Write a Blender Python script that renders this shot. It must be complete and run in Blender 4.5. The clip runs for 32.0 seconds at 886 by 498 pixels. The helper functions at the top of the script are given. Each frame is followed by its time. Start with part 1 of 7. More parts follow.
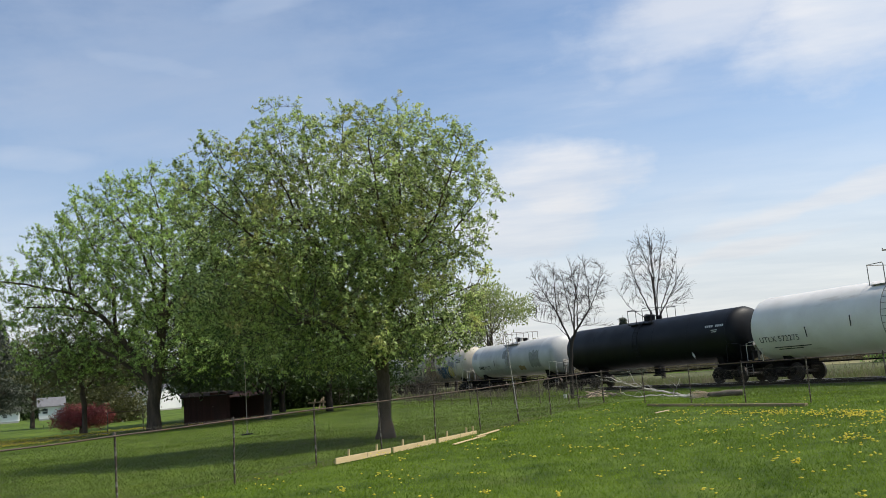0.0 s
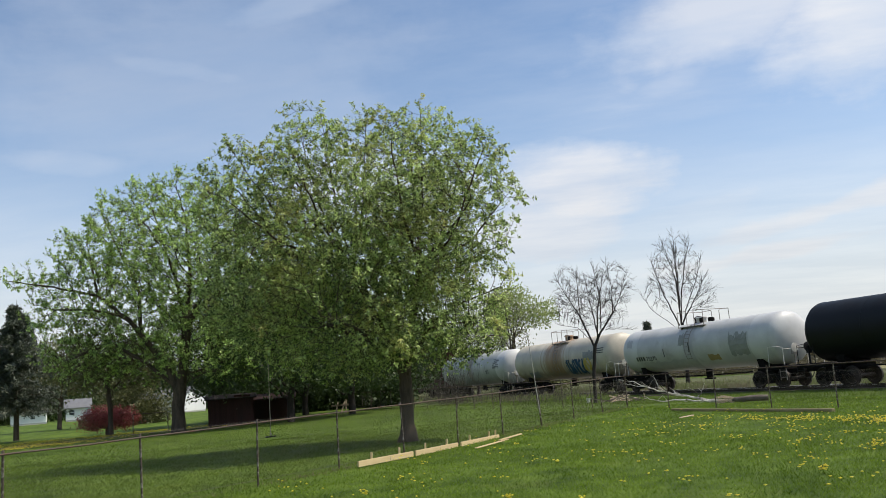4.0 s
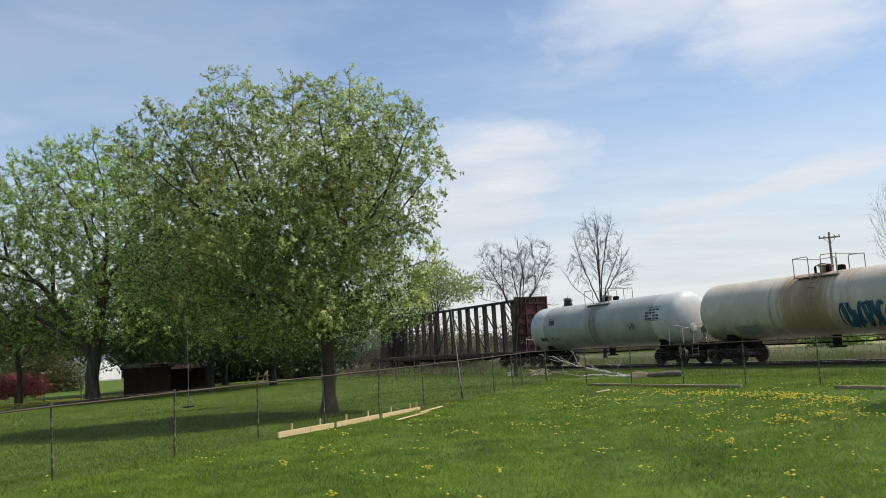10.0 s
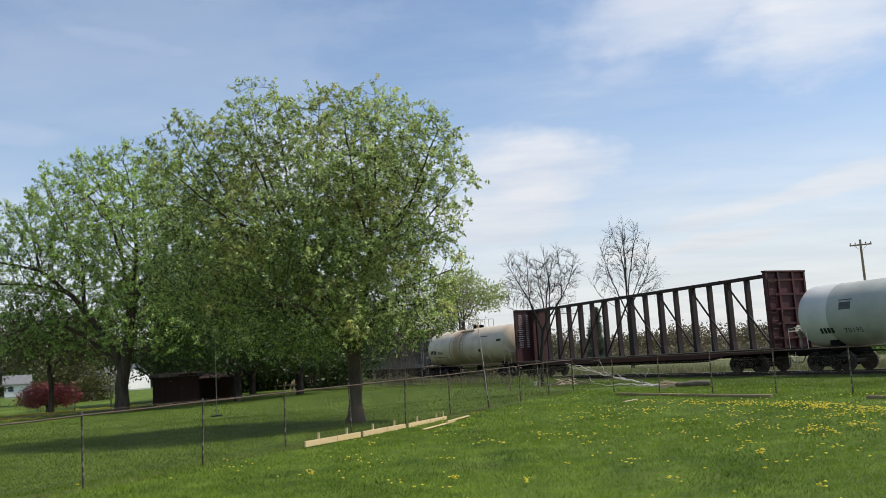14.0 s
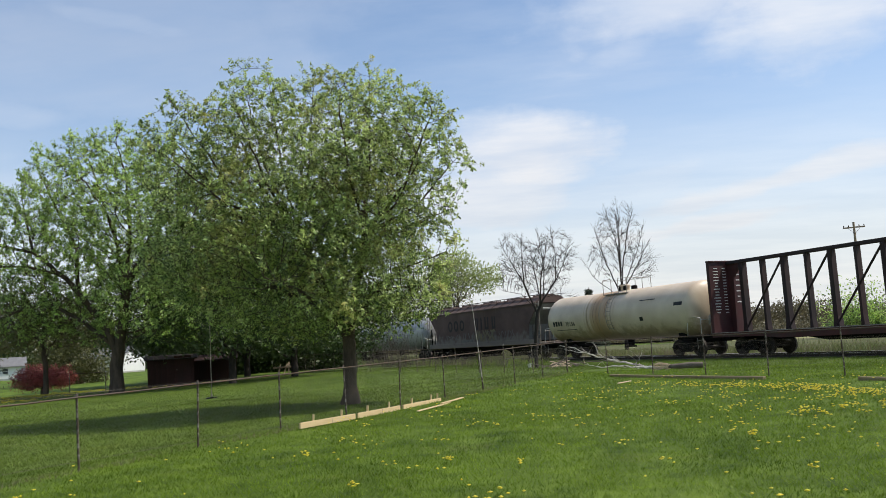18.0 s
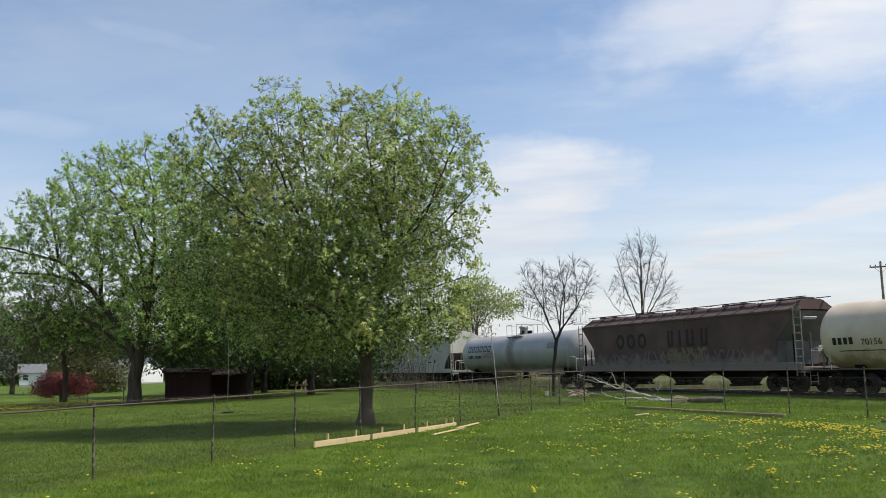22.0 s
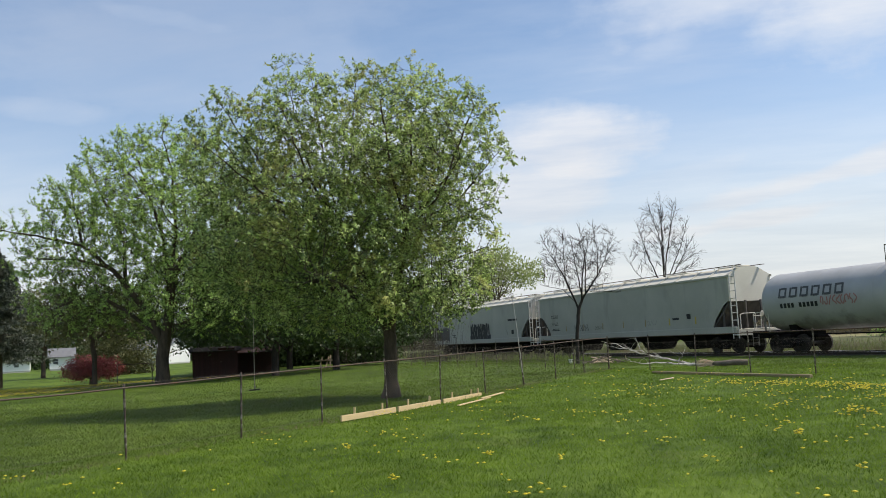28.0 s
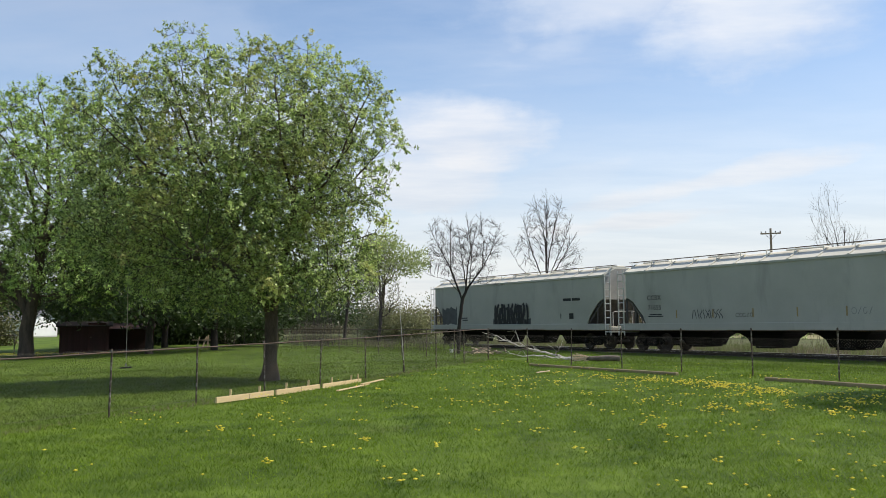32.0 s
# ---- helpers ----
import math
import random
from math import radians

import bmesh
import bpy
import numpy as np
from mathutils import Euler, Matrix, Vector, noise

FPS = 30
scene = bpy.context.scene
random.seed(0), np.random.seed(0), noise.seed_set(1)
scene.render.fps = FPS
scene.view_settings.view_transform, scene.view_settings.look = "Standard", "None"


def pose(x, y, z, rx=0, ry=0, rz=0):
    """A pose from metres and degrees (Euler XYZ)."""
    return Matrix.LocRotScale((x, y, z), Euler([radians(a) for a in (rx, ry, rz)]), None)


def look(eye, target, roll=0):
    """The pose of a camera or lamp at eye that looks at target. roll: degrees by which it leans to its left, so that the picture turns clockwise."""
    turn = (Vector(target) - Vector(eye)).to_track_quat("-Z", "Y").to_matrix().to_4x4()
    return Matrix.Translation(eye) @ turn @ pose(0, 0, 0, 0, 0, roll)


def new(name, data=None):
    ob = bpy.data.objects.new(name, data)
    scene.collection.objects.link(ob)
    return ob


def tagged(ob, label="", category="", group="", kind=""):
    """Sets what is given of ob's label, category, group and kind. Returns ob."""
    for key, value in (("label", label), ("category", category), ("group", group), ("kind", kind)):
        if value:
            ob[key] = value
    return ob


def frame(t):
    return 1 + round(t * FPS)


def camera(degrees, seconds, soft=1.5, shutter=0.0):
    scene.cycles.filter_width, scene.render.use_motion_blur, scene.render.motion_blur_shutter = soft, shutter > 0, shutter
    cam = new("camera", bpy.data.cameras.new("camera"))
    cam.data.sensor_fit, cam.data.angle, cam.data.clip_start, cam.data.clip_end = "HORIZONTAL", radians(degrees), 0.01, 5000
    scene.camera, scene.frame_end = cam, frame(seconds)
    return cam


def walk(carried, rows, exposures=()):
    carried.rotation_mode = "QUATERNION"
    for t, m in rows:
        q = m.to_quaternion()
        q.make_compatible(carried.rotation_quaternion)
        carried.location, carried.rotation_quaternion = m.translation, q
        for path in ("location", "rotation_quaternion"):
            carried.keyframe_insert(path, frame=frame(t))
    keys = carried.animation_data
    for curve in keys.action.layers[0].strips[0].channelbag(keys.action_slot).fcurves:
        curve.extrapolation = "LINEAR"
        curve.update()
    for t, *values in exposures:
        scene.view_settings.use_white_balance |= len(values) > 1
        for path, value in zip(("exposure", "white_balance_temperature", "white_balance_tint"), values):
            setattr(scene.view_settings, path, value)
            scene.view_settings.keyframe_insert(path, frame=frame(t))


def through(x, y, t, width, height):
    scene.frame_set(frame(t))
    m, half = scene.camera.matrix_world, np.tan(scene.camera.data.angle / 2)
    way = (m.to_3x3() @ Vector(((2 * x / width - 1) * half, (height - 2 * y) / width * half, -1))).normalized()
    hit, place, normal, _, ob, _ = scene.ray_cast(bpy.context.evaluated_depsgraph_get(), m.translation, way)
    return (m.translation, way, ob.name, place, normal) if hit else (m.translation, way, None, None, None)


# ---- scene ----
# ---- camera: held by hand at one spot, it only turns ----
EYE_Z = 1.6
cam = camera(55.0, 32.0, soft=0.9)
TURNS = [  # seconds, pitch, roll, yaw
    (0, 8.65, 4.52, 7.39), (0.5, 8.99, 4.46, 7.63), (1, 9.10, 4.33, 7.83), (1.5, 9.05, 4.16, 8.07), (2, 9.11, 4.14, 8.23),
    (2.5, 9.18, 4.33, 8.41), (3, 9.25, 4.29, 8.72), (3.5, 9.14, 4.26, 8.93), (5.5, 8.75, 4.27, 8.42), (6, 8.72, 4.40, 8.03),
    (6.5, 8.66, 4.53, 7.47), (7, 8.68, 4.54, 7.69), (7.5, 8.70, 4.39, 7.81), (8, 8.76, 4.12, 7.82), (8.5, 8.89, 3.60, 7.91),
    (9, 8.08, 3.27, 7.13), (9.5, 6.82, 3.38, 4.80), (10, 6.84, 3.43, 3.73), (10.5, 7.49, 3.36, 3.91), (11, 8.07, 3.68, 4.71),
    (11.5, 8.70, 3.48, 5.28), (12, 8.79, 3.33, 4.66), (12.5, 8.49, 3.59, 3.80), (13, 8.25, 3.80, 4.02), (13.5, 7.82, 3.65, 4.88),
    (14, 7.56, 3.45, 5.48), (14.5, 7.11, 3.42, 5.52), (16.5, 5.05, 3.95, 4.03), (17, 5.52, 3.69, 4.40), (17.5, 6.09, 3.39, 4.84),
    (18, 6.35, 3.48, 5.11), (18.5, 6.59, 3.45, 5.22), (19, 6.59, 3.37, 5.34), (19.5, 6.72, 3.08, 5.79), (20, 7.26, 2.84, 6.44),
    (20.5, 7.64, 2.68, 6.93), (21, 7.41, 1.72, 6.57), (21.5, 7.21, 1.09, 5.98), (22, 7.97, 1.15, 6.27), (22.5, 9.01, 1.36, 6.87),
    (23, 9.13, 1.74, 7.06), (23.5, 9.13, 1.78, 7.33), (24, 9.27, 1.89, 7.92), (24.5, 9.23, 2.31, 8.49), (26.5, 9.11, 1.53, 7.99),
    (27, 8.16, 1.47, 8.91), (27.5, 7.50, 2.34, 9.71), (28, 6.14, 2.96, 7.83), (28.5, 4.37, 1.96, 4.82), (29, 3.42, 0.74, 3.44),
    (29.5, 3.24, 1.10, 2.66), (30, 3.57, 1.29, 1.84), (30.5, 4.27, 1.13, 1.34), (31, 5.23, 0.54, 1.24), (31.5, 5.62, 0.40, 0.46),
    (32, 5.04, 0.50, -0.00),
]
EXPOSURES = [(0, 0.0), (13, 0.0), (16.5, 0.09), (20, 0.05), (23, 0.03), (27.5, 0.02), (29.5, 0.09), (32, 0.12)]  # seconds, stops
walk(cam, [(t, pose(0, 0, EYE_Z, 90 + p, r, y)) for t, p, r, y in TURNS], EXPOSURES)

# ---- daylight: high sun from the right, thin broken cloud ----
SUN_TO = Vector((0.56, 0.08, 0.83)).normalized()
SUN_EL = math.asin(SUN_TO.z)
SUN_AZ = math.atan2(SUN_TO.x, SUN_TO.y)
sun = new("sun", bpy.data.lights.new("sun", "SUN"))
sun.data.energy, sun.data.angle, sun.data.color = 4.4, radians(0.6), (1.0, 0.93, 0.82)
sun.matrix_world = look((60, 8, 90), Vector((60, 8, 90)) - SUN_TO)

world = bpy.data.worlds.new("sky")
scene.world = world
world.use_nodes = True


class Net:
    """Short hand for node trees."""

    def __init__(self, tree):
        self.tree = tree
        tree.nodes.clear()

    def add(self, kind, ins=None, **props):
        n = self.tree.nodes.new(kind)
        for k, v in props.items():
            if k == "operation":
                n.operation = v
            elif k == "blend_type":
                n.blend_type = v
            elif k == "data_type":
                n.data_type = v
            elif k == "noise_dimensions":
                n.noise_dimensions = v
            elif k == "clamp":
                n.use_clamp = v
        for k, v in (ins or {}).items():
            if isinstance(v, tuple) and len(v) == 2 and hasattr(v[0], "outputs"):
                self.tree.links.new(v[0].outputs[v[1]], n.inputs[k])
            elif hasattr(v, "outputs"):
                self.tree.links.new(v.outputs[0], n.inputs[k])
            else:
                n.inputs[k].default_value = v
        return n

    def math(self, op, a, b=0.0, clamp=False):
        return self.add("ShaderNodeMath", {0: a, 1: b}, operation=op, clamp=clamp)

    def ramp(self, fac, *stops):
        n = self.add("ShaderNodeValToRGB", {0: fac})
        els = n.color_ramp.elements
        while len(els) < len(stops):
            els.new(0.5)
        for e, (p, c) in zip(els, stops):
            e.position = p
            e.color = (*c, 1) if isinstance(c, (tuple, list)) else (c, c, c, 1)
        return n

    def mix(self, fac, a, b, blend="MIX"):
        n = self.add("ShaderNodeMix", data_type="RGBA", blend_type=blend)
        for i, v in ((0, fac), (6, a), (7, b)):
            if hasattr(v, "outputs"):
                out = 2 if v.bl_idname == "ShaderNodeMix" else 0
                self.tree.links.new(v.outputs[out], n.inputs[i])
            elif isinstance(v, (tuple, list)):
                n.inputs[i].default_value = (*v[:3], 1)
            else:
                n.inputs[i].default_value = v
        return n

    def noise(self, vec, scale, detail=3.0, rough=0.55):
        return self.add("ShaderNodeTexNoise", {"Vector": vec, "Scale": scale, "Detail": detail, "Roughness": rough})


def colour_out(n):
    return (n, 2) if n.bl_idname == "ShaderNodeMix" else (n, 0)


def build_sky():
    net = Net(world.node_tree)
    sky = net.add("ShaderNodeTexSky")
    sky.sky_type, sky.sun_disc = "NISHITA", False
    sky.sun_elevation, sky.sun_rotation = SUN_EL, SUN_AZ
    sky.air_density, sky.dust_density, sky.ozone_density = 1.0, 0.6, 1.5
    co = net.add("ShaderNodeTexCoord")
    d = (co, "Generated")
    sep = net.add("ShaderNodeSeparateXYZ", {0: d})
    zz = net.math("ADD", net.math("MAXIMUM", (sep, 2), 0.0), 0.12)
    plane = net.add("ShaderNodeCombineXYZ", {0: net.math("DIVIDE", (sep, 0), zz), 1: net.math("DIVIDE", (sep, 1), zz), 2: 0.0})
    turned = net.add("ShaderNodeMapping", {"Vector": plane, "Rotation": (0, 0, 0.5), "Scale": (0.55, 1.3, 1.0)})
    big = net.noise(turned, 0.9, 6.0, 0.55)
    fine = net.noise(turned, 3.2, 8.0, 0.6)
    wisp = net.math("ADD", net.math("MULTIPLY", big, 0.72), net.math("MULTIPLY", fine, 0.28))
    cover = net.ramp(wisp, (0.46, 0.0), (0.61, 0.24), (0.76, 0.7))
    total = (cover, 0)
    drawn = net.add("ShaderNodeMapping", {"Vector": d, "Rotation": (0, 0.16, 0), "Scale": (4.5, 4.5, 15.0)})
    wob = net.math("ADD", net.math("MULTIPLY", net.math("SUBTRACT", net.noise(drawn, 1.0, 6.0, 0.58), 0.5), 1.9),
                   net.math("MULTIPLY", net.math("SUBTRACT", net.noise(d, 16.0, 6.0, 0.6), 0.5), 0.7))
    # shaped clouds: azimuth and elevation in degrees, half width, half height, tilt, density
    for az, el, hw, hh, tilt, dens in SKY_CLOUDS:
        a, e = radians(az), radians(el)
        c = Vector((math.sin(a) * math.cos(e), math.cos(a) * math.cos(e), math.sin(e)))
        right = Vector((math.cos(a), -math.sin(a), 0))
        up = right.cross(c)
        u = (right * math.cos(radians(tilt)) + up * math.sin(radians(tilt))) / math.sin(radians(hw))
        v = (up * math.cos(radians(tilt)) - right * math.sin(radians(tilt))) / math.sin(radians(hh))
        du = net.add("ShaderNodeVectorMath", {0: d, 1: tuple(u)}, operation="DOT_PRODUCT")
        dv = net.add("ShaderNodeVectorMath", {0: d, 1: tuple(v)}, operation="DOT_PRODUCT")
        # du and dv hold (direction . axis) / size; the cloud's middle lies at zero of both
        q = net.math("ADD", net.math("POWER", net.math("ABSOLUTE", (du, 1)), 2.0), net.math("POWER", net.math("ABSOLUTE", (dv, 1)), 2.0))
        front = net.add("ShaderNodeVectorMath", {0: d, 1: tuple(c)}, operation="DOT_PRODUCT")
        body = net.math("ADD", net.math("SUBTRACT", 1.0, net.math("SQRT", q)), wob)
        soft = net.add("ShaderNodeMapRange", {0: body, 1: -0.35, 2: 0.8, 3: 0.0, 4: dens})
        soft.interpolation_type = "SMOOTHSTEP"
        gate = net.math("MULTIPLY", soft, net.math("GREATER_THAN", (front, 1), 0.2))
        total = net.math("MAXIMUM", total, gate)
    haze = net.add("ShaderNodeMapRange", {0: (sep, 2), 1: 0.36, 2: 0.0, 3: 0.0, 4: 0.88})
    haze.interpolation_type = "SMOOTHSTEP"
    total = net.math("MAXIMUM", total, haze)
    tone = net.noise(turned, 1.7, 5.0, 0.6)
    high = net.ramp(tone, (0.36, (0.63, 0.745, 0.93)), (0.62, (0.90, 0.925, 0.985)))
    deep = net.ramp(tone, (0.36, (0.76, 0.785, 0.825)), (0.62, (0.885, 0.89, 0.90)))
    rise = net.add("ShaderNodeMapRange", {0: (sep, 2), 1: 0.10, 2: 0.28, 3: 0.0, 4: 1.0})
    grey = net.mix(rise, deep, high)
    sky_part = net.add("ShaderNodeBackground", {0: sky, 1: SKY_STRENGTH})
    cloud_part = net.add("ShaderNodeBackground", {0: colour_out(grey), 1: CLOUD_STRENGTH})
    both = net.add("ShaderNodeMixShader", {0: total, 1: sky_part, 2: cloud_part})
    net.add("ShaderNodeOutputWorld", {0: both})


SKY_STRENGTH, CLOUD_STRENGTH = 0.15, 0.92
SKY_CLOUDS = [
    (1.0, 12.6, 6.0, 3.2, -3, 1.0),
    (21.0, 20.0, 7.5, 4.6, 24, 1.0),
    (11.0, 21.5, 9.0, 3.4, 8, 0.72),
    (8.4, 18.2, 3.4, 1.3, 14, 0.42),
    (17.0, 8.8, 13.0, 1.25, 9, 0.85),
    (12.5, 6.6, 12.0, 1.1, 5, 0.9),
    (6.0, 9.0, 9.0, 1.6, 8, 0.55),
    (-26.0, 21.3, 8.0, 1.1, -7, 0.34),
    (-32.0, 15.2, 6.5, 1.2, -2, 0.34),
    (-17.5, 25.4, 7.0, 1.2, 16, 0.36),
    (-26.0, 20.0, 18.0, 9.0, 5, 0.26),
    (-12.0, 12.5, 9.0, 4.0, 0, 0.8),
    (-1.5, 9.6, 6.5, 2.4, 0, 0.85),
]
build_sky()

# ---- materials ----
def material(name):
    m = bpy.data.materials.new(name)
    m.use_nodes = True
    return m, Net(m.node_tree)


def surface(name, light, dark, scale=3.0, rough=0.6, metal=0.0, bump=0.15, fine=40.0, grain=(1, 1, 1), vary=0.0, spec=0.4, stain=None):
    """Paint, wood, stone and the like: two scales of variation, fine relief, and stains with a shape of their own."""
    m, net = material(name)
    co = net.add("ShaderNodeTexCoord")
    vec = net.add("ShaderNodeMapping", {"Vector": (co, "Object"), "Scale": grain})
    big = net.noise(vec, scale, 4.0)
    small = net.noise(vec, fine, 4.0, 0.65)
    fac = net.math("ADD", net.math("MULTIPLY", big, 0.65), net.math("MULTIPLY", small, 0.35))
    col = net.ramp(fac, (0.32, dark), (0.66, light))
    if vary:
        info = net.add("ShaderNodeObjectInfo")
        shade = net.add("ShaderNodeMapRange", {0: (info, "Random"), 1: 0.0, 2: 1.0, 3: 1.0 - vary, 4: 1.0 + vary})
        hsv = net.add("ShaderNodeHueSaturation", {"Value": shade, "Color": col})
        col = hsv
    if stain:
        colour, sscale, sgrain, lo, hi = stain
        sv = net.add("ShaderNodeMapping", {"Vector": (co, "Object"), "Scale": sgrain})
        sf = net.ramp(net.noise(sv, sscale, 5.0, 0.6), (lo, 0.0), (hi, 1.0))
        col = net.mix(sf, col, colour)
    height = net.add("ShaderNodeBump", {"Strength": bump, "Distance": 0.02, "Height": small})
    rr = net.add("ShaderNodeMapRange", {0: big, 1: 0.3, 2: 0.7, 3: max(rough - 0.1, 0.02), 4: min(rough + 0.1, 1)})
    b = net.add("ShaderNodeBsdfPrincipled", {"Base Color": colour_out(col), "Roughness": rr, "Metallic": metal, "Normal": height, "Specular IOR Level": spec})
    net.add("ShaderNodeOutputMaterial", {0: b})
    return m


def run_stained(name, light, dark, rust, x0, half, rough=0.5, low=None):
    """Tank paint with rust and spill runs gathered round the fittings at x0, and grime splashed along the belly."""
    m, net = material(name)
    co = net.add("ShaderNodeTexCoord")
    sep = net.add("ShaderNodeSeparateXYZ", {0: (co, "Object")})
    big = net.noise((co, "Object"), 0.7, 4.0)
    small = net.noise((co, "Object"), 30.0, 4.0, 0.65)
    col = net.ramp(net.math("ADD", net.math("MULTIPLY", big, 0.7), net.math("MULTIPLY", small, 0.3)), (0.32, dark), (0.66, light))
    runs = net.add("ShaderNodeMapping", {"Vector": (co, "Object"), "Scale": (2.6, 0.3, 0.22)})
    soft = net.noise(runs, 1.6, 5.0, 0.65)
    away = net.math("DIVIDE", net.math("ABSOLUTE", net.math("SUBTRACT", (sep, 0), x0)), half)
    fac = net.ramp(net.math("SUBTRACT", net.math("ADD", soft, 0.32), net.math("MULTIPLY", away, 0.42)), (0.42, 0.0), (0.62, 0.75), (0.85, 0.95))
    col = net.mix(fac, col, rust)
    if low:
        splash = net.noise((co, "Object"), 1.3, 6.0, 0.65)
        up = net.math("MULTIPLY", net.math("SUBTRACT", (sep, 2), low[1]), 0.35)
        col = net.mix(net.ramp(net.math("SUBTRACT", splash, up), (0.48, 0.0), (0.66, 0.8)), col, low[0])
    bumps = net.add("ShaderNodeBump", {"Strength": 0.05, "Distance": 0.02, "Height": small})
    b = net.add("ShaderNodeBsdfPrincipled", {"Base Color": colour_out(col), "Roughness": rough, "Normal": bumps, "Specular IOR Level": 0.4})
    net.add("ShaderNodeOutputMaterial", {0: b})
    return m


def leaf_material(name, light, dark, through=0.35, lo=0.15, hi=0.85, single=0.5, patches=0.6, clumps=0.0, tint=None, gloss=0.4):
    m, net = material(name)
    geo = net.add("ShaderNodeNewGeometry")
    co = net.add("ShaderNodeTexCoord")
    patch = net.noise((co, "Object"), 0.6, 2.0)
    if clumps:
        patch = net.math("ADD", net.math("MULTIPLY", patch, 1 - clumps), net.math("MULTIPLY", net.noise((co, "Object"), 3.4, 4.0, 0.65), clumps))
    fac = net.math("ADD", net.math("MULTIPLY", (geo, "Random Per Island"), single), net.math("MULTIPLY", patch, patches))
    col = net.ramp(fac, (lo, dark), (hi, light))
    if tint:
        # branches whose young leaf is still another colour
        where = net.ramp(net.noise((co, "Object"), 0.55, 3.0, 0.6), (0.52, (0, 0, 0)), (0.68, (1, 1, 1)))
        other = net.ramp(fac, (lo, tuple(0.35 * c for c in tint)), (hi, tint))
        col = colour_out(net.mix(where, col, other))
    b = net.add("ShaderNodeBsdfPrincipled", {"Base Color": col, "Roughness": 0.45, "Specular IOR Level": gloss})
    tr = net.add("ShaderNodeBsdfTranslucent", {"Color": col})
    mixed = net.add("ShaderNodeMixShader", {0: through, 1: b, 2: tr})
    net.add("ShaderNodeOutputMaterial", {0: mixed})
    return m


def lawn_material(name, light, dark, dry):
    m, net = material(name)
    co = net.add("ShaderNodeTexCoord")
    broad = net.noise((co, "Object"), 0.16, 4.0, 0.6)
    mid = net.noise((co, "Object"), 1.3, 5.0, 0.65)
    tuft = net.noise((co, "Object"), 22.0, 5.0, 0.7)
    fac = net.math("ADD", net.math("MULTIPLY", broad, 0.35), net.math("ADD", net.math("MULTIPLY", mid, 0.45), net.math("MULTIPLY", tuft, 0.2)))
    col = net.ramp(fac, (0.41, dark), (0.59, light))
    dried = net.ramp(net.noise((co, "Object"), 0.5, 6.0, 0.7), (0.56, 0.0), (0.75, 0.5))
    col2 = net.mix(dried, col, dry)
    hb = net.add("ShaderNodeBump", {"Strength": 0.6, "Distance": 0.05, "Height": tuft})
    b = net.add("ShaderNodeBsdfPrincipled", {"Base Color": colour_out(col2), "Roughness": 0.85, "Normal": hb, "Specular IOR Level": 0.15})
    net.add("ShaderNodeOutputMaterial", {0: b})
    return m


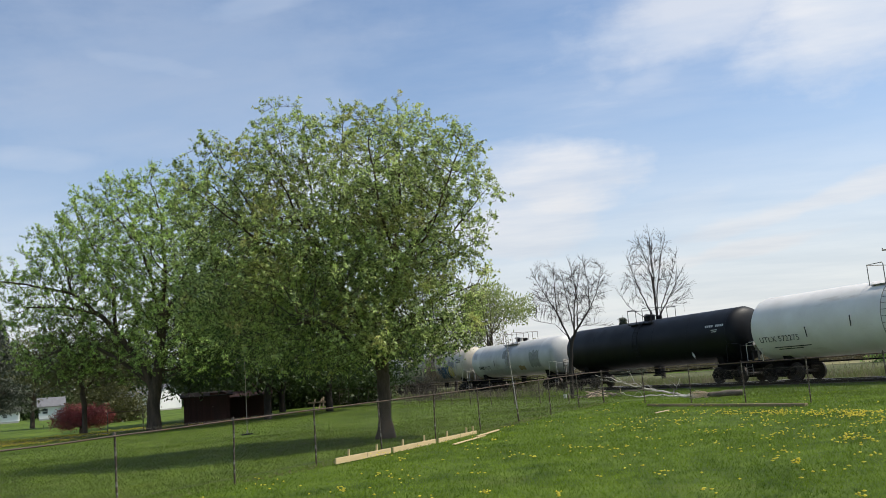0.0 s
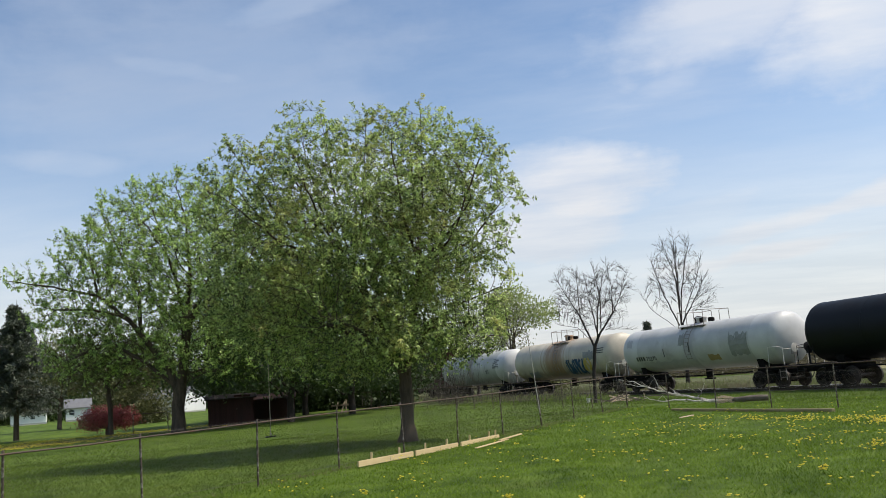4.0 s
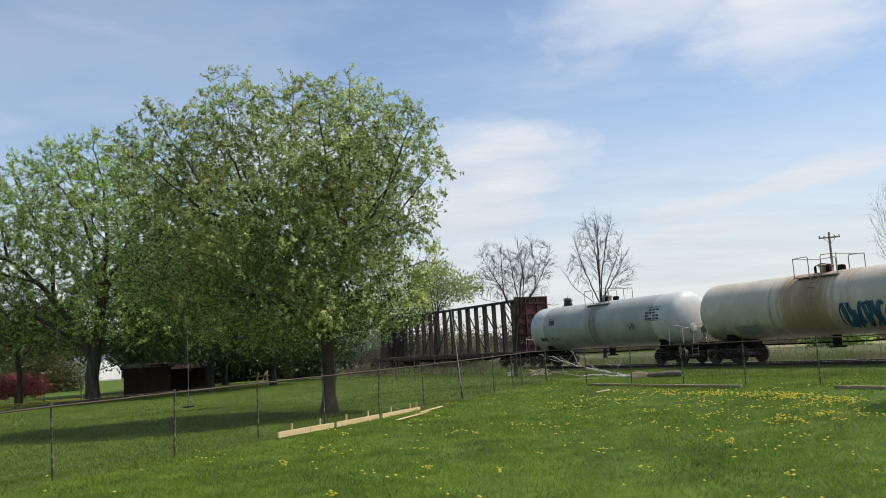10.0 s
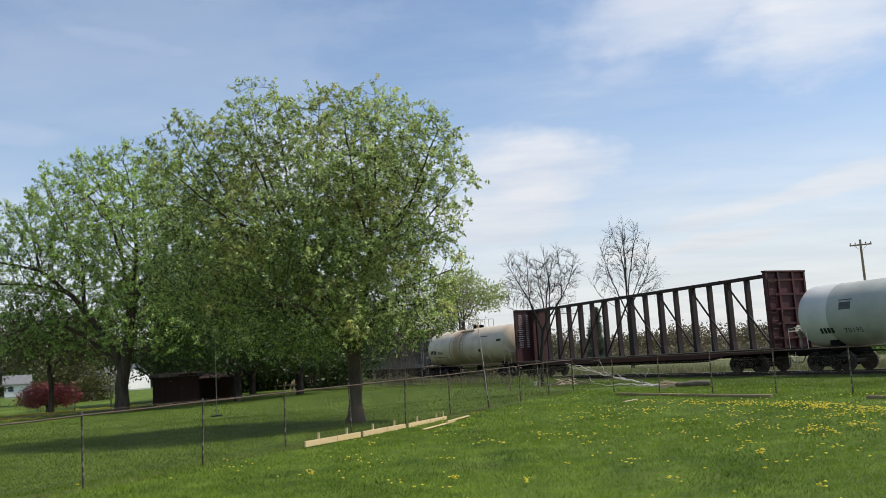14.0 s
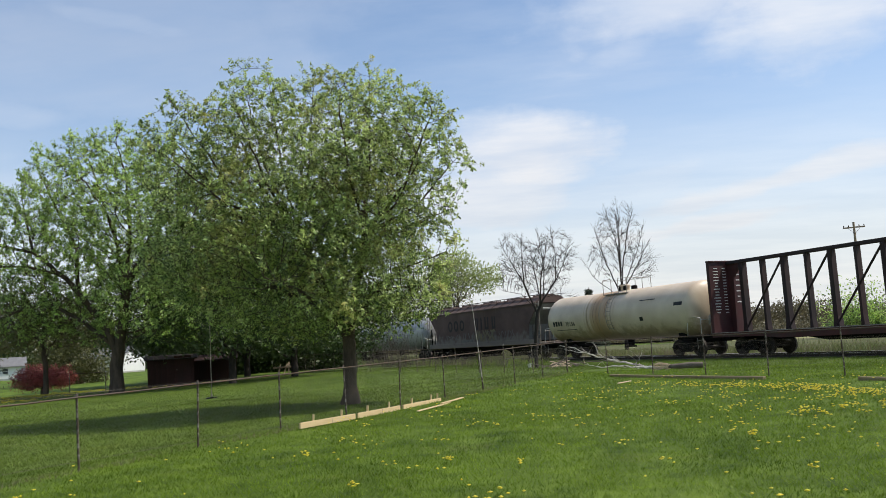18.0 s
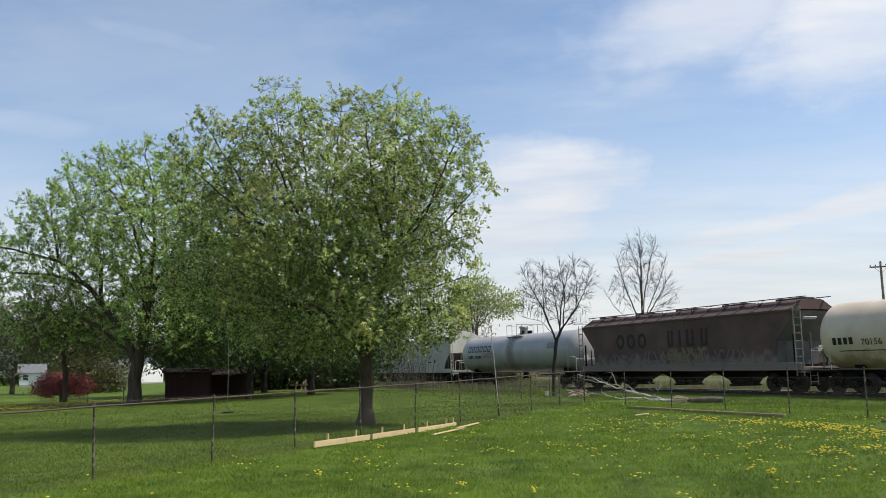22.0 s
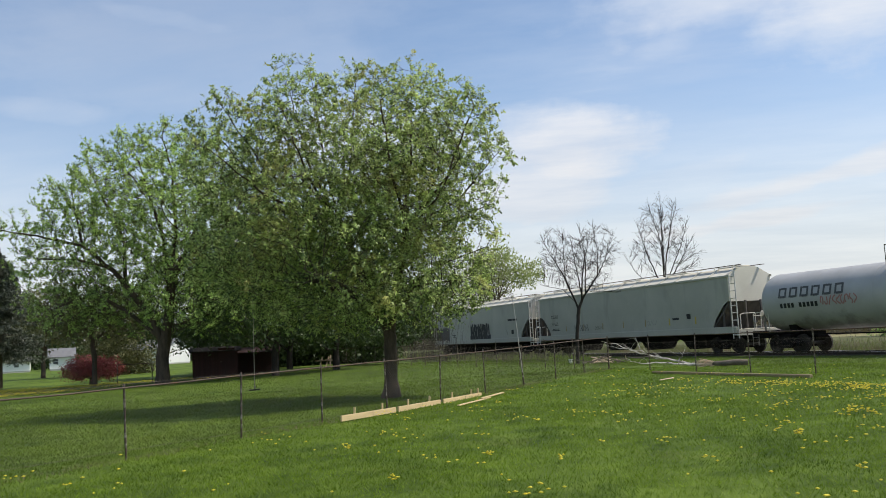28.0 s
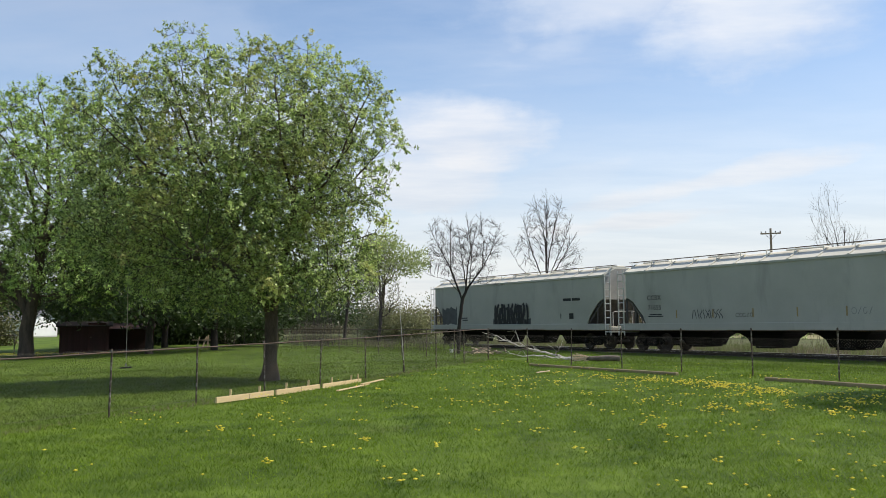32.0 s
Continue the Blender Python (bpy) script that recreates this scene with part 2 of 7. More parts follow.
# ---- mesh helpers ----
class Geo:
    """Collects vertices and faces of one mesh."""

    def __init__(self):
        self.v, self.f = [], []

    def add(self, verts, faces):
        k = len(self.v)
        self.v += [tuple(p) for p in verts]
        self.f += [tuple(i + k for i in f) for f in faces]
        return self

    def box(self, c, size, turn=None, bevel=0.0):
        hx, hy, hz = (s / 2 for s in size)
        c = Vector(c)
        if not bevel:
            pts = [Vector((x, y, z)) for x in (-hx, hx) for y in (-hy, hy) for z in (-hz, hz)]
            faces = [(0, 1, 3, 2), (4, 6, 7, 5), (0, 4, 5, 1), (2, 3, 7, 6), (0, 2, 6, 4), (1, 5, 7, 3)]
        else:
            b = min(bevel, hx * 0.9, hy * 0.9, hz * 0.9)
            pts, key = [], {}
            for sx in (-1, 1):
                for sy in (-1, 1):
                    for sz in (-1, 1):
                        for ax in range(3):
                            p = [sx * (hx - b), sy * (hy - b), sz * (hz - b)]
                            p[ax] = (sx * hx, sy * hy, sz * hz)[ax]
                            key[sx, sy, sz, ax] = len(pts)
                            pts.append(Vector(p))
            faces = []
            for ax in range(3):
                o = [i for i in range(3) if i != ax]
                for s in (-1, 1):
                    q = []
                    for a, d in ((-1, -1), (1, -1), (1, 1), (-1, 1)):
                        k = [0, 0, 0]
                        k[ax], k[o[0]], k[o[1]] = s, a, d
                        q.append(key[(*k, ax)])
                    faces.append(tuple(q) if (s > 0) == (ax != 1) else tuple(reversed(q)))
            for ax in range(3):
                o = [i for i in range(3) if i != ax]
                for a in (-1, 1):
                    for d in (-1, 1):
                        lo, hi = [0, 0, 0], [0, 0, 0]
                        lo[ax], hi[ax] = -1, 1
                        lo[o[0]] = hi[o[0]] = a
                        lo[o[1]] = hi[o[1]] = d
                        q = (key[(*lo, o[0])], key[(*hi, o[0])], key[(*hi, o[1])], key[(*lo, o[1])])
                        mid = sum((pts[i] for i in q), Vector()) / 4
                        nrm = (pts[q[1]] - pts[q[0]]).cross(pts[q[2]] - pts[q[0]])
                        faces.append(q if nrm.dot(mid) > 0 else tuple(reversed(q)))
            for sx in (-1, 1):
                for sy in (-1, 1):
                    for sz in (-1, 1):
                        q = tuple(key[sx, sy, sz, ax] for ax in range(3))
                        faces.append(q if sx * sy * sz > 0 else tuple(reversed(q)))
        if turn is not None:
            pts = [turn @ p for p in pts]
        return self.add([p + c for p in pts], faces)

    def tube(self, pts, radii, n=6, caps=True):
        pts = [Vector(p) for p in pts]
        if not isinstance(radii, (list, tuple)):
            radii = [radii] * len(pts)
        k = len(self.v)
        ref = None
        for i, p in enumerate(pts):
            d = (pts[min(i + 1, len(pts) - 1)] - pts[max(i - 1, 0)]).normalized()
            if ref is None:
                ref = d.orthogonal().normalized()
            ref = (ref - d * ref.dot(d))
            ref = ref.normalized() if ref.length > 1e-6 else d.orthogonal().normalized()
            side = d.cross(ref)
            for j in range(n):
                a = 2 * math.pi * j / n
                self.v.append(tuple(p + (ref * math.cos(a) + side * math.sin(a)) * radii[i]))
        for i in range(len(pts) - 1):
            for j in range(n):
                a, b = k + i * n + j, k + i * n + (j + 1) % n
                self.f.append((a, b, b + n, a + n))
        if caps:
            self.f.append(tuple(k + j for j in reversed(range(n))))
            self.f.append(tuple(k + (len(pts) - 1) * n + j for j in range(n)))
        return self

    def lathe(self, profile, n=32, origin=(0, 0, 0), axis="x"):
        """profile: (along, radius) pairs; closed where the radius is 0."""
        k = len(self.v)
        ox, oy, oz = origin
        for a, r in profile:
            for j in range(n):
                t = 2 * math.pi * j / n
                p, q = r * math.cos(t), r * math.sin(t)
                if axis == "x":
                    self.v.append((ox + a, oy + p, oz + q))
                elif axis == "y":
                    self.v.append((ox + q, oy + a, oz + p))
                else:
                    self.v.append((ox + p, oy + q, oz + a))
        for i in range(len(profile) - 1):
            for j in range(n):
                a, b = k + i * n + j, k + i * n + (j + 1) % n
                self.f.append((a, b, b + n, a + n))
        self.f.append(tuple(k + j for j in reversed(range(n))))
        self.f.append(tuple(k + (len(profile) - 1) * n + j for j in range(n)))
        return self

    def prism(self, poly, lo, hi, axis="y"):
        """A flat outline pushed along an axis. poly: (x, z) pairs for y, (y, z) for x, (x, y) for z."""
        def at(p, w):
            return {"y": (p[0], w, p[1]), "x": (w, p[0], p[1]), "z": (p[0], p[1], w)}[axis]
        m = len(poly)
        pts = [at(p, lo) for p in poly] + [at(p, hi) for p in poly]
        faces = [tuple(range(m)), tuple(reversed(range(m, 2 * m)))]
        faces += [(i, i + m, (i + 1) % m + m, (i + 1) % m) for i in range(m)]
        return self.add(pts, faces)


def part(name, geo, mat, parent=None, label="", smooth=False, fix=True):
    me = bpy.data.meshes.new(name)
    me.from_pydata(geo.v, [], geo.f)
    if fix:
        bm = bmesh.new()
        bm.from_mesh(me)
        bmesh.ops.recalc_face_normals(bm, faces=bm.faces)
        bm.to_mesh(me)
        bm.free()
    me.materials.append(mat)
    if smooth:
        me.polygons.foreach_set("use_smooth", [True] * len(me.polygons))
        me.set_sharp_from_angle(angle=radians(40))
    ob = new(name, me)
    ob.parent = parent
    if label:
        tagged(ob, label)
    return ob


def thing(name, label, category, m=None, group=""):
    ob = new(name)
    ob.empty_display_size = 0.2
    if m is not None:
        ob.matrix_basis = m
    return tagged(ob, label, category, group)


def quick_mesh(name, verts, faces, mat, parent=None):
    """A large mesh from arrays: verts n x 3, faces m x k of one size k."""
    me = bpy.data.meshes.new(name)
    m, k = faces.shape
    me.vertices.add(len(verts))
    me.vertices.foreach_set("co", verts.astype(np.float32).ravel())
    me.loops.add(m * k)
    me.loops.foreach_set("vertex_index", faces.astype(np.int32).ravel())
    me.polygons.add(m)
    me.polygons.foreach_set("loop_start", np.arange(0, m * k, k, dtype=np.int32))
    me.update(calc_edges=True)
    me.materials.append(mat)
    ob = new(name, me)
    ob.parent = parent
    return ob


def same_mesh(name, ob, parent, m):
    """Another part with the mesh of ob, under parent."""
    o = new(name, ob.data)
    o.parent = parent
    o.matrix_basis = m
    return o

# ---- the plan ----
HEAD = radians(30.9)  # the railway's heading
ALONG = Vector((math.sin(HEAD), -math.cos(HEAD), 0))  # the way the train goes
ACROSS = Vector((math.cos(HEAD), math.sin(HEAD), 0))  # from the yard over the track
TRACK = Vector((10.99, 49.07, 0))  # a point on the track's centre line
RAIL_TOP = 0.06


def on_track(s, off, z=0.0):
    return TRACK + ALONG * s + ACROSS * off + Vector((0, 0, z))


GRASS = lawn_material("lawn_grass", (0.125, 0.185, 0.023), (0.036, 0.066, 0.008), (0.18, 0.185, 0.055))
FIELD = surface("dry_field", (0.29, 0.25, 0.14), (0.17, 0.17, 0.07), 0.15, 0.9, bump=0.4, fine=6.0, spec=0.1)
BALLAST_STONE = surface("ballast_stone", (0.34, 0.32, 0.30), (0.12, 0.115, 0.11), 1.5, 0.9, bump=0.8, fine=26.0, spec=0.2)
BLADE = leaf_material("grass_blade", (0.235, 0.345, 0.030), (0.044, 0.090, 0.007), 0.45, 0.38, 0.72, 0.18, 0.92, 0.5, gloss=0.18)
DULL_BLADE = leaf_material("dull_grass_blade", (0.165, 0.235, 0.026), (0.060, 0.10, 0.010), 0.4, 0.28, 0.82, 0.16, 0.9, gloss=0.18)
PALE_BLADE = leaf_material("pale_grass_blade", (0.26, 0.345, 0.062), (0.10, 0.17, 0.022), 0.45, gloss=0.18)
CORNER_X, CORNER_Y = 1.74, 33.1
WEED_BLADE = leaf_material("weed_blade", (0.23, 0.255, 0.09), (0.09, 0.12, 0.034), 0.3)
DRY_BLADE = leaf_material("dry_blade", (0.26, 0.225, 0.14), (0.12, 0.10, 0.058), 0.3)
YELLOW = leaf_material("dandelion_yellow", (0.86, 0.74, 0.07), (0.80, 0.62, 0.03), 0.15)


def ground_z(x, y):
    """A low rise along the yard fence, a shallow bed under the rails."""
    off = (x - TRACK.x) * ACROSS.x + (y - TRACK.y) * ACROSS.y
    bed = np.interp(off, [-70, -35, -24, -17, -11, -4, 0, 6, 14], [-0.3, -0.12, 0.04, 0.18, 0.10, -0.09, -0.10, -0.08, 0.0])
    far = np.clip((np.hypot(x, y) - 60) / 80, 0, 1)
    swell = 0.012 * np.sin(x * 0.31 + 1.0) * np.sin(y * 0.23) + far * 0.25 * np.sin(x * 0.05) * np.sin(y * 0.043 + 2)
    return bed + swell * np.clip(np.abs(off) / 6, 0, 1)


def ground_sheet():
    near = np.concatenate([-np.geomspace(2600, 90, 14), np.arange(-84, 85, 1.4), np.geomspace(90, 2600, 14)])
    ys = np.concatenate([-np.geomspace(2600, 32, 12), np.arange(-30, 130, 1.4), np.geomspace(132, 2600, 14)])
    gx, gy = np.meshgrid(near, ys)
    verts = np.stack([gx.ravel(), gy.ravel(), ground_z(gx, gy).ravel()], 1)
    nx, ny = len(near), len(ys)
    i, j = np.meshgrid(np.arange(nx - 1), np.arange(ny - 1))
    a = (j * nx + i).ravel()
    faces = np.stack([a, a + 1, a + nx + 1, a + nx], 1)
    ob = quick_mesh("ground", verts, faces, GRASS)
    tagged(ob, "mown green lawn with worn and drier patches", "lawn", kind="structure")
    ob.data.polygons.foreach_set("use_smooth", [True] * len(ob.data.polygons))


ground_sheet()


def strip(name, s0, s1, o0, o1, z, mat, label, category, step=4.0, crown=0.0, rough_z=0.0):
    """A strip of ground along the railway."""
    ss = np.arange(s0, s1 + 0.1, step)
    oo = np.linspace(o0, o1, 9)
    gs, go = np.meshgrid(ss, oo)
    rng = np.random.default_rng(5)
    x = TRACK.x + ALONG.x * gs + ACROSS.x * go
    y = TRACK.y + ALONG.y * gs + ACROSS.y * go
    mid = (go - o0) / (o1 - o0)
    zz = z + crown * np.clip(np.minimum(mid, 1 - mid) * 4, 0, 1) + rough_z * rng.normal(size=x.shape)
    zz[0] = ground_z(x[0], y[0]) - 0.05
    zz[-1] = ground_z(x[-1], y[-1]) - 0.05
    nx = len(ss)
    i, j = np.meshgrid(np.arange(nx - 1), np.arange(8))
    a = (j * nx + i).ravel()
    ob = quick_mesh(name, np.stack([x.ravel(), y.ravel(), zz.ravel()], 1), np.stack([a, a + 1, a + nx + 1, a + nx], 1), mat)
    return tagged(ob, label, category, kind="structure")


strip("ballast", -260, 240, -0.95, 4.6, -0.10, BALLAST_STONE, "grey crushed stone under the rails", "ballast", 2.0, 0.06, 0.015)
ROUGH = surface("rough_verge", (0.14, 0.14, 0.07), (0.065, 0.08, 0.03), 0.5, 0.95, bump=0.6, fine=9.0, spec=0.1)
strip("rough_verge", -300, 260, 4.4, 32, 0.05, ROUGH, "weedy rough ground beyond the railway", "verge", 6.0, 0.05, 0.05)
strip("field", -700, 500, 30, 150, 0.08, FIELD, "dry tan field beyond the railway", "field", 20.0)


def blades(name, xy, z, height, width, mat, label, rng, lean=0.35, kind="stuff", category="grass", parent=None):
    """Upright blades of grass, one triangle fan each."""
    n = len(xy)
    a = rng.uniform(0, 2 * np.pi, n)
    h = height * rng.uniform(0.5, 1.25, n)
    w = width * rng.uniform(0.6, 1.3, n)
    lx, ly = rng.normal(0, lean, n) * h, rng.normal(0, lean, n) * h
    base = np.stack([xy[:, 0], xy[:, 1], z], 1)
    side = np.stack([np.cos(a) * w, np.sin(a) * w, np.zeros(n)], 1)
    tip = base + np.stack([lx, ly, h], 1)
    verts = np.stack([base - side, base + side, tip], 1).reshape(-1, 3)
    faces = np.arange(3 * n).reshape(-1, 3)
    ob = quick_mesh(name, verts, faces, mat, parent)
    return tagged(ob, label, category, kind=kind)


def fan_points(rng, n, near, far, half, power=1.0):
    """Points in a fan before the viewer, thinner with distance."""
    u = rng.uniform(0, 1, n)
    d = near * (far / near) ** u if power == 0 else (near ** power + u * (far ** power - near ** power)) ** (1 / power)
    a = radians(-4) + rng.uniform(-half, half, n)
    return np.stack([np.sin(a) * d, np.cos(a) * d], 1)


def lawn_details():
    rng = np.random.default_rng(11)
    xy = fan_points(rng, 430000, 6.5, 34.0, radians(36), 0.8)
    lush = noise_field(xy, 0.7)
    keep = rng.uniform(0, 1, len(xy)) < 0.35 + 0.65 * lush
    xy = xy[keep]
    off = (xy[:, 0] - TRACK.x) * ACROSS.x + (xy[:, 1] - TRACK.y) * ACROSS.y
    xy = xy[off < -1.2]
    d = np.hypot(xy[:, 0], xy[:, 1])
    mine = xy[:, 0] > CORNER_X + (xy[:, 1] - CORNER_Y) * 0.462
    for q, mat, label in ((mine, BLADE, "short green lawn grass blades"), (~mine, DULL_BLADE, "close-mown duller grass beyond the yard fence")):
        blades("grass", xy[q], ground_z(xy[q, 0], xy[q, 1]) - 0.005, 0.05, 0.0022 + 0.0003 * d[q], mat, label, rng, 0.8)
    far = fan_points(rng, 90000, 33.5, 62.0, radians(34), 1.0)
    off = (far[:, 0] - TRACK.x) * ACROSS.x + (far[:, 1] - TRACK.y) * ACROSS.y
    far = far[(off < -6.5) & (far[:, 0] < CORNER_X + (far[:, 1] - CORNER_Y) * 0.462)]
    blades("grass", far, ground_z(far[:, 0], far[:, 1]) - 0.01, 0.06, 0.016, DULL_BLADE, "mown grass of the neighbouring yard", rng, 0.8)
    tall = fan_points(rng, 20000, 6.5, 20.0, radians(36), 0.8)
    tall = tall[noise_field(tall, 1.3) > 0.52]
    blades("grass", tall, ground_z(tall[:, 0], tall[:, 1]) - 0.005, 0.055, 0.0035, PALE_BLADE, "longer pale-tipped grass blades in the lawn", rng, 0.7)
    n = 42000
    s, o = rng.uniform(-20, 22, n), rng.uniform(-13.5, -1.4, n)
    q = np.stack([TRACK.x + ALONG.x * s + ACROSS.x * o, TRACK.y + ALONG.y * s + ACROSS.y * o], 1)
    q = q[rng.uniform(0, 1, n) < 0.3 + noise_field(q, 0.6)]
    blades("grass", q, ground_z(q[:, 0], q[:, 1]) - 0.01, 0.09, 0.011, DULL_BLADE, "uncut dull grass between the fence and the railway", rng, 0.6)
    # dandelions: thin all over, thick drifts along the fence by the railway
    spots = [fan_points(rng, 250, 8.0, 34.0, radians(34), 1.4)]
    for c in fan_points(rng, 110, 8.0, 30.0, radians(34), 1.5):
        k = int(rng.integers(2, 9))
        spots.append(c + rng.normal(0, 0.09 + 0.02 * k, (k, 2)))
    for cx, cy, sx, sy, n in DRIFTS:
        n = max(int(n * 0.75), 7)
        hubs = rng.normal(0, 1, (max(n // 7, 1), 2))
        a = (hubs[rng.integers(0, len(hubs), n)] + rng.normal(0, 0.17, (n, 2))) * (1.05 * sx, 1.3 * sy)
        c, s = math.cos(-HEAD), math.sin(-HEAD)
        spots.append(np.stack([cx + a[:, 0] * s * -1 + a[:, 1] * c, cy - a[:, 0] * c + a[:, 1] * s * -1], 1))
    p = np.concatenate(spots)
    p = p[(p[:, 0] > 1.74 + (p[:, 1] - 33.1) * 0.462 - 0.1) | (p[:, 1] > 40)]
    past = (p[:, 0] - CORNER_X) * -12.95 - (p[:, 1] - CORNER_Y) * 7.5 < 0
    p = p[~past | (p[:, 1] > 37) | (rng.uniform(0, 1, len(p)) < 0.1)]
    n = len(p)
    hgt = rng.uniform(0.06, 0.12, n)
    r = rng.uniform(0.014, 0.034, n) * np.where(p[:, 1] > 38, 1.7, 1.0)
    ang = np.arange(7) * 2 * np.pi / 7
    gz = ground_z(p[:, 0], p[:, 1])
    ring = np.stack([p[:, 0, None] + r[:, None] * np.cos(ang), p[:, 1, None] + r[:, None] * np.sin(ang), np.repeat((gz + hgt)[:, None], 7, 1)], 2)
    low = np.stack([p[:, 0], p[:, 1], gz + hgt - 0.012], 1)[:, None]
    top = np.stack([p[:, 0], p[:, 1], gz + hgt + 0.012], 1)[:, None]
    verts = np.concatenate([ring, low, top], 1).reshape(-1, 3)
    k = np.arange(7)
    f1 = np.stack([k, (k + 1) % 7, np.full(7, 8)], 1)
    f2 = np.stack([(k + 1) % 7, k, np.full(7, 7)], 1)
    faces = (np.concatenate([f1, f2])[None] + 9 * np.arange(n)[:, None, None]).reshape(-1, 3)
    ob = quick_mesh("dandelions", verts, faces, YELLOW)
    tagged(ob, "yellow dandelion heads scattered over the lawn", "dandelions", kind="stuff")


def fence_foot():
    """Longer pale grass that the mower misses along the yard fence."""
    rng = np.random.default_rng(23)
    n = 15000
    u = rng.uniform(0, 13.2, n)
    q = np.stack([CORNER_X - 7.93 / 8 * u + rng.normal(0.12, 0.13, n), CORNER_Y - 17.16 / 8 * u + rng.normal(0, 0.13, n)], 1)
    q = q[rng.uniform(0, 1, n) < noise_field(q, 1.1) ** 1.5]
    half = rng.uniform(0, 1, len(q)) < 0.55
    for m, mat, label in ((half, PALE_BLADE, "uncut pale grass at the foot of the fence"), (~half, DRY_BLADE, "dry uncut stems at the foot of the fence")):
        blades("grass", q[m], ground_z(q[m, 0], q[m, 1]) - 0.005, 0.09, 0.006, mat, label, rng, 0.6)


def noise_field(xy, scale):
    """Smooth random field from 0 to 1."""
    v = np.zeros(len(xy))
    rng = np.random.default_rng(3)
    for k in range(14):
        kx, ky = rng.normal(0, scale * (1 + k / 5), 2)
        v += np.sin(xy[:, 0] * kx + xy[:, 1] * ky + rng.uniform(0, 6.28)) / (1 + k * 0.1)
    return np.clip(0.5 + v / 7, 0, 1)


def verge_weeds():
    rng = np.random.default_rng(17)
    n = 60000
    s = rng.uniform(-75, 70, n)
    o = 3.6 + rng.gamma(1.6, 2.2, n)
    x = TRACK.x + ALONG.x * s + ACROSS.x * o
    y = TRACK.y + ALONG.y * s + ACROSS.y * o
    xy = np.stack([x, y], 1)
    lush = noise_field(xy, 0.5)
    green = rng.uniform(0, 1, n) < 0.25 + 0.6 * (lush > 0.55)
    for mask, mat, label, h in ((green, WEED_BLADE, "rank green weeds beside the railway", 0.4), (~green, DRY_BLADE, "dry tan grass stems beside the railway", 0.34)):
        q = xy[mask]
        blades("weeds", q, ground_z(q[:, 0], q[:, 1]) - 0.02, h, 0.022, mat, label, rng, 0.3, category="weeds")
    n = 14000
    s, o = rng.uniform(-70, -14, n), rng.normal(-4.2, 1.3, n)
    q = np.stack([TRACK.x + ALONG.x * s + ACROSS.x * o, TRACK.y + ALONG.y * s + ACROSS.y * o], 1)
    blades("weeds", q, ground_z(q[:, 0], q[:, 1]) - 0.02, 0.42, 0.016, DRY_BLADE, "pale dry grass along the back fence", rng, 0.35, category="weeds")

    n = 11000
    s, o = rng.uniform(-50, -10, n), rng.normal(-5.0, 0.9, n)
    q = np.stack([TRACK.x + ALONG.x * s + ACROSS.x * o, TRACK.y + ALONG.y * s + ACROSS.y * o], 1)
    q = q[noise_field(q, 0.9) > 0.4]
    blades("weeds", q, ground_z(q[:, 0], q[:, 1]) - 0.02, 0.4, 0.014, PALE_BLADE, "pale green rank weeds along the back fence", rng, 0.35, category="weeds")


DRIFTS = [  # x, y, spread along the railway, spread across, count
    (4.32, 22.18, 1.12, 0.3, 120), (5.28, 20.41, 1.12, 0.26, 230), (6.06, 19.03, 0.87, 0.26, 220), (6.75, 16.98, 0.7, 0.26, 170), (7.0, 15.22, 0.62, 0.22, 110), (4.59, 14.73, 0.55, 0.23, 80),
    (5.65, 14.71, 0.54, 0.22, 80), (2.86, 19.94, 1.43, 0.72, 70), (1.7, 21.66, 1.43, 0.72, 60), (4.11, 17.86, 1.61, 0.8, 80), (0.56, 17.82, 0.93, 0.56, 26), (6.3, 13.23, 0.45, 0.23, 60), (8.13, 15.57, 0.87, 0.35, 120),
    (3.08, 12.6, 0.28, 0.19, 14), (2.94, 9.49, 0.14, 0.09, 8), (0.0, 11.27, 0.24, 0.14, 9), (-1.12, 11.74, 0.29, 0.15, 14), (-2.21, 10.71, 0.25, 0.12, 12), (-3.54, 13.16, 0.59, 0.29, 16),
    (-28.6, 39.5, 2.2, 1.4, 900), (-30.4, 43.4, 2.0, 2.0, 1300), (-31.6, 48.4, 1.6, 2.2, 900), (-27.2, 49.8, 1.4, 2.4, 700), (-23.5, 50.6, 1.0, 2.0, 300),
]
lawn_details()
fence_foot()
verge_weeds()

# ---- trees: branches grow towards points spread through the crown, leaves in tufts at the twigs ----
BARK = surface("bark", (0.135, 0.102, 0.073), (0.038, 0.030, 0.024), 4.0, 0.9, bump=0.7, fine=30.0, grain=(1, 1, 0.25), spec=0.15)
BARK_DARK = surface("dark_bark", (0.058, 0.048, 0.042), (0.022, 0.019, 0.017), 4.0, 0.9, bump=0.6, fine=30.0, grain=(1, 1, 0.3), spec=0.15)
BARK_TWIG = surface("grey_brown_bark", (0.10, 0.084, 0.074), (0.04, 0.035, 0.031), 4.0, 0.9, bump=0.6, fine=30.0, grain=(1, 1, 0.3), spec=0.15)
LEAF_YELLOW = leaf_material("spring_leaf", (0.66, 0.80, 0.255), (0.056, 0.096, 0.029), 0.40, 0.30, 0.79, tint=(0.64, 0.62, 0.20))
LEAF_BRIGHT = leaf_material("bright_leaf", (0.62, 0.82, 0.22), (0.078, 0.135, 0.034), 0.40, 0.30, 0.78)
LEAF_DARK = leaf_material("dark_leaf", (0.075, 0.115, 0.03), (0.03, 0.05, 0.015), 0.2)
LEAF_RED = leaf_material("red_leaf", (0.44, 0.13, 0.125), (0.20, 0.05, 0.05), 0.4)
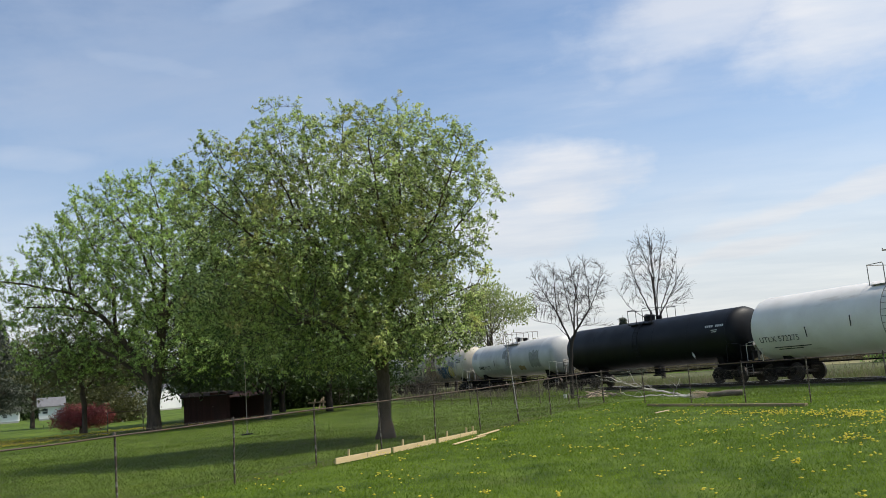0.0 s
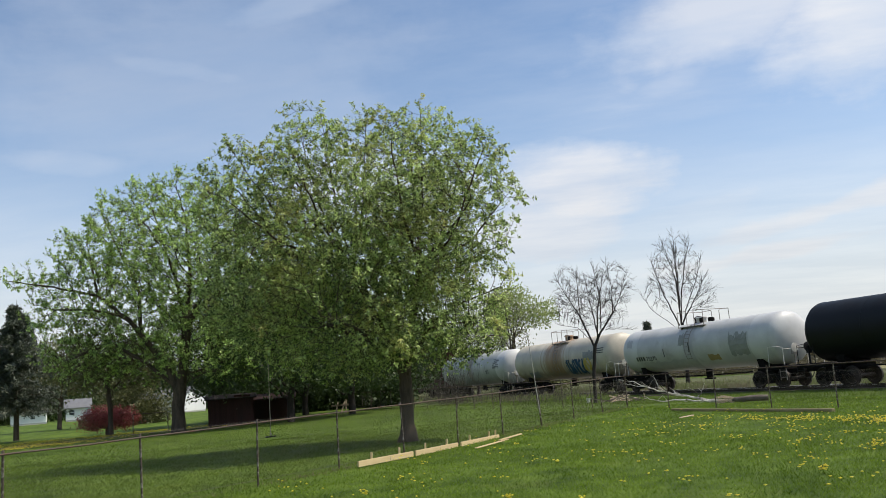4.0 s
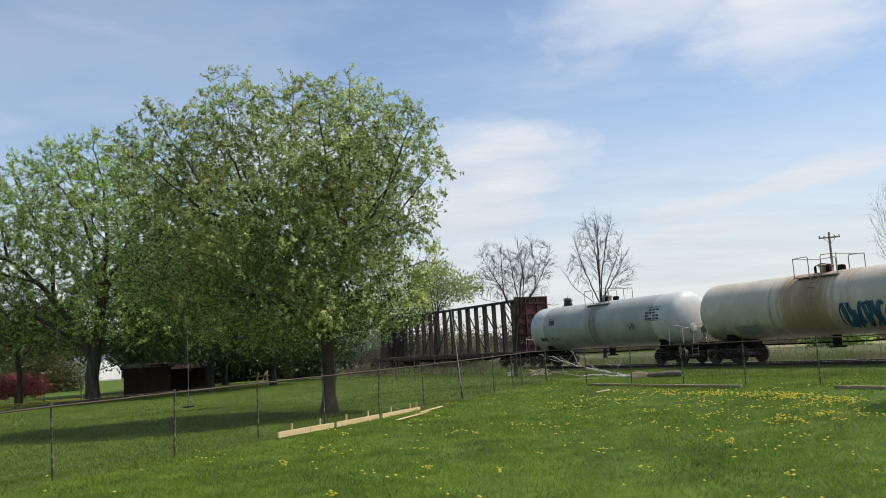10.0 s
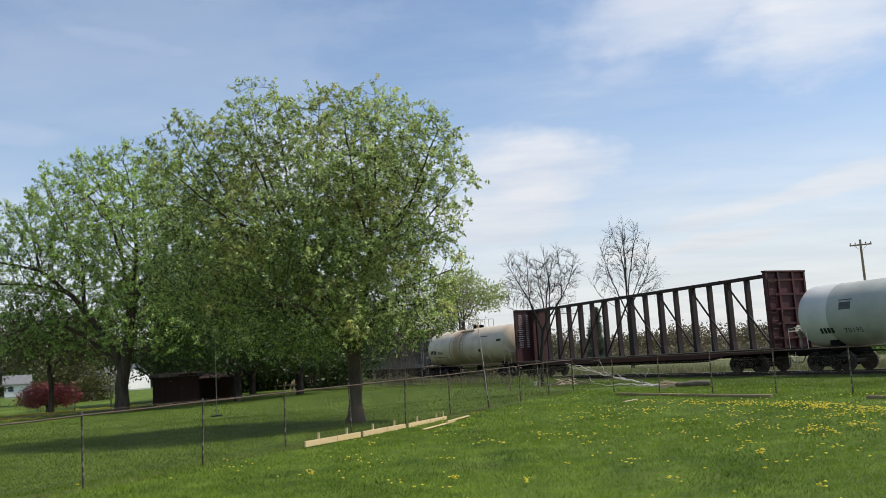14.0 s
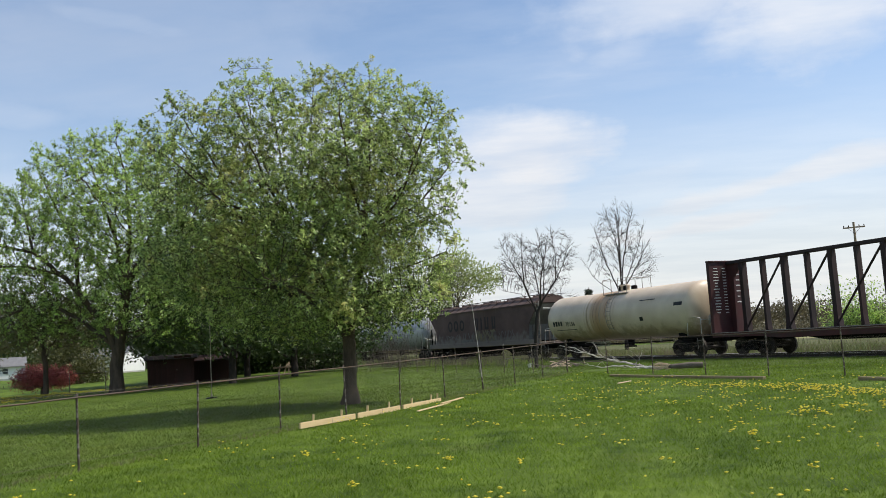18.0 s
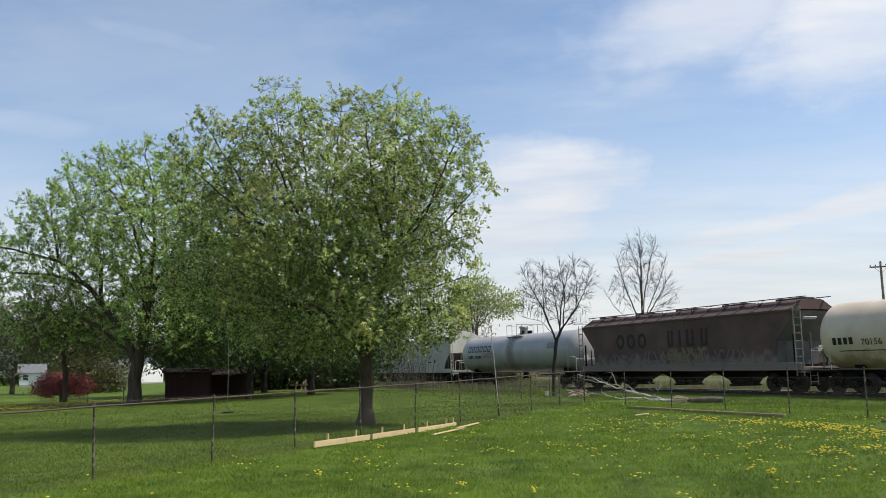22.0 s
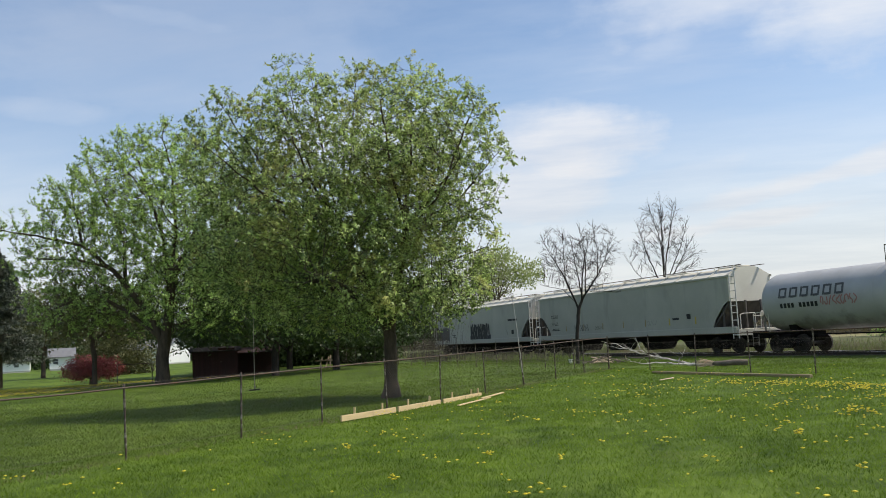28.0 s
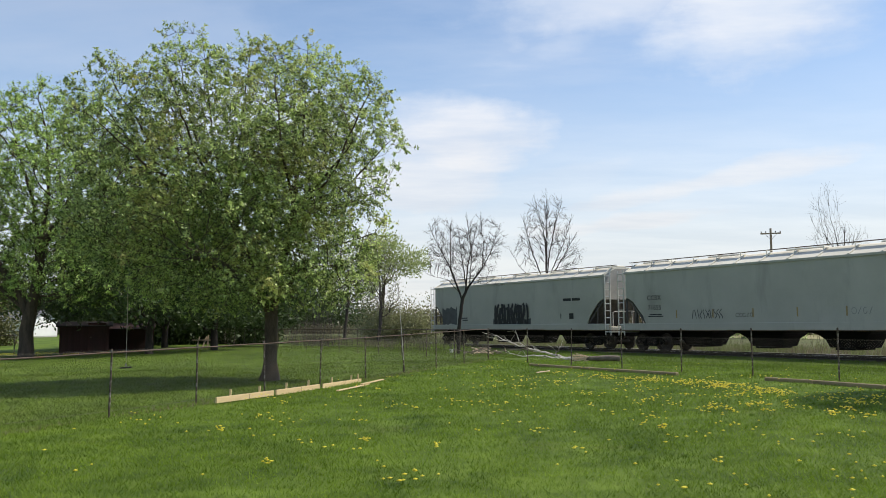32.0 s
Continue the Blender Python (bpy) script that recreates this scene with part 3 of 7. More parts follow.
NEEDLE = leaf_material("spruce_needle", (0.125, 0.145, 0.098), (0.042, 0.054, 0.042), 0.12)
LEAF_BUFF = leaf_material("budding_leaf", (0.18, 0.155, 0.085), (0.085, 0.078, 0.043))
LEAF_BUDDING = leaf_material("pale_bud", (0.33, 0.335, 0.16), (0.14, 0.145, 0.065), 0.45)
LEAF_OLIVE = leaf_material("olive_leaf", (0.19, 0.19, 0.07), (0.06, 0.066, 0.025), 0.3)
LEAF_LIME = leaf_material("lime_leaf", (0.46, 0.53, 0.20), (0.16, 0.21, 0.07), 0.5)


def in_ellipsoids(rng, ells, n, shell):
    out = []
    vol = [e[3] * e[4] * e[5] * (e[6] if len(e) > 6 else 1.0) for e in ells]
    for e, v in zip(ells, vol):
        k = max(int(n * v / sum(vol)), 4)
        d = rng.normal(size=(k, 3))
        d /= np.linalg.norm(d, axis=1)[:, None]
        r = rng.uniform(0, 1, k) ** shell
        out.append(np.array(e[:3]) + d * r[:, None] * np.array(e[3:6]))
    return np.concatenate(out)


def grow(rng, base, trunk, attractors, step, reach, kill, lift=0.15, rounds=90, wobble=0.06, stray=0.18, leaders=()):
    """Nodes and parents of a branch skeleton. trunk: the points of the stem after the base; leaders: the main limbs' points."""
    nodes, parent = [np.array(base, float)], [-1]
    for p in trunk:
        a = nodes[-1]
        n = max(int(np.linalg.norm(np.array(p) - a) / step), 1)
        for i in range(1, n + 1):
            nodes.append(a + (np.array(p) - a) * i / n + (rng.normal(0, wobble * step, 3) if i < n else 0))
            parent.append(len(nodes) - 2)
    for line in leaders:
        at = int(np.argmin(np.linalg.norm(np.array(nodes) - np.array(line[0]), axis=1)))
        for p in line[1:]:
            a = nodes[at]
            n = max(int(np.linalg.norm(np.array(p) - a) / step), 1)
            for i in range(1, n + 1):
                nodes.append(a + (np.array(p) - a) * i / n + rng.normal(0, wobble * step, 3))
                parent.append(at)
                at = len(nodes) - 1
    near = np.full(len(attractors), 1e9)
    who = np.zeros(len(attractors), int)
    fresh = list(range(len(nodes)))
    alive = np.ones(len(attractors), bool)
    seen = set()
    for _ in range(rounds):
        for i in fresh:
            d = np.linalg.norm(attractors - nodes[i], axis=1)
            better = d < near
            near[better], who[better] = d[better], i
        alive &= near > kill
        act = np.where(alive & (near < reach))[0]
        if not len(act):
            if not alive.any():
                break
            act = np.where(alive)[0]
        pull = {}
        for i in act:
            d = attractors[i] - nodes[who[i]]
            pull.setdefault(who[i], []).append(d / np.linalg.norm(d))
        fresh = []
        for i, ds in pull.items():
            d = np.mean(ds, axis=0) + rng.normal(0, stray, 3)
            d[2] += lift
            d /= np.linalg.norm(d) + 1e-9
            q = nodes[i] + d * step
            key = (int(i), round(float(d[0]), 1), round(float(d[1]), 1), round(float(d[2]), 1))
            if key in seen:
                alive[act[[who[a] == i for a in act]]] = False
                continue
            seen.add(key)
            nodes.append(q)
            parent.append(int(i))
            fresh.append(len(nodes) - 1)
        if not fresh:
            break
    return np.array(nodes), np.array(parent)


def thickness(nodes, parent, r_base, r_tip):
    n = len(nodes)
    kids = [[] for _ in range(n)]
    for i in range(1, n):
        kids[parent[i]].append(i)
    tips = np.zeros(n)
    for i in range(n - 1, -1, -1):
        tips[i] = tips[i] if kids[i] else 1
        if i:
            tips[parent[i]] += tips[i]
    k = math.log(r_base / r_tip) / math.log(max(tips[0], 2))
    return r_tip * tips ** k, kids, tips


def chains(kids, radii):
    out, stack = [], [(None, 0)]
    while stack:
        start, i = stack.pop()
        c = [i] if start is None else [start, i]
        while kids[i]:
            order = sorted(kids[i], key=lambda j: -radii[j])
            for j in order[1:]:
                stack.append((i, j))
            i = order[0]
            c.append(i)
        out.append(c)
    return out


def leaf_tufts(rng, pts, out_dirs, per, size, spread, wide=0.42):
    """Folded leaves round each point: verts and quads."""
    n = len(pts) * per
    c = np.repeat(pts, per, 0) + rng.normal(0, spread, (n, 3))
    d = np.repeat(out_dirs, per, 0) * 0.6 + rng.normal(0, 0.7, (n, 3)) + np.array([0, 0, 0.05])
    d /= np.linalg.norm(d, axis=1)[:, None]
    side = np.cross(d, rng.normal(size=(n, 3)))
    side /= np.linalg.norm(side, axis=1)[:, None]
    up = np.cross(side, d)
    s = size * rng.uniform(0.6, 1.3, n)[:, None]
    v = np.stack([c, c + d * s * 0.5 + side * s * wide * 0.5 + up * s * 0.1, c + d * s, c + d * s * 0.5 - side * s * wide * 0.5 + up * s * 0.1], 1)
    return v.reshape(-1, 3), np.arange(4 * n).reshape(-1, 4)


def whorls(rng, pts, out_dirs, per, size, wide=0.46, droop=0.25, along=0.0):
    """Leaf tufts at twig ends: leaves set round the twig, spreading and hanging a little."""
    n = len(pts) * per
    axis = np.repeat(out_dirs, per, 0)
    c = np.repeat(pts, per, 0) - axis * ((size * 0.9 + np.repeat(np.broadcast_to(along, len(pts)), per)) * rng.uniform(0, 1, n))[:, None]
    d = rng.normal(size=(n, 3))
    d -= axis * np.sum(d * axis, 1)[:, None]
    d /= np.linalg.norm(d, axis=1)[:, None] + 1e-9
    d = d + axis * rng.uniform(0.1, 1.0, n)[:, None]
    d[:, 2] -= droop * rng.uniform(0.0, 2.0, n)
    d /= np.linalg.norm(d, axis=1)[:, None]
    side = np.cross(d, axis + rng.normal(0, 0.35, (n, 3)))
    side /= np.linalg.norm(side, axis=1)[:, None] + 1e-9
    up = np.cross(side, d)
    s = size * (rng.uniform(0.65, 1.3, n) * np.repeat(rng.uniform(0.65, 1.25, len(pts)), per))[:, None]
    v = np.stack([c, c + d * s * 0.5 + side * s * wide * 0.5 + up * s * 0.08, c + d * s - up * s * 0.08, c + d * s * 0.5 - side * s * wide * 0.5 + up * s * 0.08], 1)
    return v.reshape(-1, 3), np.arange(4 * n).reshape(-1, 4)


def fan(start, mids, ends, sag=0.25):
    """Limbs that leave start, spread first and then rise to the ends."""
    out = []
    for e in ends:
        e = np.array(e, float)
        a = np.array(start, float)
        m = a + (e - a) * 0.5 + np.array([(e - a)[0] * sag * 0.35, (e - a)[1] * sag * 0.35, -abs((e - a)[2]) * sag * 0.35])
        out.append([a, a * 0.75 + m * 0.25 + (m - a) * mids * 0.2, m, e])
    return out


def tree(name, label, base, trunk, ells, attr, leaf_mat, bark=None, step=0.35, kill=0.5, r_base=0.3, r_tip=0.006, per=10, leaf=0.11, spread=0.12,
         seed=1, lift=0.15, shell=0.5, limbs=6, category="tree", group="", flare=1.25, limb_min=0.035, tip_span=3, low=None, twiglets=0, twig_len=0.4, stray=0.18, leaders=(), tuft=0, shoot=0.2, droop=0.25, bare_part=None, along=0.7):
    """One tree in its own space: trunk, thick limbs, twigs and crown as parts."""
    rng = np.random.default_rng(seed)
    bark = bark or BARK
    t = thing(name, label, category, pose(*base), group)
    att = in_ellipsoids(rng, ells, attr, shell)
    att = att[att[:, 2] > 0.3]
    nodes, parent = grow(rng, (0, 0, -0.05), trunk, att, step, 9.0, kill, lift, stray=stray, leaders=leaders)
    radii, kids, tips = thickness(nodes, parent, r_base, r_tip)
    radii = radii.copy()
    radii[0] *= flare
    if len(radii) > 1:
        radii[1] *= 1 + (flare - 1) * 0.4
    cs = chains(kids, radii)
    twigs = Geo()
    made = 0
    for i, c in enumerate(cs):
        r = [float(radii[j]) for j in c]
        if i:
            r[0] = min(r[0], r[1] * 1.25)
        pts = [nodes[j] for j in c]
        if i == 0:
            cut = next((k for k, x in enumerate(r) if x < 0.02), len(r))
            part("trunk", Geo().tube(pts[:max(cut, 3)], r[:max(cut, 3)], 12), bark, t, smooth=True)
            if cut < len(r) - 1:
                twigs.tube(pts[cut - 1:], r[cut - 1:], 4, False)
        elif r[1] > limb_min and made < limbs:
            made += 1
            part("limb", Geo().tube(pts, r, 8), bark, t, smooth=True)
        else:
            twigs.tube(pts, r, 5 if r[0] > 0.03 else 3, False)
    if twiglets:
        thin = [j for j in range(3, len(nodes)) if tips[j] <= 5]
        for j in thin:
            d = nodes[j] - nodes[parent[j]]
            d = d / (np.linalg.norm(d) + 1e-9)
            for _ in range(twiglets):
                if rng.uniform() > 0.62:
                    continue
                a = d + rng.normal(0, 0.24, 3) + np.array([0, 0, 0.34])
                a *= twig_len * rng.uniform(0.35, 1.0) / (np.linalg.norm(a) + 1e-9)
                bend = rng.normal(0, 0.018 * twig_len, 3)
                twigs.tube([nodes[j], nodes[j] + a * 0.5 + bend, nodes[j] + a], [r_tip * 1.2, r_tip, r_tip * 0.6], 3, False)
    if twigs.v:
        o = part("branchwork", twigs, bark, t, smooth=False, fix=False)
        tagged(o, kind="stuff")
    if per:
        ends = np.where(tips <= tip_span)[0]
        ends = ends[ends > 2]
        p = nodes[ends]
        d = p - nodes[parent[ends]]
        d /= np.linalg.norm(d, axis=1)[:, None] + 1e-9
        if tuft:
            # short shoots from the thin twigs, each with a tuft at its end
            k = np.repeat(np.arange(len(p)), tuft)
            if bare_part:
                k = k[rng.uniform(0, 1, len(k)) > bare_part(p[k])]
            a = d[k] * 0.7 + rng.normal(0, 0.42, (len(k), 3)) + np.array([0, 0, 0.6])
            a /= np.linalg.norm(a, axis=1)[:, None]
            far = shoot * rng.uniform(0.25, 1.0, len(k))
            q = p[k] + a * far[:, None]
            v, f = whorls(rng, q, a, per, leaf, droop=droop, along=far * along)
            # the shoots' own stalks, three-sided
            c = np.cross(a, rng.normal(size=(len(k), 3)))
            c /= np.linalg.norm(c, axis=1)[:, None]
            e = np.cross(a, c)
            w = r_tip * 0.8
            sv = np.stack([p[k] + c * w, p[k] - c * w * 0.5 + e * w * 0.87, p[k] - c * w * 0.5 - e * w * 0.87, q], 1).reshape(-1, 3)
            i4 = 4 * np.arange(len(k))[:, None]
            sf = np.concatenate([i4 + np.array(x) for x in ((0, 1, 3), (1, 2, 3), (2, 0, 3))])
            tagged(quick_mesh("spray", sv, sf, bark, t), kind="stuff")
        else:
            v, f = leaf_tufts(rng, p, d, per, leaf, spread)
        if low:
            deep = p[:, 2] < low[0] + rng.normal(0, 0.8, len(p))
            v2, f2 = leaf_tufts(rng, p[deep], d[deep], low[1], leaf * 1.1, spread * 1.4)
            v, f = np.concatenate([v, v2]), np.concatenate([f, f2 + len(v)])
        o = quick_mesh("crown", v, f, leaf_mat, t)
        tagged(o, kind="stuff")
    return t


def all_trees():
    # the big yard tree with a rope swing: two stems that fan out into many rising limbs
    right = fan((0.7, 0, 4.9), 0.5, [(3.6, 0.3, 7.2), (3.1, -1.2, 8.4), (2.2, 1.4, 9.2), (1.2, -0.8, 9.8), (0.4, 1.6, 9.9), (3.3, 0.8, 5.7), (2.6, -2.0, 6.6), (0.6, -2.6, 8.2), (1.2, 2.9, 7.6)])
    left = fan((-1.35, 0.1, 5.2), 0.5, [(-5.6, 0.2, 8.8), (-4.7, -1.2, 9.2), (-3.7, 0.9, 9.5), (-2.9, 0.0, 10.0), (-1.8, -1.0, 10.0), (-0.8, 0.6, 9.9), (-5.8, 1.0, 7.4), (-4.6, -2.0, 7.4), (-2.2, -2.8, 8.4), (-1.8, 2.9, 8.6)])
    lower = [[(0.2, 0, 2.4), (1.0, -0.6, 3.2), (2.3, -0.9, 3.3)], [(-0.3, 0, 2.4), (-1.8, -0.9, 3.5), (-4.2, -0.6, 4.2)], [(-0.3, 0, 2.5), (-0.9, -1.8, 3.3), (-1.4, -3.4, 3.6)], [(0.3, 0, 3.0), (1.6, 1.4, 4.0), (3.0, 1.0, 4.4)]]
    tree("yard_tree", "broad spreading tree in fresh yellow-green spring leaf", (-5.05, 24.9, 0), [(0.04, 0, 0.9), (0.06, 0, 1.8)],
         [(-0.4, 0, 6.8, 3.7, 3.8, 3.2), (-0.6, 0, 5.5, 3.5, 3.2, 1.9, 1.7), (1.6, 0, 6.8, 2.4, 3.0, 2.7), (-4.1, 0, 7.6, 2.0, 2.6, 1.8), (-2.6, 0, 8.6, 1.6, 2.0, 1.5), (-1.5, -0.2, 4.4, 3.8, 3.8, 2.6, 1.8), (1.5, 0, 4.4, 2.0, 2.4, 2.0, 1.3), (1.3, -0.6, 2.9, 1.3, 1.5, 1.0, 3.0), (0.3, -1.8, 2.75, 1.7, 0.9, 0.75, 6.0), (2.3, -0.6, 2.75, 0.9, 1.0, 0.7, 5.0), (-4.0, -0.2, 5.2, 2.3, 2.6, 2.5, 1.4)],
         7400, LEAF_YELLOW, step=0.24, kill=0.255, shell=0.42, r_base=0.19, r_tip=0.0055, per=11, leaf=0.091, spread=0.085, seed=4, limbs=26, lift=0.35, low=(4.9, 9), tip_span=2, flare=1.75, stray=0.09,
         leaders=[[(0.06, 0, 1.8), (0.3, 0, 3.3), (0.7, 0, 4.95)], [(0.06, 0, 1.7), (-0.6, 0.1, 3.4), (-1.4, 0.1, 5.3)]] + right + left + lower, tuft=4, shoot=0.46, along=0.2,
         bare_part=lambda p: 0.3 * np.exp(-((p[:, 0] + 1.9) / 1.2) ** 2 - ((p[:, 2] - 8.0) / 1.5) ** 2) + 0.6 * np.exp(-((p[:, 0] - 2.9) / 0.9) ** 2 - ((p[:, 2] - 5.9) / 1.1) ** 2))
    # its neighbour behind, brighter green, with a long low limb
    stems = [[(0.1, 0, 2.2), (-0.35, 0, 3.3), (-1.0, -0.1, 4.3), (-2.6, -0.4, 6.6), (-4.6, -0.5, 8.3), (-8.0, -0.4, 9.2), (-11.2, -0.3, 9.9)], [(-0.2, 0, 2.8), (-1.6, -0.5, 4.0), (-3.6, -0.8, 5.4), (-6.4, -0.9, 4.6)], [(0.2, 0, 2.2), (0.45, 0, 3.8), (0.65, 0, 5.9)],
             [(0.65, 0, 5.8), (0.1, 0.2, 8.4), (-0.6, 0, 11.0), (-1.6, 0, 14.2)], [(0.65, 0, 5.8), (0.9, 0.2, 9.0), (0.6, 0.4, 12.5), (0.2, 0, 14.8)], [(0.65, 0, 5.8), (2.0, 0, 8.3), (2.8, 0.2, 10.6), (2.6, 0, 13.8)], [(1.4, 0, 7.0), (4.2, -0.4, 8.4), (6.4, -0.4, 10.4)],
             [(-2.2, -0.3, 6.0), (-2.4, 0.2, 8.4), (-3.6, 0.2, 11.0), (-4.8, 0.2, 13.4)], [(-4.6, -0.5, 8.3), (-5.6, 0.3, 10.4), (-5.8, 0.2, 12.2)], [(-3.0, -0.4, 7.0), (-4.6, -1.2, 7.4), (-7.0, -1.2, 7.6)]]
    tree("maple_tree", "tall round tree in bright green spring leaf behind the fence", (-23.2, 47.6, 0), [(0.0, 0, 1.4), (0.14, 0, 2.2)],
         [(0.4, 0, 10.2, 6.2, 5.4, 5.2), (-4.2, 0, 8.9, 3.7, 3.8, 4.4), (3.6, 0, 8.2, 4.6, 4.2, 5.0), (-1.0, 0.6, 5.2, 6.4, 3.6, 2.8, 0.8), (-5.6, 0.3, 5.1, 3.6, 2.8, 2.3, 1.5), (-7.0, 0, 7.6, 2.6, 2.8, 2.4), (-9.4, 0, 9.6, 2.0, 1.6, 1.0, 1.0), (3.0, -1, 4.6, 4.0, 3.4, 2.2), (4.6, -1.0, 3.9, 4.0, 2.6, 1.9, 0.8)],
         5400, LEAF_BRIGHT, step=0.42, kill=0.48, r_base=0.37, r_tip=0.011, per=13, leaf=0.13, spread=0.17, seed=7, limbs=22, low=(5.0, 4), flare=1.25, lift=0.3, stray=0.09, leaders=stems, tuft=4, shoot=0.8, along=0.35)
    # trees that stand round the shed; their dark leaf colour holds the deep shade there
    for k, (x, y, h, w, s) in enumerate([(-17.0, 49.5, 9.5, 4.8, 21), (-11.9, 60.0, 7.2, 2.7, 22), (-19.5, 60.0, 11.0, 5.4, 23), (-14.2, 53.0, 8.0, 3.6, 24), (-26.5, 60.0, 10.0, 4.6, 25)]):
        tree("shade_tree", "green tree beside the old shed, leaves darkened for deep shade", (x, y, 0), [(0, 0, 1.4), (0.2, 0, 2.2)],
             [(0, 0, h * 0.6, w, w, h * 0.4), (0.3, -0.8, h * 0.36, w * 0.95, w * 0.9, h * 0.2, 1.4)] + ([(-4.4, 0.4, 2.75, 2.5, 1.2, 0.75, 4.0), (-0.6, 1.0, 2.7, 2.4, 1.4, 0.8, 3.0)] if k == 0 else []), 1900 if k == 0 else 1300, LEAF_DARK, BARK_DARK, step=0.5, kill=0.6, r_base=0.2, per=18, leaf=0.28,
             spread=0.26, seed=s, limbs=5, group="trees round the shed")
    tree("track_tree", "yellow-green tree growing beyond the railway", (-6.5, 86.0, 0), [(0.1, 0, 1.8), (0.4, 0, 3.4)],
         [(0.4, 0, 8.2, 2.9, 3.0, 2.6), (2.9, 0, 7.9, 2.4, 2.4, 1.5), (-0.4, 0, 6.6, 2.0, 2.0, 2.2, 0.6)], 1900, LEAF_LIME, step=0.48, kill=0.54, r_base=0.19, per=15, leaf=0.3, spread=0.26, seed=31, tip_span=3)
    tree("budding_tree", "grey-brown tree just coming into bud beyond the railway", (-10.4, 90.0, 0), [(0.1, 0, 1.2), (0.2, 0, 2.0)],
         [(0.0, 0, 7.0, 3.0, 3.0, 4.0), (2.1, 0, 5.6, 2.1, 2.1, 2.6)], 800, LEAF_BUDDING, BARK_TWIG, step=0.5, kill=0.55, r_base=0.15, r_tip=0.008, per=7, leaf=0.2, spread=0.3, seed=32, lift=0.4, twiglets=1, twig_len=1.1)
    tree("budding_tree", "twiggy grey-green tree in first bud behind the track", (-6.3, 83.6, 0), [(0.1, 0, 1.0), (0.2, 0, 1.8)],
         [(-0.3, 0, 7.2, 2.1, 1.9, 3.3), (0.8, 0, 4.8, 1.6, 1.6, 2.6)], 900, LEAF_BUDDING, BARK_TWIG, step=0.5, kill=0.52, r_base=0.17, r_tip=0.008, per=8, leaf=0.2, spread=0.28, seed=36, lift=0.5, twiglets=2, twig_len=1.0)
    tree("young_tree", "slim young tree with dull olive spring leaf", (-28.6, 49.6, 0), [(0, 0, 1.8), (-0.2, 0, 3.4)],
         [(0.6, 0, 4.2, 3.6, 2.2, 2.0), (-0.6, 0, 5.4, 2.6, 2.2, 2.0)], 1300, LEAF_OLIVE, step=0.4, kill=0.45, r_base=0.15, per=14, leaf=0.2, spread=0.25, seed=33)
    for x, y, h, w, seed in ((-51.0, 79.0, 9.6, 4.6, 38), (-43.2, 78.0, 8.6, 4.4, 39)):
        tree("garden_tree", "olive-green garden tree in front of the white houses", (x, y, 0), [(0, 0, 1.6), (0.2, 0, 2.8)],
             [(0, 0, h * 0.62, w, 3.2, h * 0.34), (1.4, -0.4, h * 0.45, w * 0.8, 2.6, h * 0.16)], 1100, LEAF_OLIVE, step=0.5, kill=0.6, r_base=0.2, per=16, leaf=0.34, spread=0.34, seed=seed, limbs=5, group="trees before the houses")
    tree("red_shrub", "rounded garden shrub with deep red spring leaves", (-30.0, 51.6, 0), [(0, 0, 0.25)],
         [(-0.4, 0, 0.9, 1.5, 1.4, 0.9), (0.9, 0, 0.85, 1.25, 1.3, 0.8)], 900, LEAF_RED, step=0.18, kill=0.18, r_base=0.09, per=18, leaf=0.13, spread=0.12, seed=35, limbs=3, category="shrub")
    # bare trees by the track
    vase = [[(0.2, 0, 2.75), (-0.35, 0.1, 4.35), (-1.0, 0, 5.6), (-1.35, 0, 6.4)], [(-0.3, 0.1, 4.3), (-0.35, 0.2, 5.6), (-0.3, 0.1, 6.7)], [(0.25, 0, 2.8), (0.6, 0, 3.6), (0.7, -0.1, 5.0), (0.5, 0, 6.8)],
            [(0.6, 0, 3.5), (1.25, 0.1, 4.4), (1.65, 0.1, 5.1), (2.05, 0, 6.3)], [(1.25, 0.1, 4.4), (1.3, -0.2, 5.6), (1.15, -0.1, 6.8)], [(0.1, 0, 3.1), (-0.5, -0.2, 3.8), (-1.35, -0.2, 4.0)], [(0.7, 0, 3.6), (1.4, -0.3, 3.6), (2.0, -0.3, 3.5)],
            [(0.4, 0, 3.2), (0.3, 0.8, 4.6), (0.1, 1.1, 6.2)], [(0.3, 0, 3.2), (0.5, -0.8, 4.5), (0.9, -1.1, 6.2)]]
    tree("bare_tree", "small leafless tree at the edge of the track", (0.75, 42.4, 0), [(0.04, 0, 1.4), (0.22, 0, 2.8)],
         [(-0.75, 0, 5.4, 1.0, 1.1, 1.5), (1.25, 0, 5.4, 1.1, 1.1, 1.5), (0.4, 0, 4.9, 1.6, 1.5, 1.6)], 620, LEAF_BUFF, BARK_DARK, step=0.16, kill=0.2, stray=0.07, r_base=0.088, r_tip=0.0046, twiglets=5, twig_len=0.5,
         per=0, seed=41, limbs=9, lift=0.5, shell=0.4, limb_min=0.02, leaders=vase)
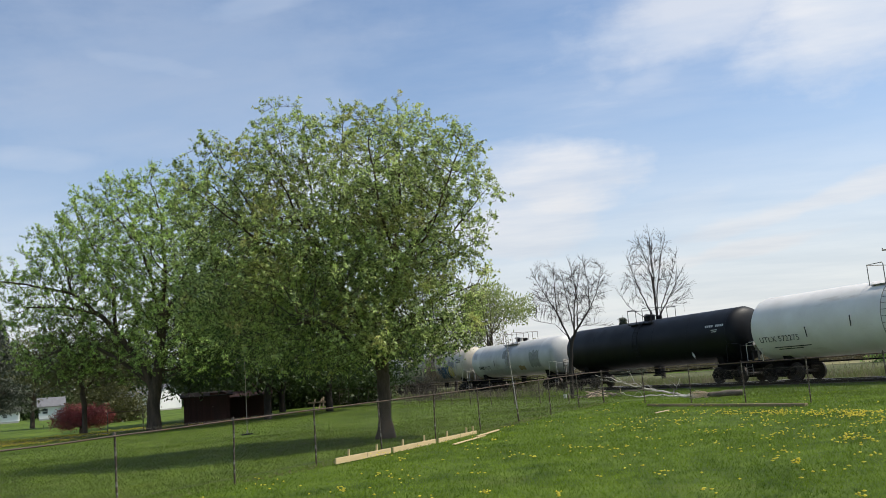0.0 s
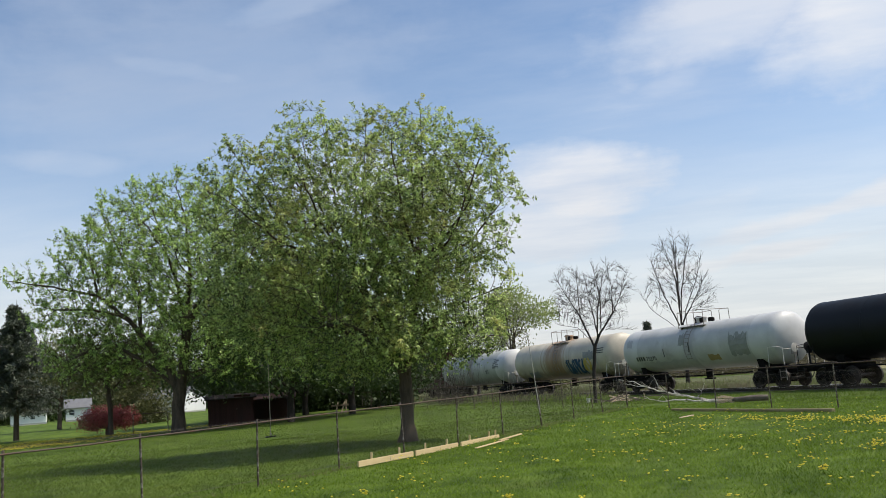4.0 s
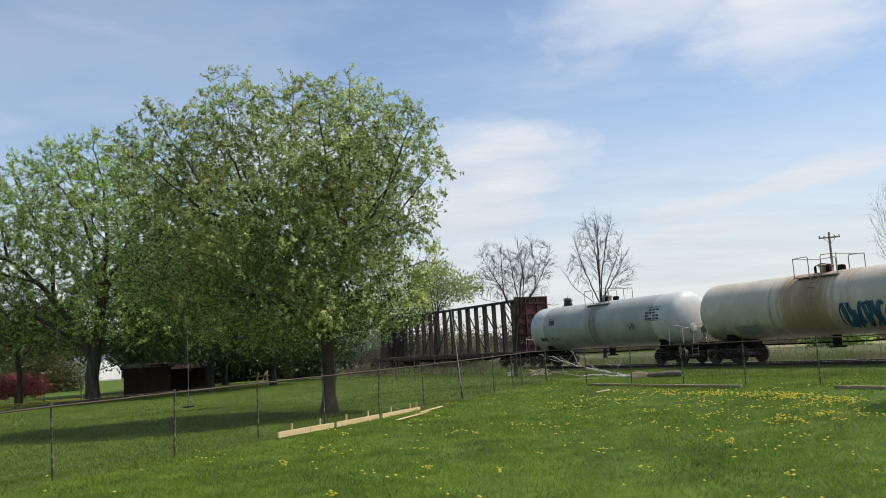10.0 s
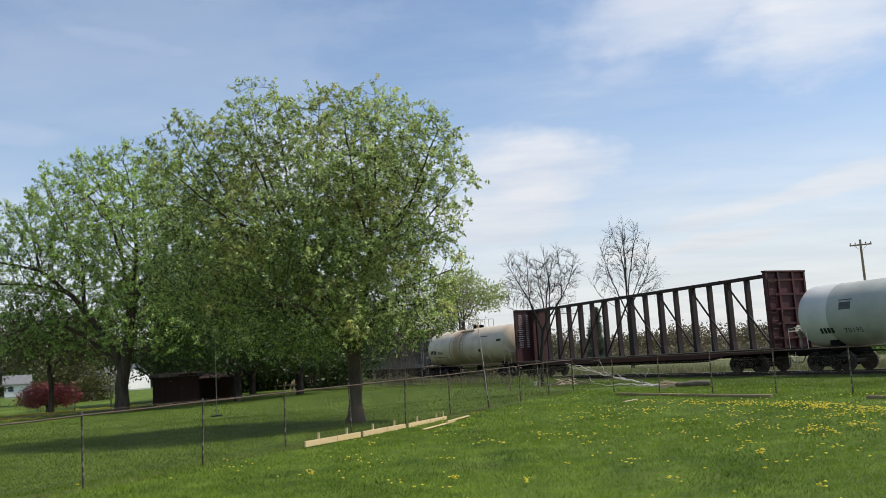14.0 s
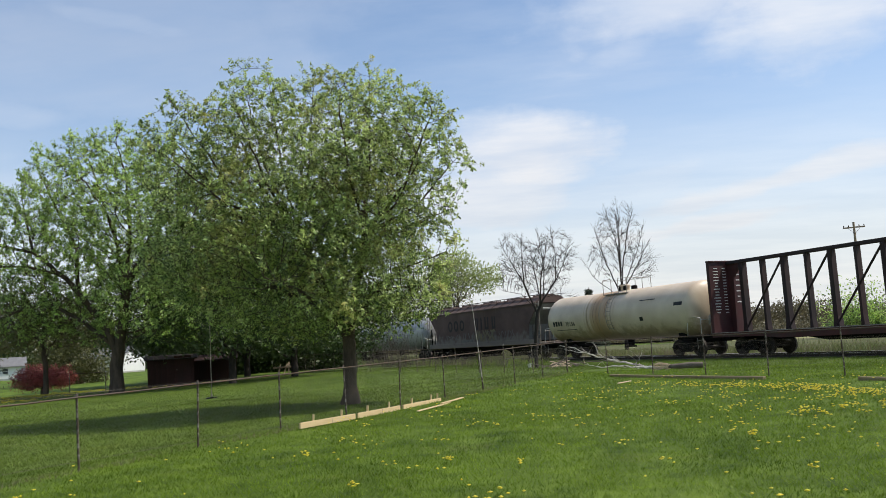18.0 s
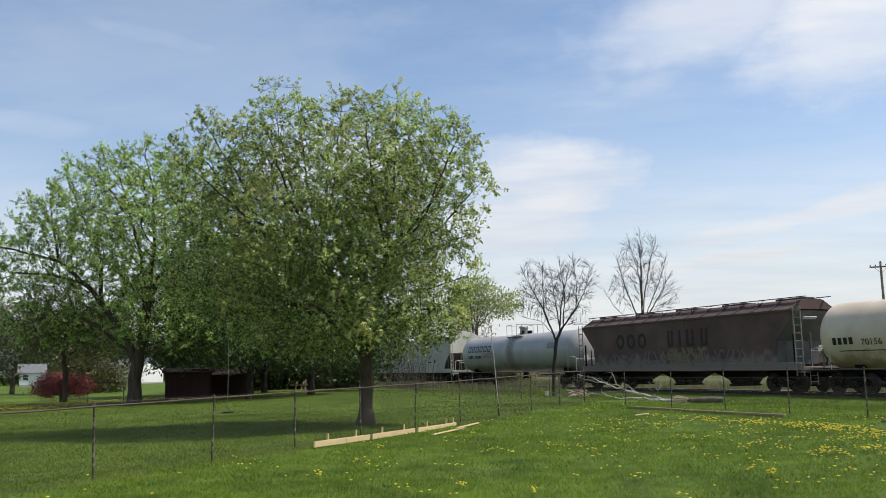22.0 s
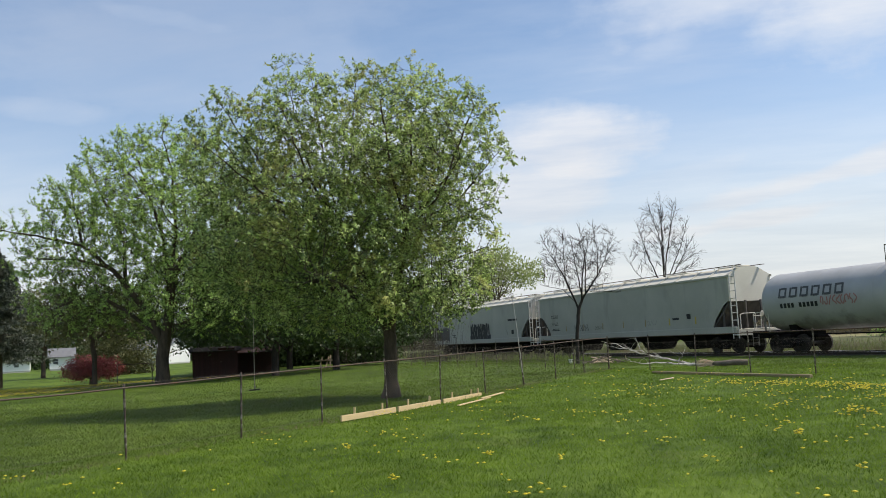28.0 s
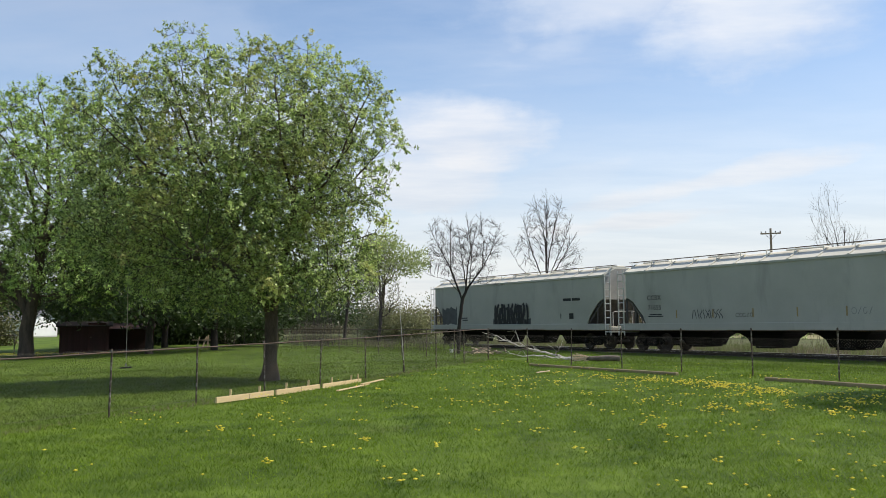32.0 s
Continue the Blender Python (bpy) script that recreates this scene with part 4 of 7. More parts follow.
    spread = [[(0, 0, 4.6), (-0.02, 0, 6.8), (-0.1, 0, 9.3), (-0.6, 0, 11.4), (-1.0, 0, 12.7)], [(0, 0, 5.0), (0.2, 0, 7.2), (0.85, 0, 10.4), (1.5, 0, 12.4)], [(0, 0, 4.6), (0.55, 0, 6.4), (1.6, 0.2, 8.7), (2.2, 0, 10.6)], [(0, 0, 4.4), (-0.5, 0, 6.0), (-1.4, 0, 8.4), (-1.9, 0, 10.7)],
              [(-0.05, 0, 7.4), (0.15, 0.2, 10.0), (0.1, 0, 12.8)], [(0, 0, 4.2), (-1.1, 0, 5.5), (-2.4, 0, 6.6), (-3.0, 0, 7.7)], [(0.3, 0, 5.6), (1.7, -0.2, 7.8), (2.5, 0, 9.2)], [(0, 0, 4.8), (0.2, 1.2, 7.5), (0.3, 1.8, 10.8)], [(0, 0, 4.8), (-0.2, -1.2, 7.5), (-0.2, -1.8, 10.8)]]
    tree("bare_tree", "tall leafless tree beyond the railway", (9.3, 76.0, 0), [(0, 0, 2.4), (0, 0, 4.8)],
         [(0.2, 0, 9.8, 2.2, 2.0, 3.0), (-1.5, 0, 8.0, 1.4, 1.4, 2.2), (1.7, 0, 7.8, 1.4, 1.4, 2.2)], 520, LEAF_BUFF, BARK_DARK, step=0.36, kill=0.42, stray=0.04, r_base=0.17, r_tip=0.0082, twiglets=5, twig_len=1.0,
         per=0, seed=43, limbs=9, lift=0.6, shell=0.4, limb_min=0.03, leaders=spread)
    tree("bare_tree", "thin leafless tree far beyond the railway", (34.3, 74.0, 0), [(0, 0, 3), (0.2, 0, 6)],
         [(-0.6, 0, 9.8, 1.5, 1.5, 3.8), (1.4, 0, 8.0, 1.8, 1.8, 1.9)], 900, LEAF_BUFF, BARK_TWIG, step=0.34, kill=0.32, r_base=0.15, r_tip=0.005, per=0, seed=45, limbs=5, lift=0.6, stray=0.06, twiglets=1, twig_len=0.9, limb_min=0.03)
    # a tree kept out of view, added only so that its shade falls on the lawn
    tree("yard_tree", "unseen leafy tree added to shade the lawn by the fence", (12.7, 16.2, 0), [(0.1, 0, 1.8), (0, 0, 2.6)],
         [(0.1, 0, 6.2, 2.0, 1.9, 2.0)], 900, LEAF_YELLOW, step=0.3, kill=0.36, r_base=0.2, per=26, leaf=0.18, spread=0.18, seed=47, limbs=4)


def spruce(name, label, base, h, w, seed, levels=22, foot=0.06, per=22):
    rng = np.random.default_rng(seed)
    t = thing(name, label, "spruce", pose(*base))
    part("trunk", Geo().tube([(0, 0, -0.05), (0, 0, h * 0.5), (0, 0, h)], [0.02 * h, 0.012 * h, 0.01], 8), BARK, t, smooth=True)
    boughs = Geo()
    pts, dirs = [], []
    for i in range(levels):
        f = i / levels
        z = h * (foot + (0.98 - foot) * f)
        for k in range(9):
            a = rng.uniform(0, 6.28)
            L = w * (1 - f) * rng.uniform(0.55, 1.2) + 0.12
            ends = [(math.cos(a) * L * q, math.sin(a) * L * q, z - 0.25 * L * q + 0.12 * L * q * q) for q in (0, 0.5, 1.0)]
            boughs.tube(ends, [0.03, 0.02, 0.006], 3, False)
            for q in np.linspace(0.2, 1.0, 7):
                pts.append((math.cos(a) * L * q, math.sin(a) * L * q, z - 0.25 * L * q + 0.12 * L * q * q - 0.05))
                dirs.append((math.cos(a), math.sin(a), -0.3))
    tagged(part("boughs", boughs, BARK, t, fix=False), kind="stuff")
    v, f = leaf_tufts(rng, np.array(pts), np.array(dirs), per, 0.24, 0.11, 0.25)
    tagged(quick_mesh("needles", v, f, NEEDLE, t), kind="stuff")
    return t


def thicket(name, label, path, height, depth, n, mat, seed, leaf=0.4):
    """A far hedge or wood edge: uneven clumps of leaves along a line."""
    rng = np.random.default_rng(seed)
    path = np.array(path, float)
    seg = rng.uniform(0, len(path) - 1.001, n)
    i = seg.astype(int)
    f = (seg - i)[:, None]
    c = path[i] * (1 - f) + path[i + 1] * f
    bump = 0.55 + 0.45 * np.sin(seg * 9.0 + seed) * np.sin(seg * 23.0 + 1) + 0.25 * np.sin(seg * 57.0)
    hh = height * np.clip(bump, 0.35, 1.2)
    z = hh * rng.uniform(0, 1, n) ** 0.8
    p = np.stack([c[:, 0] + rng.normal(0, depth, n), c[:, 1] + rng.normal(0, depth, n), z], 1)
    v, q = leaf_tufts(rng, p, rng.normal(0, 1, (n, 3)), 5, leaf, leaf * 1.1, 0.6)
    ob = quick_mesh(name, v, q, mat)
    return tagged(ob, label, "shrubs", kind="stuff")


def brush(name, label, path, height, n, seed, mat, spread=0.6, r=0.008):
    """Leafless brush: many thin bent stems."""
    rng = np.random.default_rng(seed)
    path = np.array(path, float)
    g = Geo()
    for _ in range(n):
        s = rng.uniform(0, len(path) - 1.001)
        i = int(s)
        c = path[i] * (1 - (s - i)) + path[i + 1] * (s - i)
        x, y = c[0] + rng.normal(0, spread), c[1] + rng.normal(0, spread)
        h = height * rng.uniform(0.4, 1.15)
        lx, ly = rng.normal(0, 0.22 * h, 2)
        g.tube([(x, y, -0.05), (x + lx * 0.4, y + ly * 0.4, h * 0.55), (x + lx, y + ly, h)], [r, r * 0.8, r * 0.3], 3, False)
    ob = part(name, g, mat, fix=False)
    return tagged(ob, label, "brush", kind="stuff")


def far_green():
    spruce("spruce_tree", "dark grey-green spruce with a bare lower trunk", (-37.2, 52.8, 0), 9.4, 3.1, 51, 15, 0.235, 34)
    spruce("spruce_tree", "dark grey-green spruce with a leaning foot", (-40.0, 54.0, 0), 8.2, 3.2, 52, 14, 0.27, 34)
    spruce("spruce_tree", "small dark spruce tip beyond the railway", (9.2, 109.6, 0), 7.7, 2.0, 53, 16)
    thicket("wood_edge", "distant wood edge in mixed spring green and brown", [(-60, 260), (0, 230), (60, 210), (130, 190), (220, 150)], 6.5, 4.0, 40000, LEAF_BUFF, 61, 0.6)
    thicket("hedge", "green shrubs beyond the railway", [(25.2, 71), (27, 70), (28.6, 69.4)], 4.4, 0.6, 1300, LEAF_BRIGHT, 63, 0.2)
    thicket("hedge", "dull brown-green scrub far behind the track", [(2, 130), (24, 112), (44, 100), (70, 84), (110, 60)], 1.5, 1.8, 9000, LEAF_BUFF, 65, 0.3)
    thicket("hedge", "brown budding scrub far behind the track", [(-30, 150), (10, 120), (30, 100), (50, 88)], 1.7, 2.0, 6000, LEAF_BUFF, 67, 0.3)
    thicket("hedge", "pale budding bushes at the bend of the back fence", [(-8, 87), (-5, 85), (-3, 84), (-1.6, 83)], 3.9, 0.8, 2600, LEAF_BUDDING, 69, 0.2)
    thicket("wood_edge", "distant trees behind the houses", [(-160, 120), (-120, 150), (-80, 170), (-50, 170), (-20, 160)], 12.0, 4.0, 40000, LEAF_DARK, 71, 0.5)
    thicket("hedge", "olive-green garden shrubs behind the red shrub", [(-43.6, 74.6), (-41.2, 75.3), (-38.6, 76.0)], 4.4, 0.8, 2600, LEAF_OLIVE, 77, 0.22)
    # dark leaf colour again in place of the shade under the crowns
    thicket("hedge", "undergrowth behind the old shed, leaves darkened for deep shade", [(-26, 66), (-22, 67.5), (-18, 68), (-14.5, 68)], 5.0, 1.0, 8000, LEAF_DARK, 79, 0.3)
    brush("brush", "grey leafless brush along the back fence", [(-16, 74), (-8, 62), (-3, 53), (0, 47)], 0.8, 420, 73, BARK_TWIG, 0.8, 0.006)
    brush("brush", "tall grey leafless brush by the small tree", [(-11, 66), (-9.5, 62), (-7.6, 57)], 3.4, 260, 74, BARK_TWIG, 0.9, 0.008)
    brush("brush", "thin leafless saplings beyond the railway", [(20, 62), (30, 52), (40, 36), (46, 26)], 2.6, 160, 75, BARK_TWIG, 1.6, 0.012)


all_trees()
far_green()

# ---- chain-link fences ----
GALV = surface("weathered_galvanised_steel", (0.135, 0.10, 0.078), (0.055, 0.038, 0.030), 3.0, 0.7, 0.3, 0.1, stain=((0.13, 0.06, 0.03), 5.0, (1, 1, 1), 0.5, 0.7))
RUSTY = surface("rusty_post_steel", (0.12, 0.085, 0.062), (0.038, 0.030, 0.026), 6.0, 0.75, 0.2, 0.2, stain=((0.30, 0.27, 0.23), 9.0, (1, 1, 1), 0.50, 0.60))
WIRE = surface("fence_wire", (0.20, 0.175, 0.14), (0.08, 0.065, 0.055), 2.0, 0.6, 0.2, 0.0)
PINE = surface("fresh_pine_board", (0.66, 0.52, 0.30), (0.50, 0.365, 0.18), 2.0, 0.7, bump=0.2, fine=18.0, grain=(0.15, 1, 1), vary=0.12)
TIMBER = surface("brown_landscape_timber", (0.36, 0.28, 0.16), (0.17, 0.13, 0.07), 2.0, 0.85, bump=0.4, fine=22.0, grain=(0.2, 1, 1))
OLD_WOOD = surface("weathered_timber", (0.40, 0.32, 0.22), (0.20, 0.15, 0.10), 2.5, 0.85, bump=0.4, fine=22.0, grain=(0.2, 1, 1))
DEAD_WOOD = surface("bleached_dead_wood", (0.74, 0.70, 0.64), (0.50, 0.45, 0.40), 3.0, 0.8, bump=0.3, fine=25.0, stain=((0.16, 0.13, 0.11), 4.0, (1, 1, 1), 0.5, 0.62))
SPLIT_WOOD = surface("fresh_split_wood", (0.80, 0.64, 0.48), (0.52, 0.37, 0.25), 4.0, 0.8, bump=0.3, fine=25.0)
LOG_BARK = surface("log_bark", (0.22, 0.18, 0.14), (0.07, 0.055, 0.045), 4.0, 0.9, bump=0.8, fine=20.0)
PVC = surface("white_pole_paint", (0.78, 0.77, 0.74), (0.62, 0.60, 0.56), 3.0, 0.5, bump=0.05)
GRIP_POLE = surface("grey_white_pole_paint", (0.50, 0.48, 0.45), (0.34, 0.32, 0.29), 3.0, 0.6, bump=0.05)
BLACK_RUBBER = surface("black_rubber", (0.035, 0.035, 0.035), (0.015, 0.015, 0.015), 6.0, 0.7, bump=0.2)
ROPE = surface("rope", (0.52, 0.46, 0.36), (0.34, 0.29, 0.22), 20.0, 0.9, bump=0.3)
CORNER = Vector((1.74, 33.1, 0))


def gz(x, y):
    return float(ground_z(np.array(x), np.array(y)))


def fence(label, start, end, n, height, links, skip=(), slip=(), r=0.0009):
    """Posts with caps, a top rail and woven wire between two ends."""
    start, end = Vector(start), Vector(end)
    run = end - start
    L = run.length
    turn = math.degrees(math.atan2(run.y, run.x))
    f = thing("fence", label, "fence", pose(start.x, start.y, 0, 0, 0, turn))
    rng = random.Random(int(L * 100))
    post = None
    for i in range(n + 1):
        if i in skip:
            continue
        x = L * i / n + sum(d for j, d in slip if i <= j)
        w = start + run * (x / L)
        big = i in (0, n)
        if post is None or big:
            w_post = 0.030 if big else 0.019
            g = Geo().lathe([(-0.3, w_post), (height - 0.02, w_post), (height, w_post * 1.25), (height + 0.03, w_post * 1.25), (height + 0.06, w_post * 0.5)], 10, axis="z")
            o = part("post", g, RUSTY, f, smooth=True)
            if not big:
                post = o
        else:
            o = same_mesh("post", post, f, Matrix())
        o.matrix_basis = pose(x, 0, gz(w.x, w.y), rng.uniform(-1.2, 1.2), rng.uniform(-1.2, 1.2), 0)
    pts = []
    for i in range(4 * n + 1):
        w = start + run * (i / (4 * n))
        pts.append((L * i / (4 * n), -0.0, gz(w.x, w.y) + height + 0.004 * math.sin(i * 1.7) - 0.01))
    part("top_rail", Geo().tube(pts, 0.0150, 8), GALV, f, "grey tubular top rail", smooth=True)
    # woven wire: two sets of slanted wires
    step, top = links, height - 0.02
    xs = np.arange(-top, L, step)
    verts, faces = [], []
    for sgn in (1, -1):
        a = np.stack([xs, np.full_like(xs, 0.03 + 0.003 * sgn), np.full_like(xs, 0.03)], 1)
        b = a + np.array([top, 0, top - 0.03])
        if sgn < 0:
            a, b = a * [1, 1, 0] + [0, 0, top], b * [1, 1, 0] + [0, 0, 0.03]
        lo = np.clip((0 - a[:, 0]) / (b[:, 0] - a[:, 0]), 0, 1)[:, None]
        hi = np.clip((L - a[:, 0]) / (b[:, 0] - a[:, 0]), 0, 1)[:, None]
        a, b = a + (b - a) * lo, a + (b - a) * hi
        for ang in (0, 2.09, 4.19):
            o = np.array([r * math.cos(ang), r * math.sin(ang), 0])
            verts += [a + o, b + o]
    n_w = len(xs)
    all_v = np.concatenate(verts)
    k = np.arange(n_w)
    for s in range(2):
        base = s * 6 * n_w
        for j in range(3):
            p, q = base + 2 * j * n_w, base + 2 * ((j + 1) % 3) * n_w
            faces.append(np.stack([p + k, p + n_w + k, q + n_w + k, q + k], 1))
    o = quick_mesh("woven_wire", all_v, np.concatenate(faces), WIRE, f)
    tagged(o, "thin woven wire mesh", kind="stuff")
    tension = Geo()
    for z in (0.05, height - 0.05):
        tension.tube([(0, 0.028, z), (L, 0.028, z)], 0.003, 4)
    part("tension_wire", tension, WIRE, f)
    return f


fence("chain-link fence with rusty posts along the yard", CORNER - Vector((7.93, 17.16, 0)) / 8 * 13, CORNER, 13, 1.2, 0.075, slip=((4, -0.24),), r=0.0018)
RIGHT_END = CORNER + Vector((7.5, -12.95, 0)) / 6 * 11
fence("chain-link fence between the lawn and the railway", CORNER + Vector((0.05, -0.11, 0)), RIGHT_END, 11, 1.2, 0.075, (0,))
BACK = Vector((-0.502, 0.865, 0)).normalized()
fence("chain-link fence behind the neighbouring yard", CORNER + BACK * 0.12, CORNER + BACK * 43.3, 18, 1.2, 0.15, (0,))


def upright_pole():
    t = thing("pole", "thin white pole tied to a fence post, leaning slightly", "pole", pose(-1.2, 26.55, 0, 0, -4.2, 0))
    part("shaft", Geo().tube([(0, 0, 0.5), (0.01, 0, 1.7), (0, 0, 2.85)], [0.0115, 0.011, 0.009], 8), GRIP_POLE, t, smooth=True)
    part("stake", Geo().tube([(0, 0.03, -0.2), (0, 0.03, 1.25)], 0.022, 8), RUSTY, t, "rusty steel stake")


upright_pole()


# ---- boards, timbers, fallen branch ----
def form_boards():
    a, b = Vector((-4.72, 17.95, 0)), Vector((-2.25, 23.75, 0))
    d = (b - a).normalized()
    turn = math.degrees(math.atan2(d.y, d.x))
    L = (b - a).length
    cuts = [(0.0, 0.315), (0.338, 0.648), (0.657, 1.0)]
    for k, (p, q) in enumerate(cuts):
        m = a + d * L * (p + q) / 2
        n = (q - p) * L
        t = thing("form_board", "fresh pale pine board held on edge by stakes", "board", pose(m.x, m.y - (0.05 if k == 1 else 0), 0, 0, 0, turn + (-1.8, 0.9, 2.0)[k]), "boards along the fence")
        part("plank", Geo().box((0, 0, 0.055), (n, 0.04, 0.125), bevel=0.005), PINE, t)
        for x in (-n * 0.25, n * 0.26, n * 0.44)[:3 if k == 2 else 2]:
            g = Geo().prism([(-0.016, -0.12), (0.016, -0.12), (0.016, 0.25), (-0.016, 0.25)], -0.02, 0.02)
            o = part("stake", g, PINE, t)
            o.matrix_basis = pose(x, 0.042, 0, 3, 1.5, 0)
        part("joint", Geo().box((n * 0.05, -0.022, 0.055), (0.01, 0.006, 0.12)), OLD_WOOD, t)


form_boards()


def loose_plank(label, a, b, w, h, mat=None, lift=0.0):
    a, b = Vector(a), Vector(b)
    d = b - a
    m = (a + b) / 2
    t = thing("plank", label, "plank", pose(m.x, m.y, gz(m.x, m.y) + 0.02, 0, 0, math.degrees(math.atan2(d.y, d.x))), "loose planks on the lawn")
    part("board", Geo().box((0, 0, h / 2 + lift), (d.length, w, h), bevel=0.004), mat or PINE, t)
    part("end_grain", Geo().box((d.length / 2 + 0.002, 0, h / 2 + lift), (0.006, w * 0.94, h * 0.9)), OLD_WOOD, t)
    return t


loose_plank("narrow pale plank lying in the grass", (-2.52, 20.4, 0), (-1.95, 22.6, 0), 0.07, 0.025)
loose_plank("narrow pale plank lying in the grass", (-2.1, 22.0, 0), (-1.68, 23.9, 0), 0.07, 0.03, lift=0.02)
loose_plank("short pale stick of wood on the lawn", (2.72, 25.05, 0), (3.2, 25.92, 0), 0.045, 0.025, SPLIT_WOOD)


def edging(label, pts, group):
    pts = [Vector((*p, 0)) for p in pts]
    for i in range(len(pts) - 1):
        a, b = pts[i], pts[i + 1]
        d = b - a
        m = (a + b) / 2
        t = thing("edging_timber", label, "timber", pose(m.x, m.y, gz(m.x, m.y), 0, 0, math.degrees(math.atan2(d.y, d.x))), group)
        part("beam", Geo().box((0, 0, 0.03), (d.length - 0.02, 0.12, 0.10), bevel=0.012), TIMBER, t)
        for x in (-0.35, 0.35):
            part("spike", Geo().lathe([(0.078, 0.012), (0.089, 0.012), (0.093, 0.006)], 8, (x * d.length, 0, 0), "z"), RUSTY, t)


edging("weathered grey landscape timber along the fence", [(2.92, 28.87), (4.55, 25.9), (6.3, 23.1)], "edging timbers")
edging("weathered brown landscape timber along the fence", [(7.78, 20.75), (8.42, 19.54), (9.19, 17.85), (10.1, 16.2)], "edging timbers")


def fallen_tree():
    rng = random.Random(8)
    t = thing("fallen_branch", "dead fallen limb with bleached forked branches behind the fence", "branch", pose(0, 0, 0.16) @ Matrix.Diagonal((0.9, 0.9, 0.9, 1)))
    log_a, log_b = Vector((7.35, 35.6, 0.13)), Vector((6.0, 36.0, 0.12))
    pts = [log_a.lerp(log_b, k / 6) + Vector((rng.uniform(-.02, .02), rng.uniform(-.02, .02), rng.uniform(-.02, .02))) for k in range(7)]
    part("log", Geo().tube(pts, [0.115, 0.125, 0.12, 0.12, 0.11, 0.10, 0.07], 12), LOG_BARK, t, "dark barked log", smooth=True)
    spl = Geo()
    for k in range(34):
        a = log_b + Vector((rng.uniform(-0.05, 0.1), rng.uniform(-.06, .06), rng.uniform(-0.1, 0.1)))
        spl.tube([a, a + Vector((rng.uniform(-0.75, -0.2), rng.uniform(-0.25, 0.25), rng.uniform(-0.12, 0.16)))], [0.04, 0.008], 4)
    part("splinters", spl, SPLIT_WOOD, t, "pale splintered wood")
    def bough(pts, r0):
        """A crooked tapering limb with a few short side twigs."""
        line = [pts[0]]
        for p, q in zip(pts, pts[1:]):
            for u in (0.34, 0.67, 1.0):
                j = 0.035 * (p - q).length if u < 1 else 0.015
                line.append(p.lerp(q, u) + Vector((rng.gauss(0, j), rng.gauss(0, j), rng.gauss(0, j))))
        n = len(line)
        radii = [max(0.74 * r0 * (1 - 0.85 * i / (n - 1)) * rng.uniform(0.88, 1.1), 0.006) for i in range(n)]
        limb = part("bough", Geo().tube(line, radii, 7), DEAD_WOOD, t, smooth=True)
        for i in range(2, n - 1, 2):
            d = Vector((rng.gauss(-0.25, 0.2), rng.gauss(0, 0.15), rng.uniform(-0.05, 0.35)))
            part("twig", Geo().tube([line[i], line[i] + d * 0.5 + Vector((0, 0, 0.03)), line[i] + d], [radii[i] * 0.5, radii[i] * 0.35, 0.004], 5), DEAD_WOOD, limb)
    z = Vector
    bough([z((5.7, 36.7, 0.02)), z((5.2, 37.0, 0.12)), z((4.8, 37.2, 0.25)), z((4.2, 37.2, 0.37)), z((3.7, 37.2, 0.51)), z((3.1, 37.3, 0.72)), z((2.6, 37.3, 0.9)), z((1.75, 37.5, 1.25))], 0.085)
    bough([z((5.3, 36.9, 0.05)), z((4.4, 36.9, 0.2)), z((3.6, 37.0, 0.2)), z((3.0, 37.0, 0.26)), z((2.7, 37.0, 0.46))], 0.05)
    bough([z((3.6, 37.2, 0.56)), z((3.3, 37.2, 0.8)), z((3.22, 37.2, 1.05)), z((3.14, 37.2, 1.36))], 0.04)
    bough([z((4.85, 37.2, 0.25)), z((5.0, 37.2, 0.42)), z((5.1, 37.2, 0.62)), z((5.2, 37.2, 0.84))], 0.036)
    bough([z((4.4, 37.2, 0.33)), z((4.15, 37.1, 0.42)), z((3.95, 37.1, 0.6))], 0.024)
    bough([z((3.0, 37.3, 0.75)), z((2.75, 37.2, 0.95)), z((2.6, 37.2, 1.1))], 0.022)
    bough([z((2.8, 37.3, 0.84)), z((2.3, 37.2, 0.92)), z((1.9, 37.2, 1.05))], 0.022)
    return t


fallen_tree()


def stick_pile():
    rng = random.Random(12)
    t = thing("stick_pile", "heap of broken dead sticks by the fence corner", "sticks", pose(2.1, 42.0, gz(2.1, 42.0)))
    for k in range(34):
        a = rng.uniform(0, 6.28)
        L = rng.uniform(0.35, 1.1)
        x, y, z = rng.gauss(0, 0.6), rng.gauss(0, 0.3), rng.uniform(0.02, 0.2)
        d = Vector((math.cos(a) * L / 2, math.sin(a) * L / 2, rng.uniform(-0.12, 0.2)))
        c = Vector((x, y, z + 0.05))
        part("stick", Geo().tube([c - d, c + d * 0.1 + Vector((0, 0, 0.02)), c + d], [0.026, 0.022, 0.01], 5), LOG_BARK if k % 3 else SPLIT_WOOD, t)


stick_pile()


def bucket():
    t = thing("bucket", "small white plastic bucket in the weeds", "bucket", pose(0.42, 44.0, gz(0.42, 44.0)) @ Matrix.Diagonal((0.68, 0.68, 0.68, 1)))
    part("pail", Geo().lathe([(0.0, 0.12), (0.3, 0.145), (0.31, 0.155), (0.33, 0.155), (0.33, 0.14), (0.05, 0.11)], 16, axis="z"), PVC, t, smooth=True)
    part("bail", Geo().tube([(0.15 * math.cos(a), 0.02, 0.3 - 0.12 * math.sin(a)) for a in np.linspace(0, math.pi, 9)], 0.004, 5), GALV, t)


bucket()


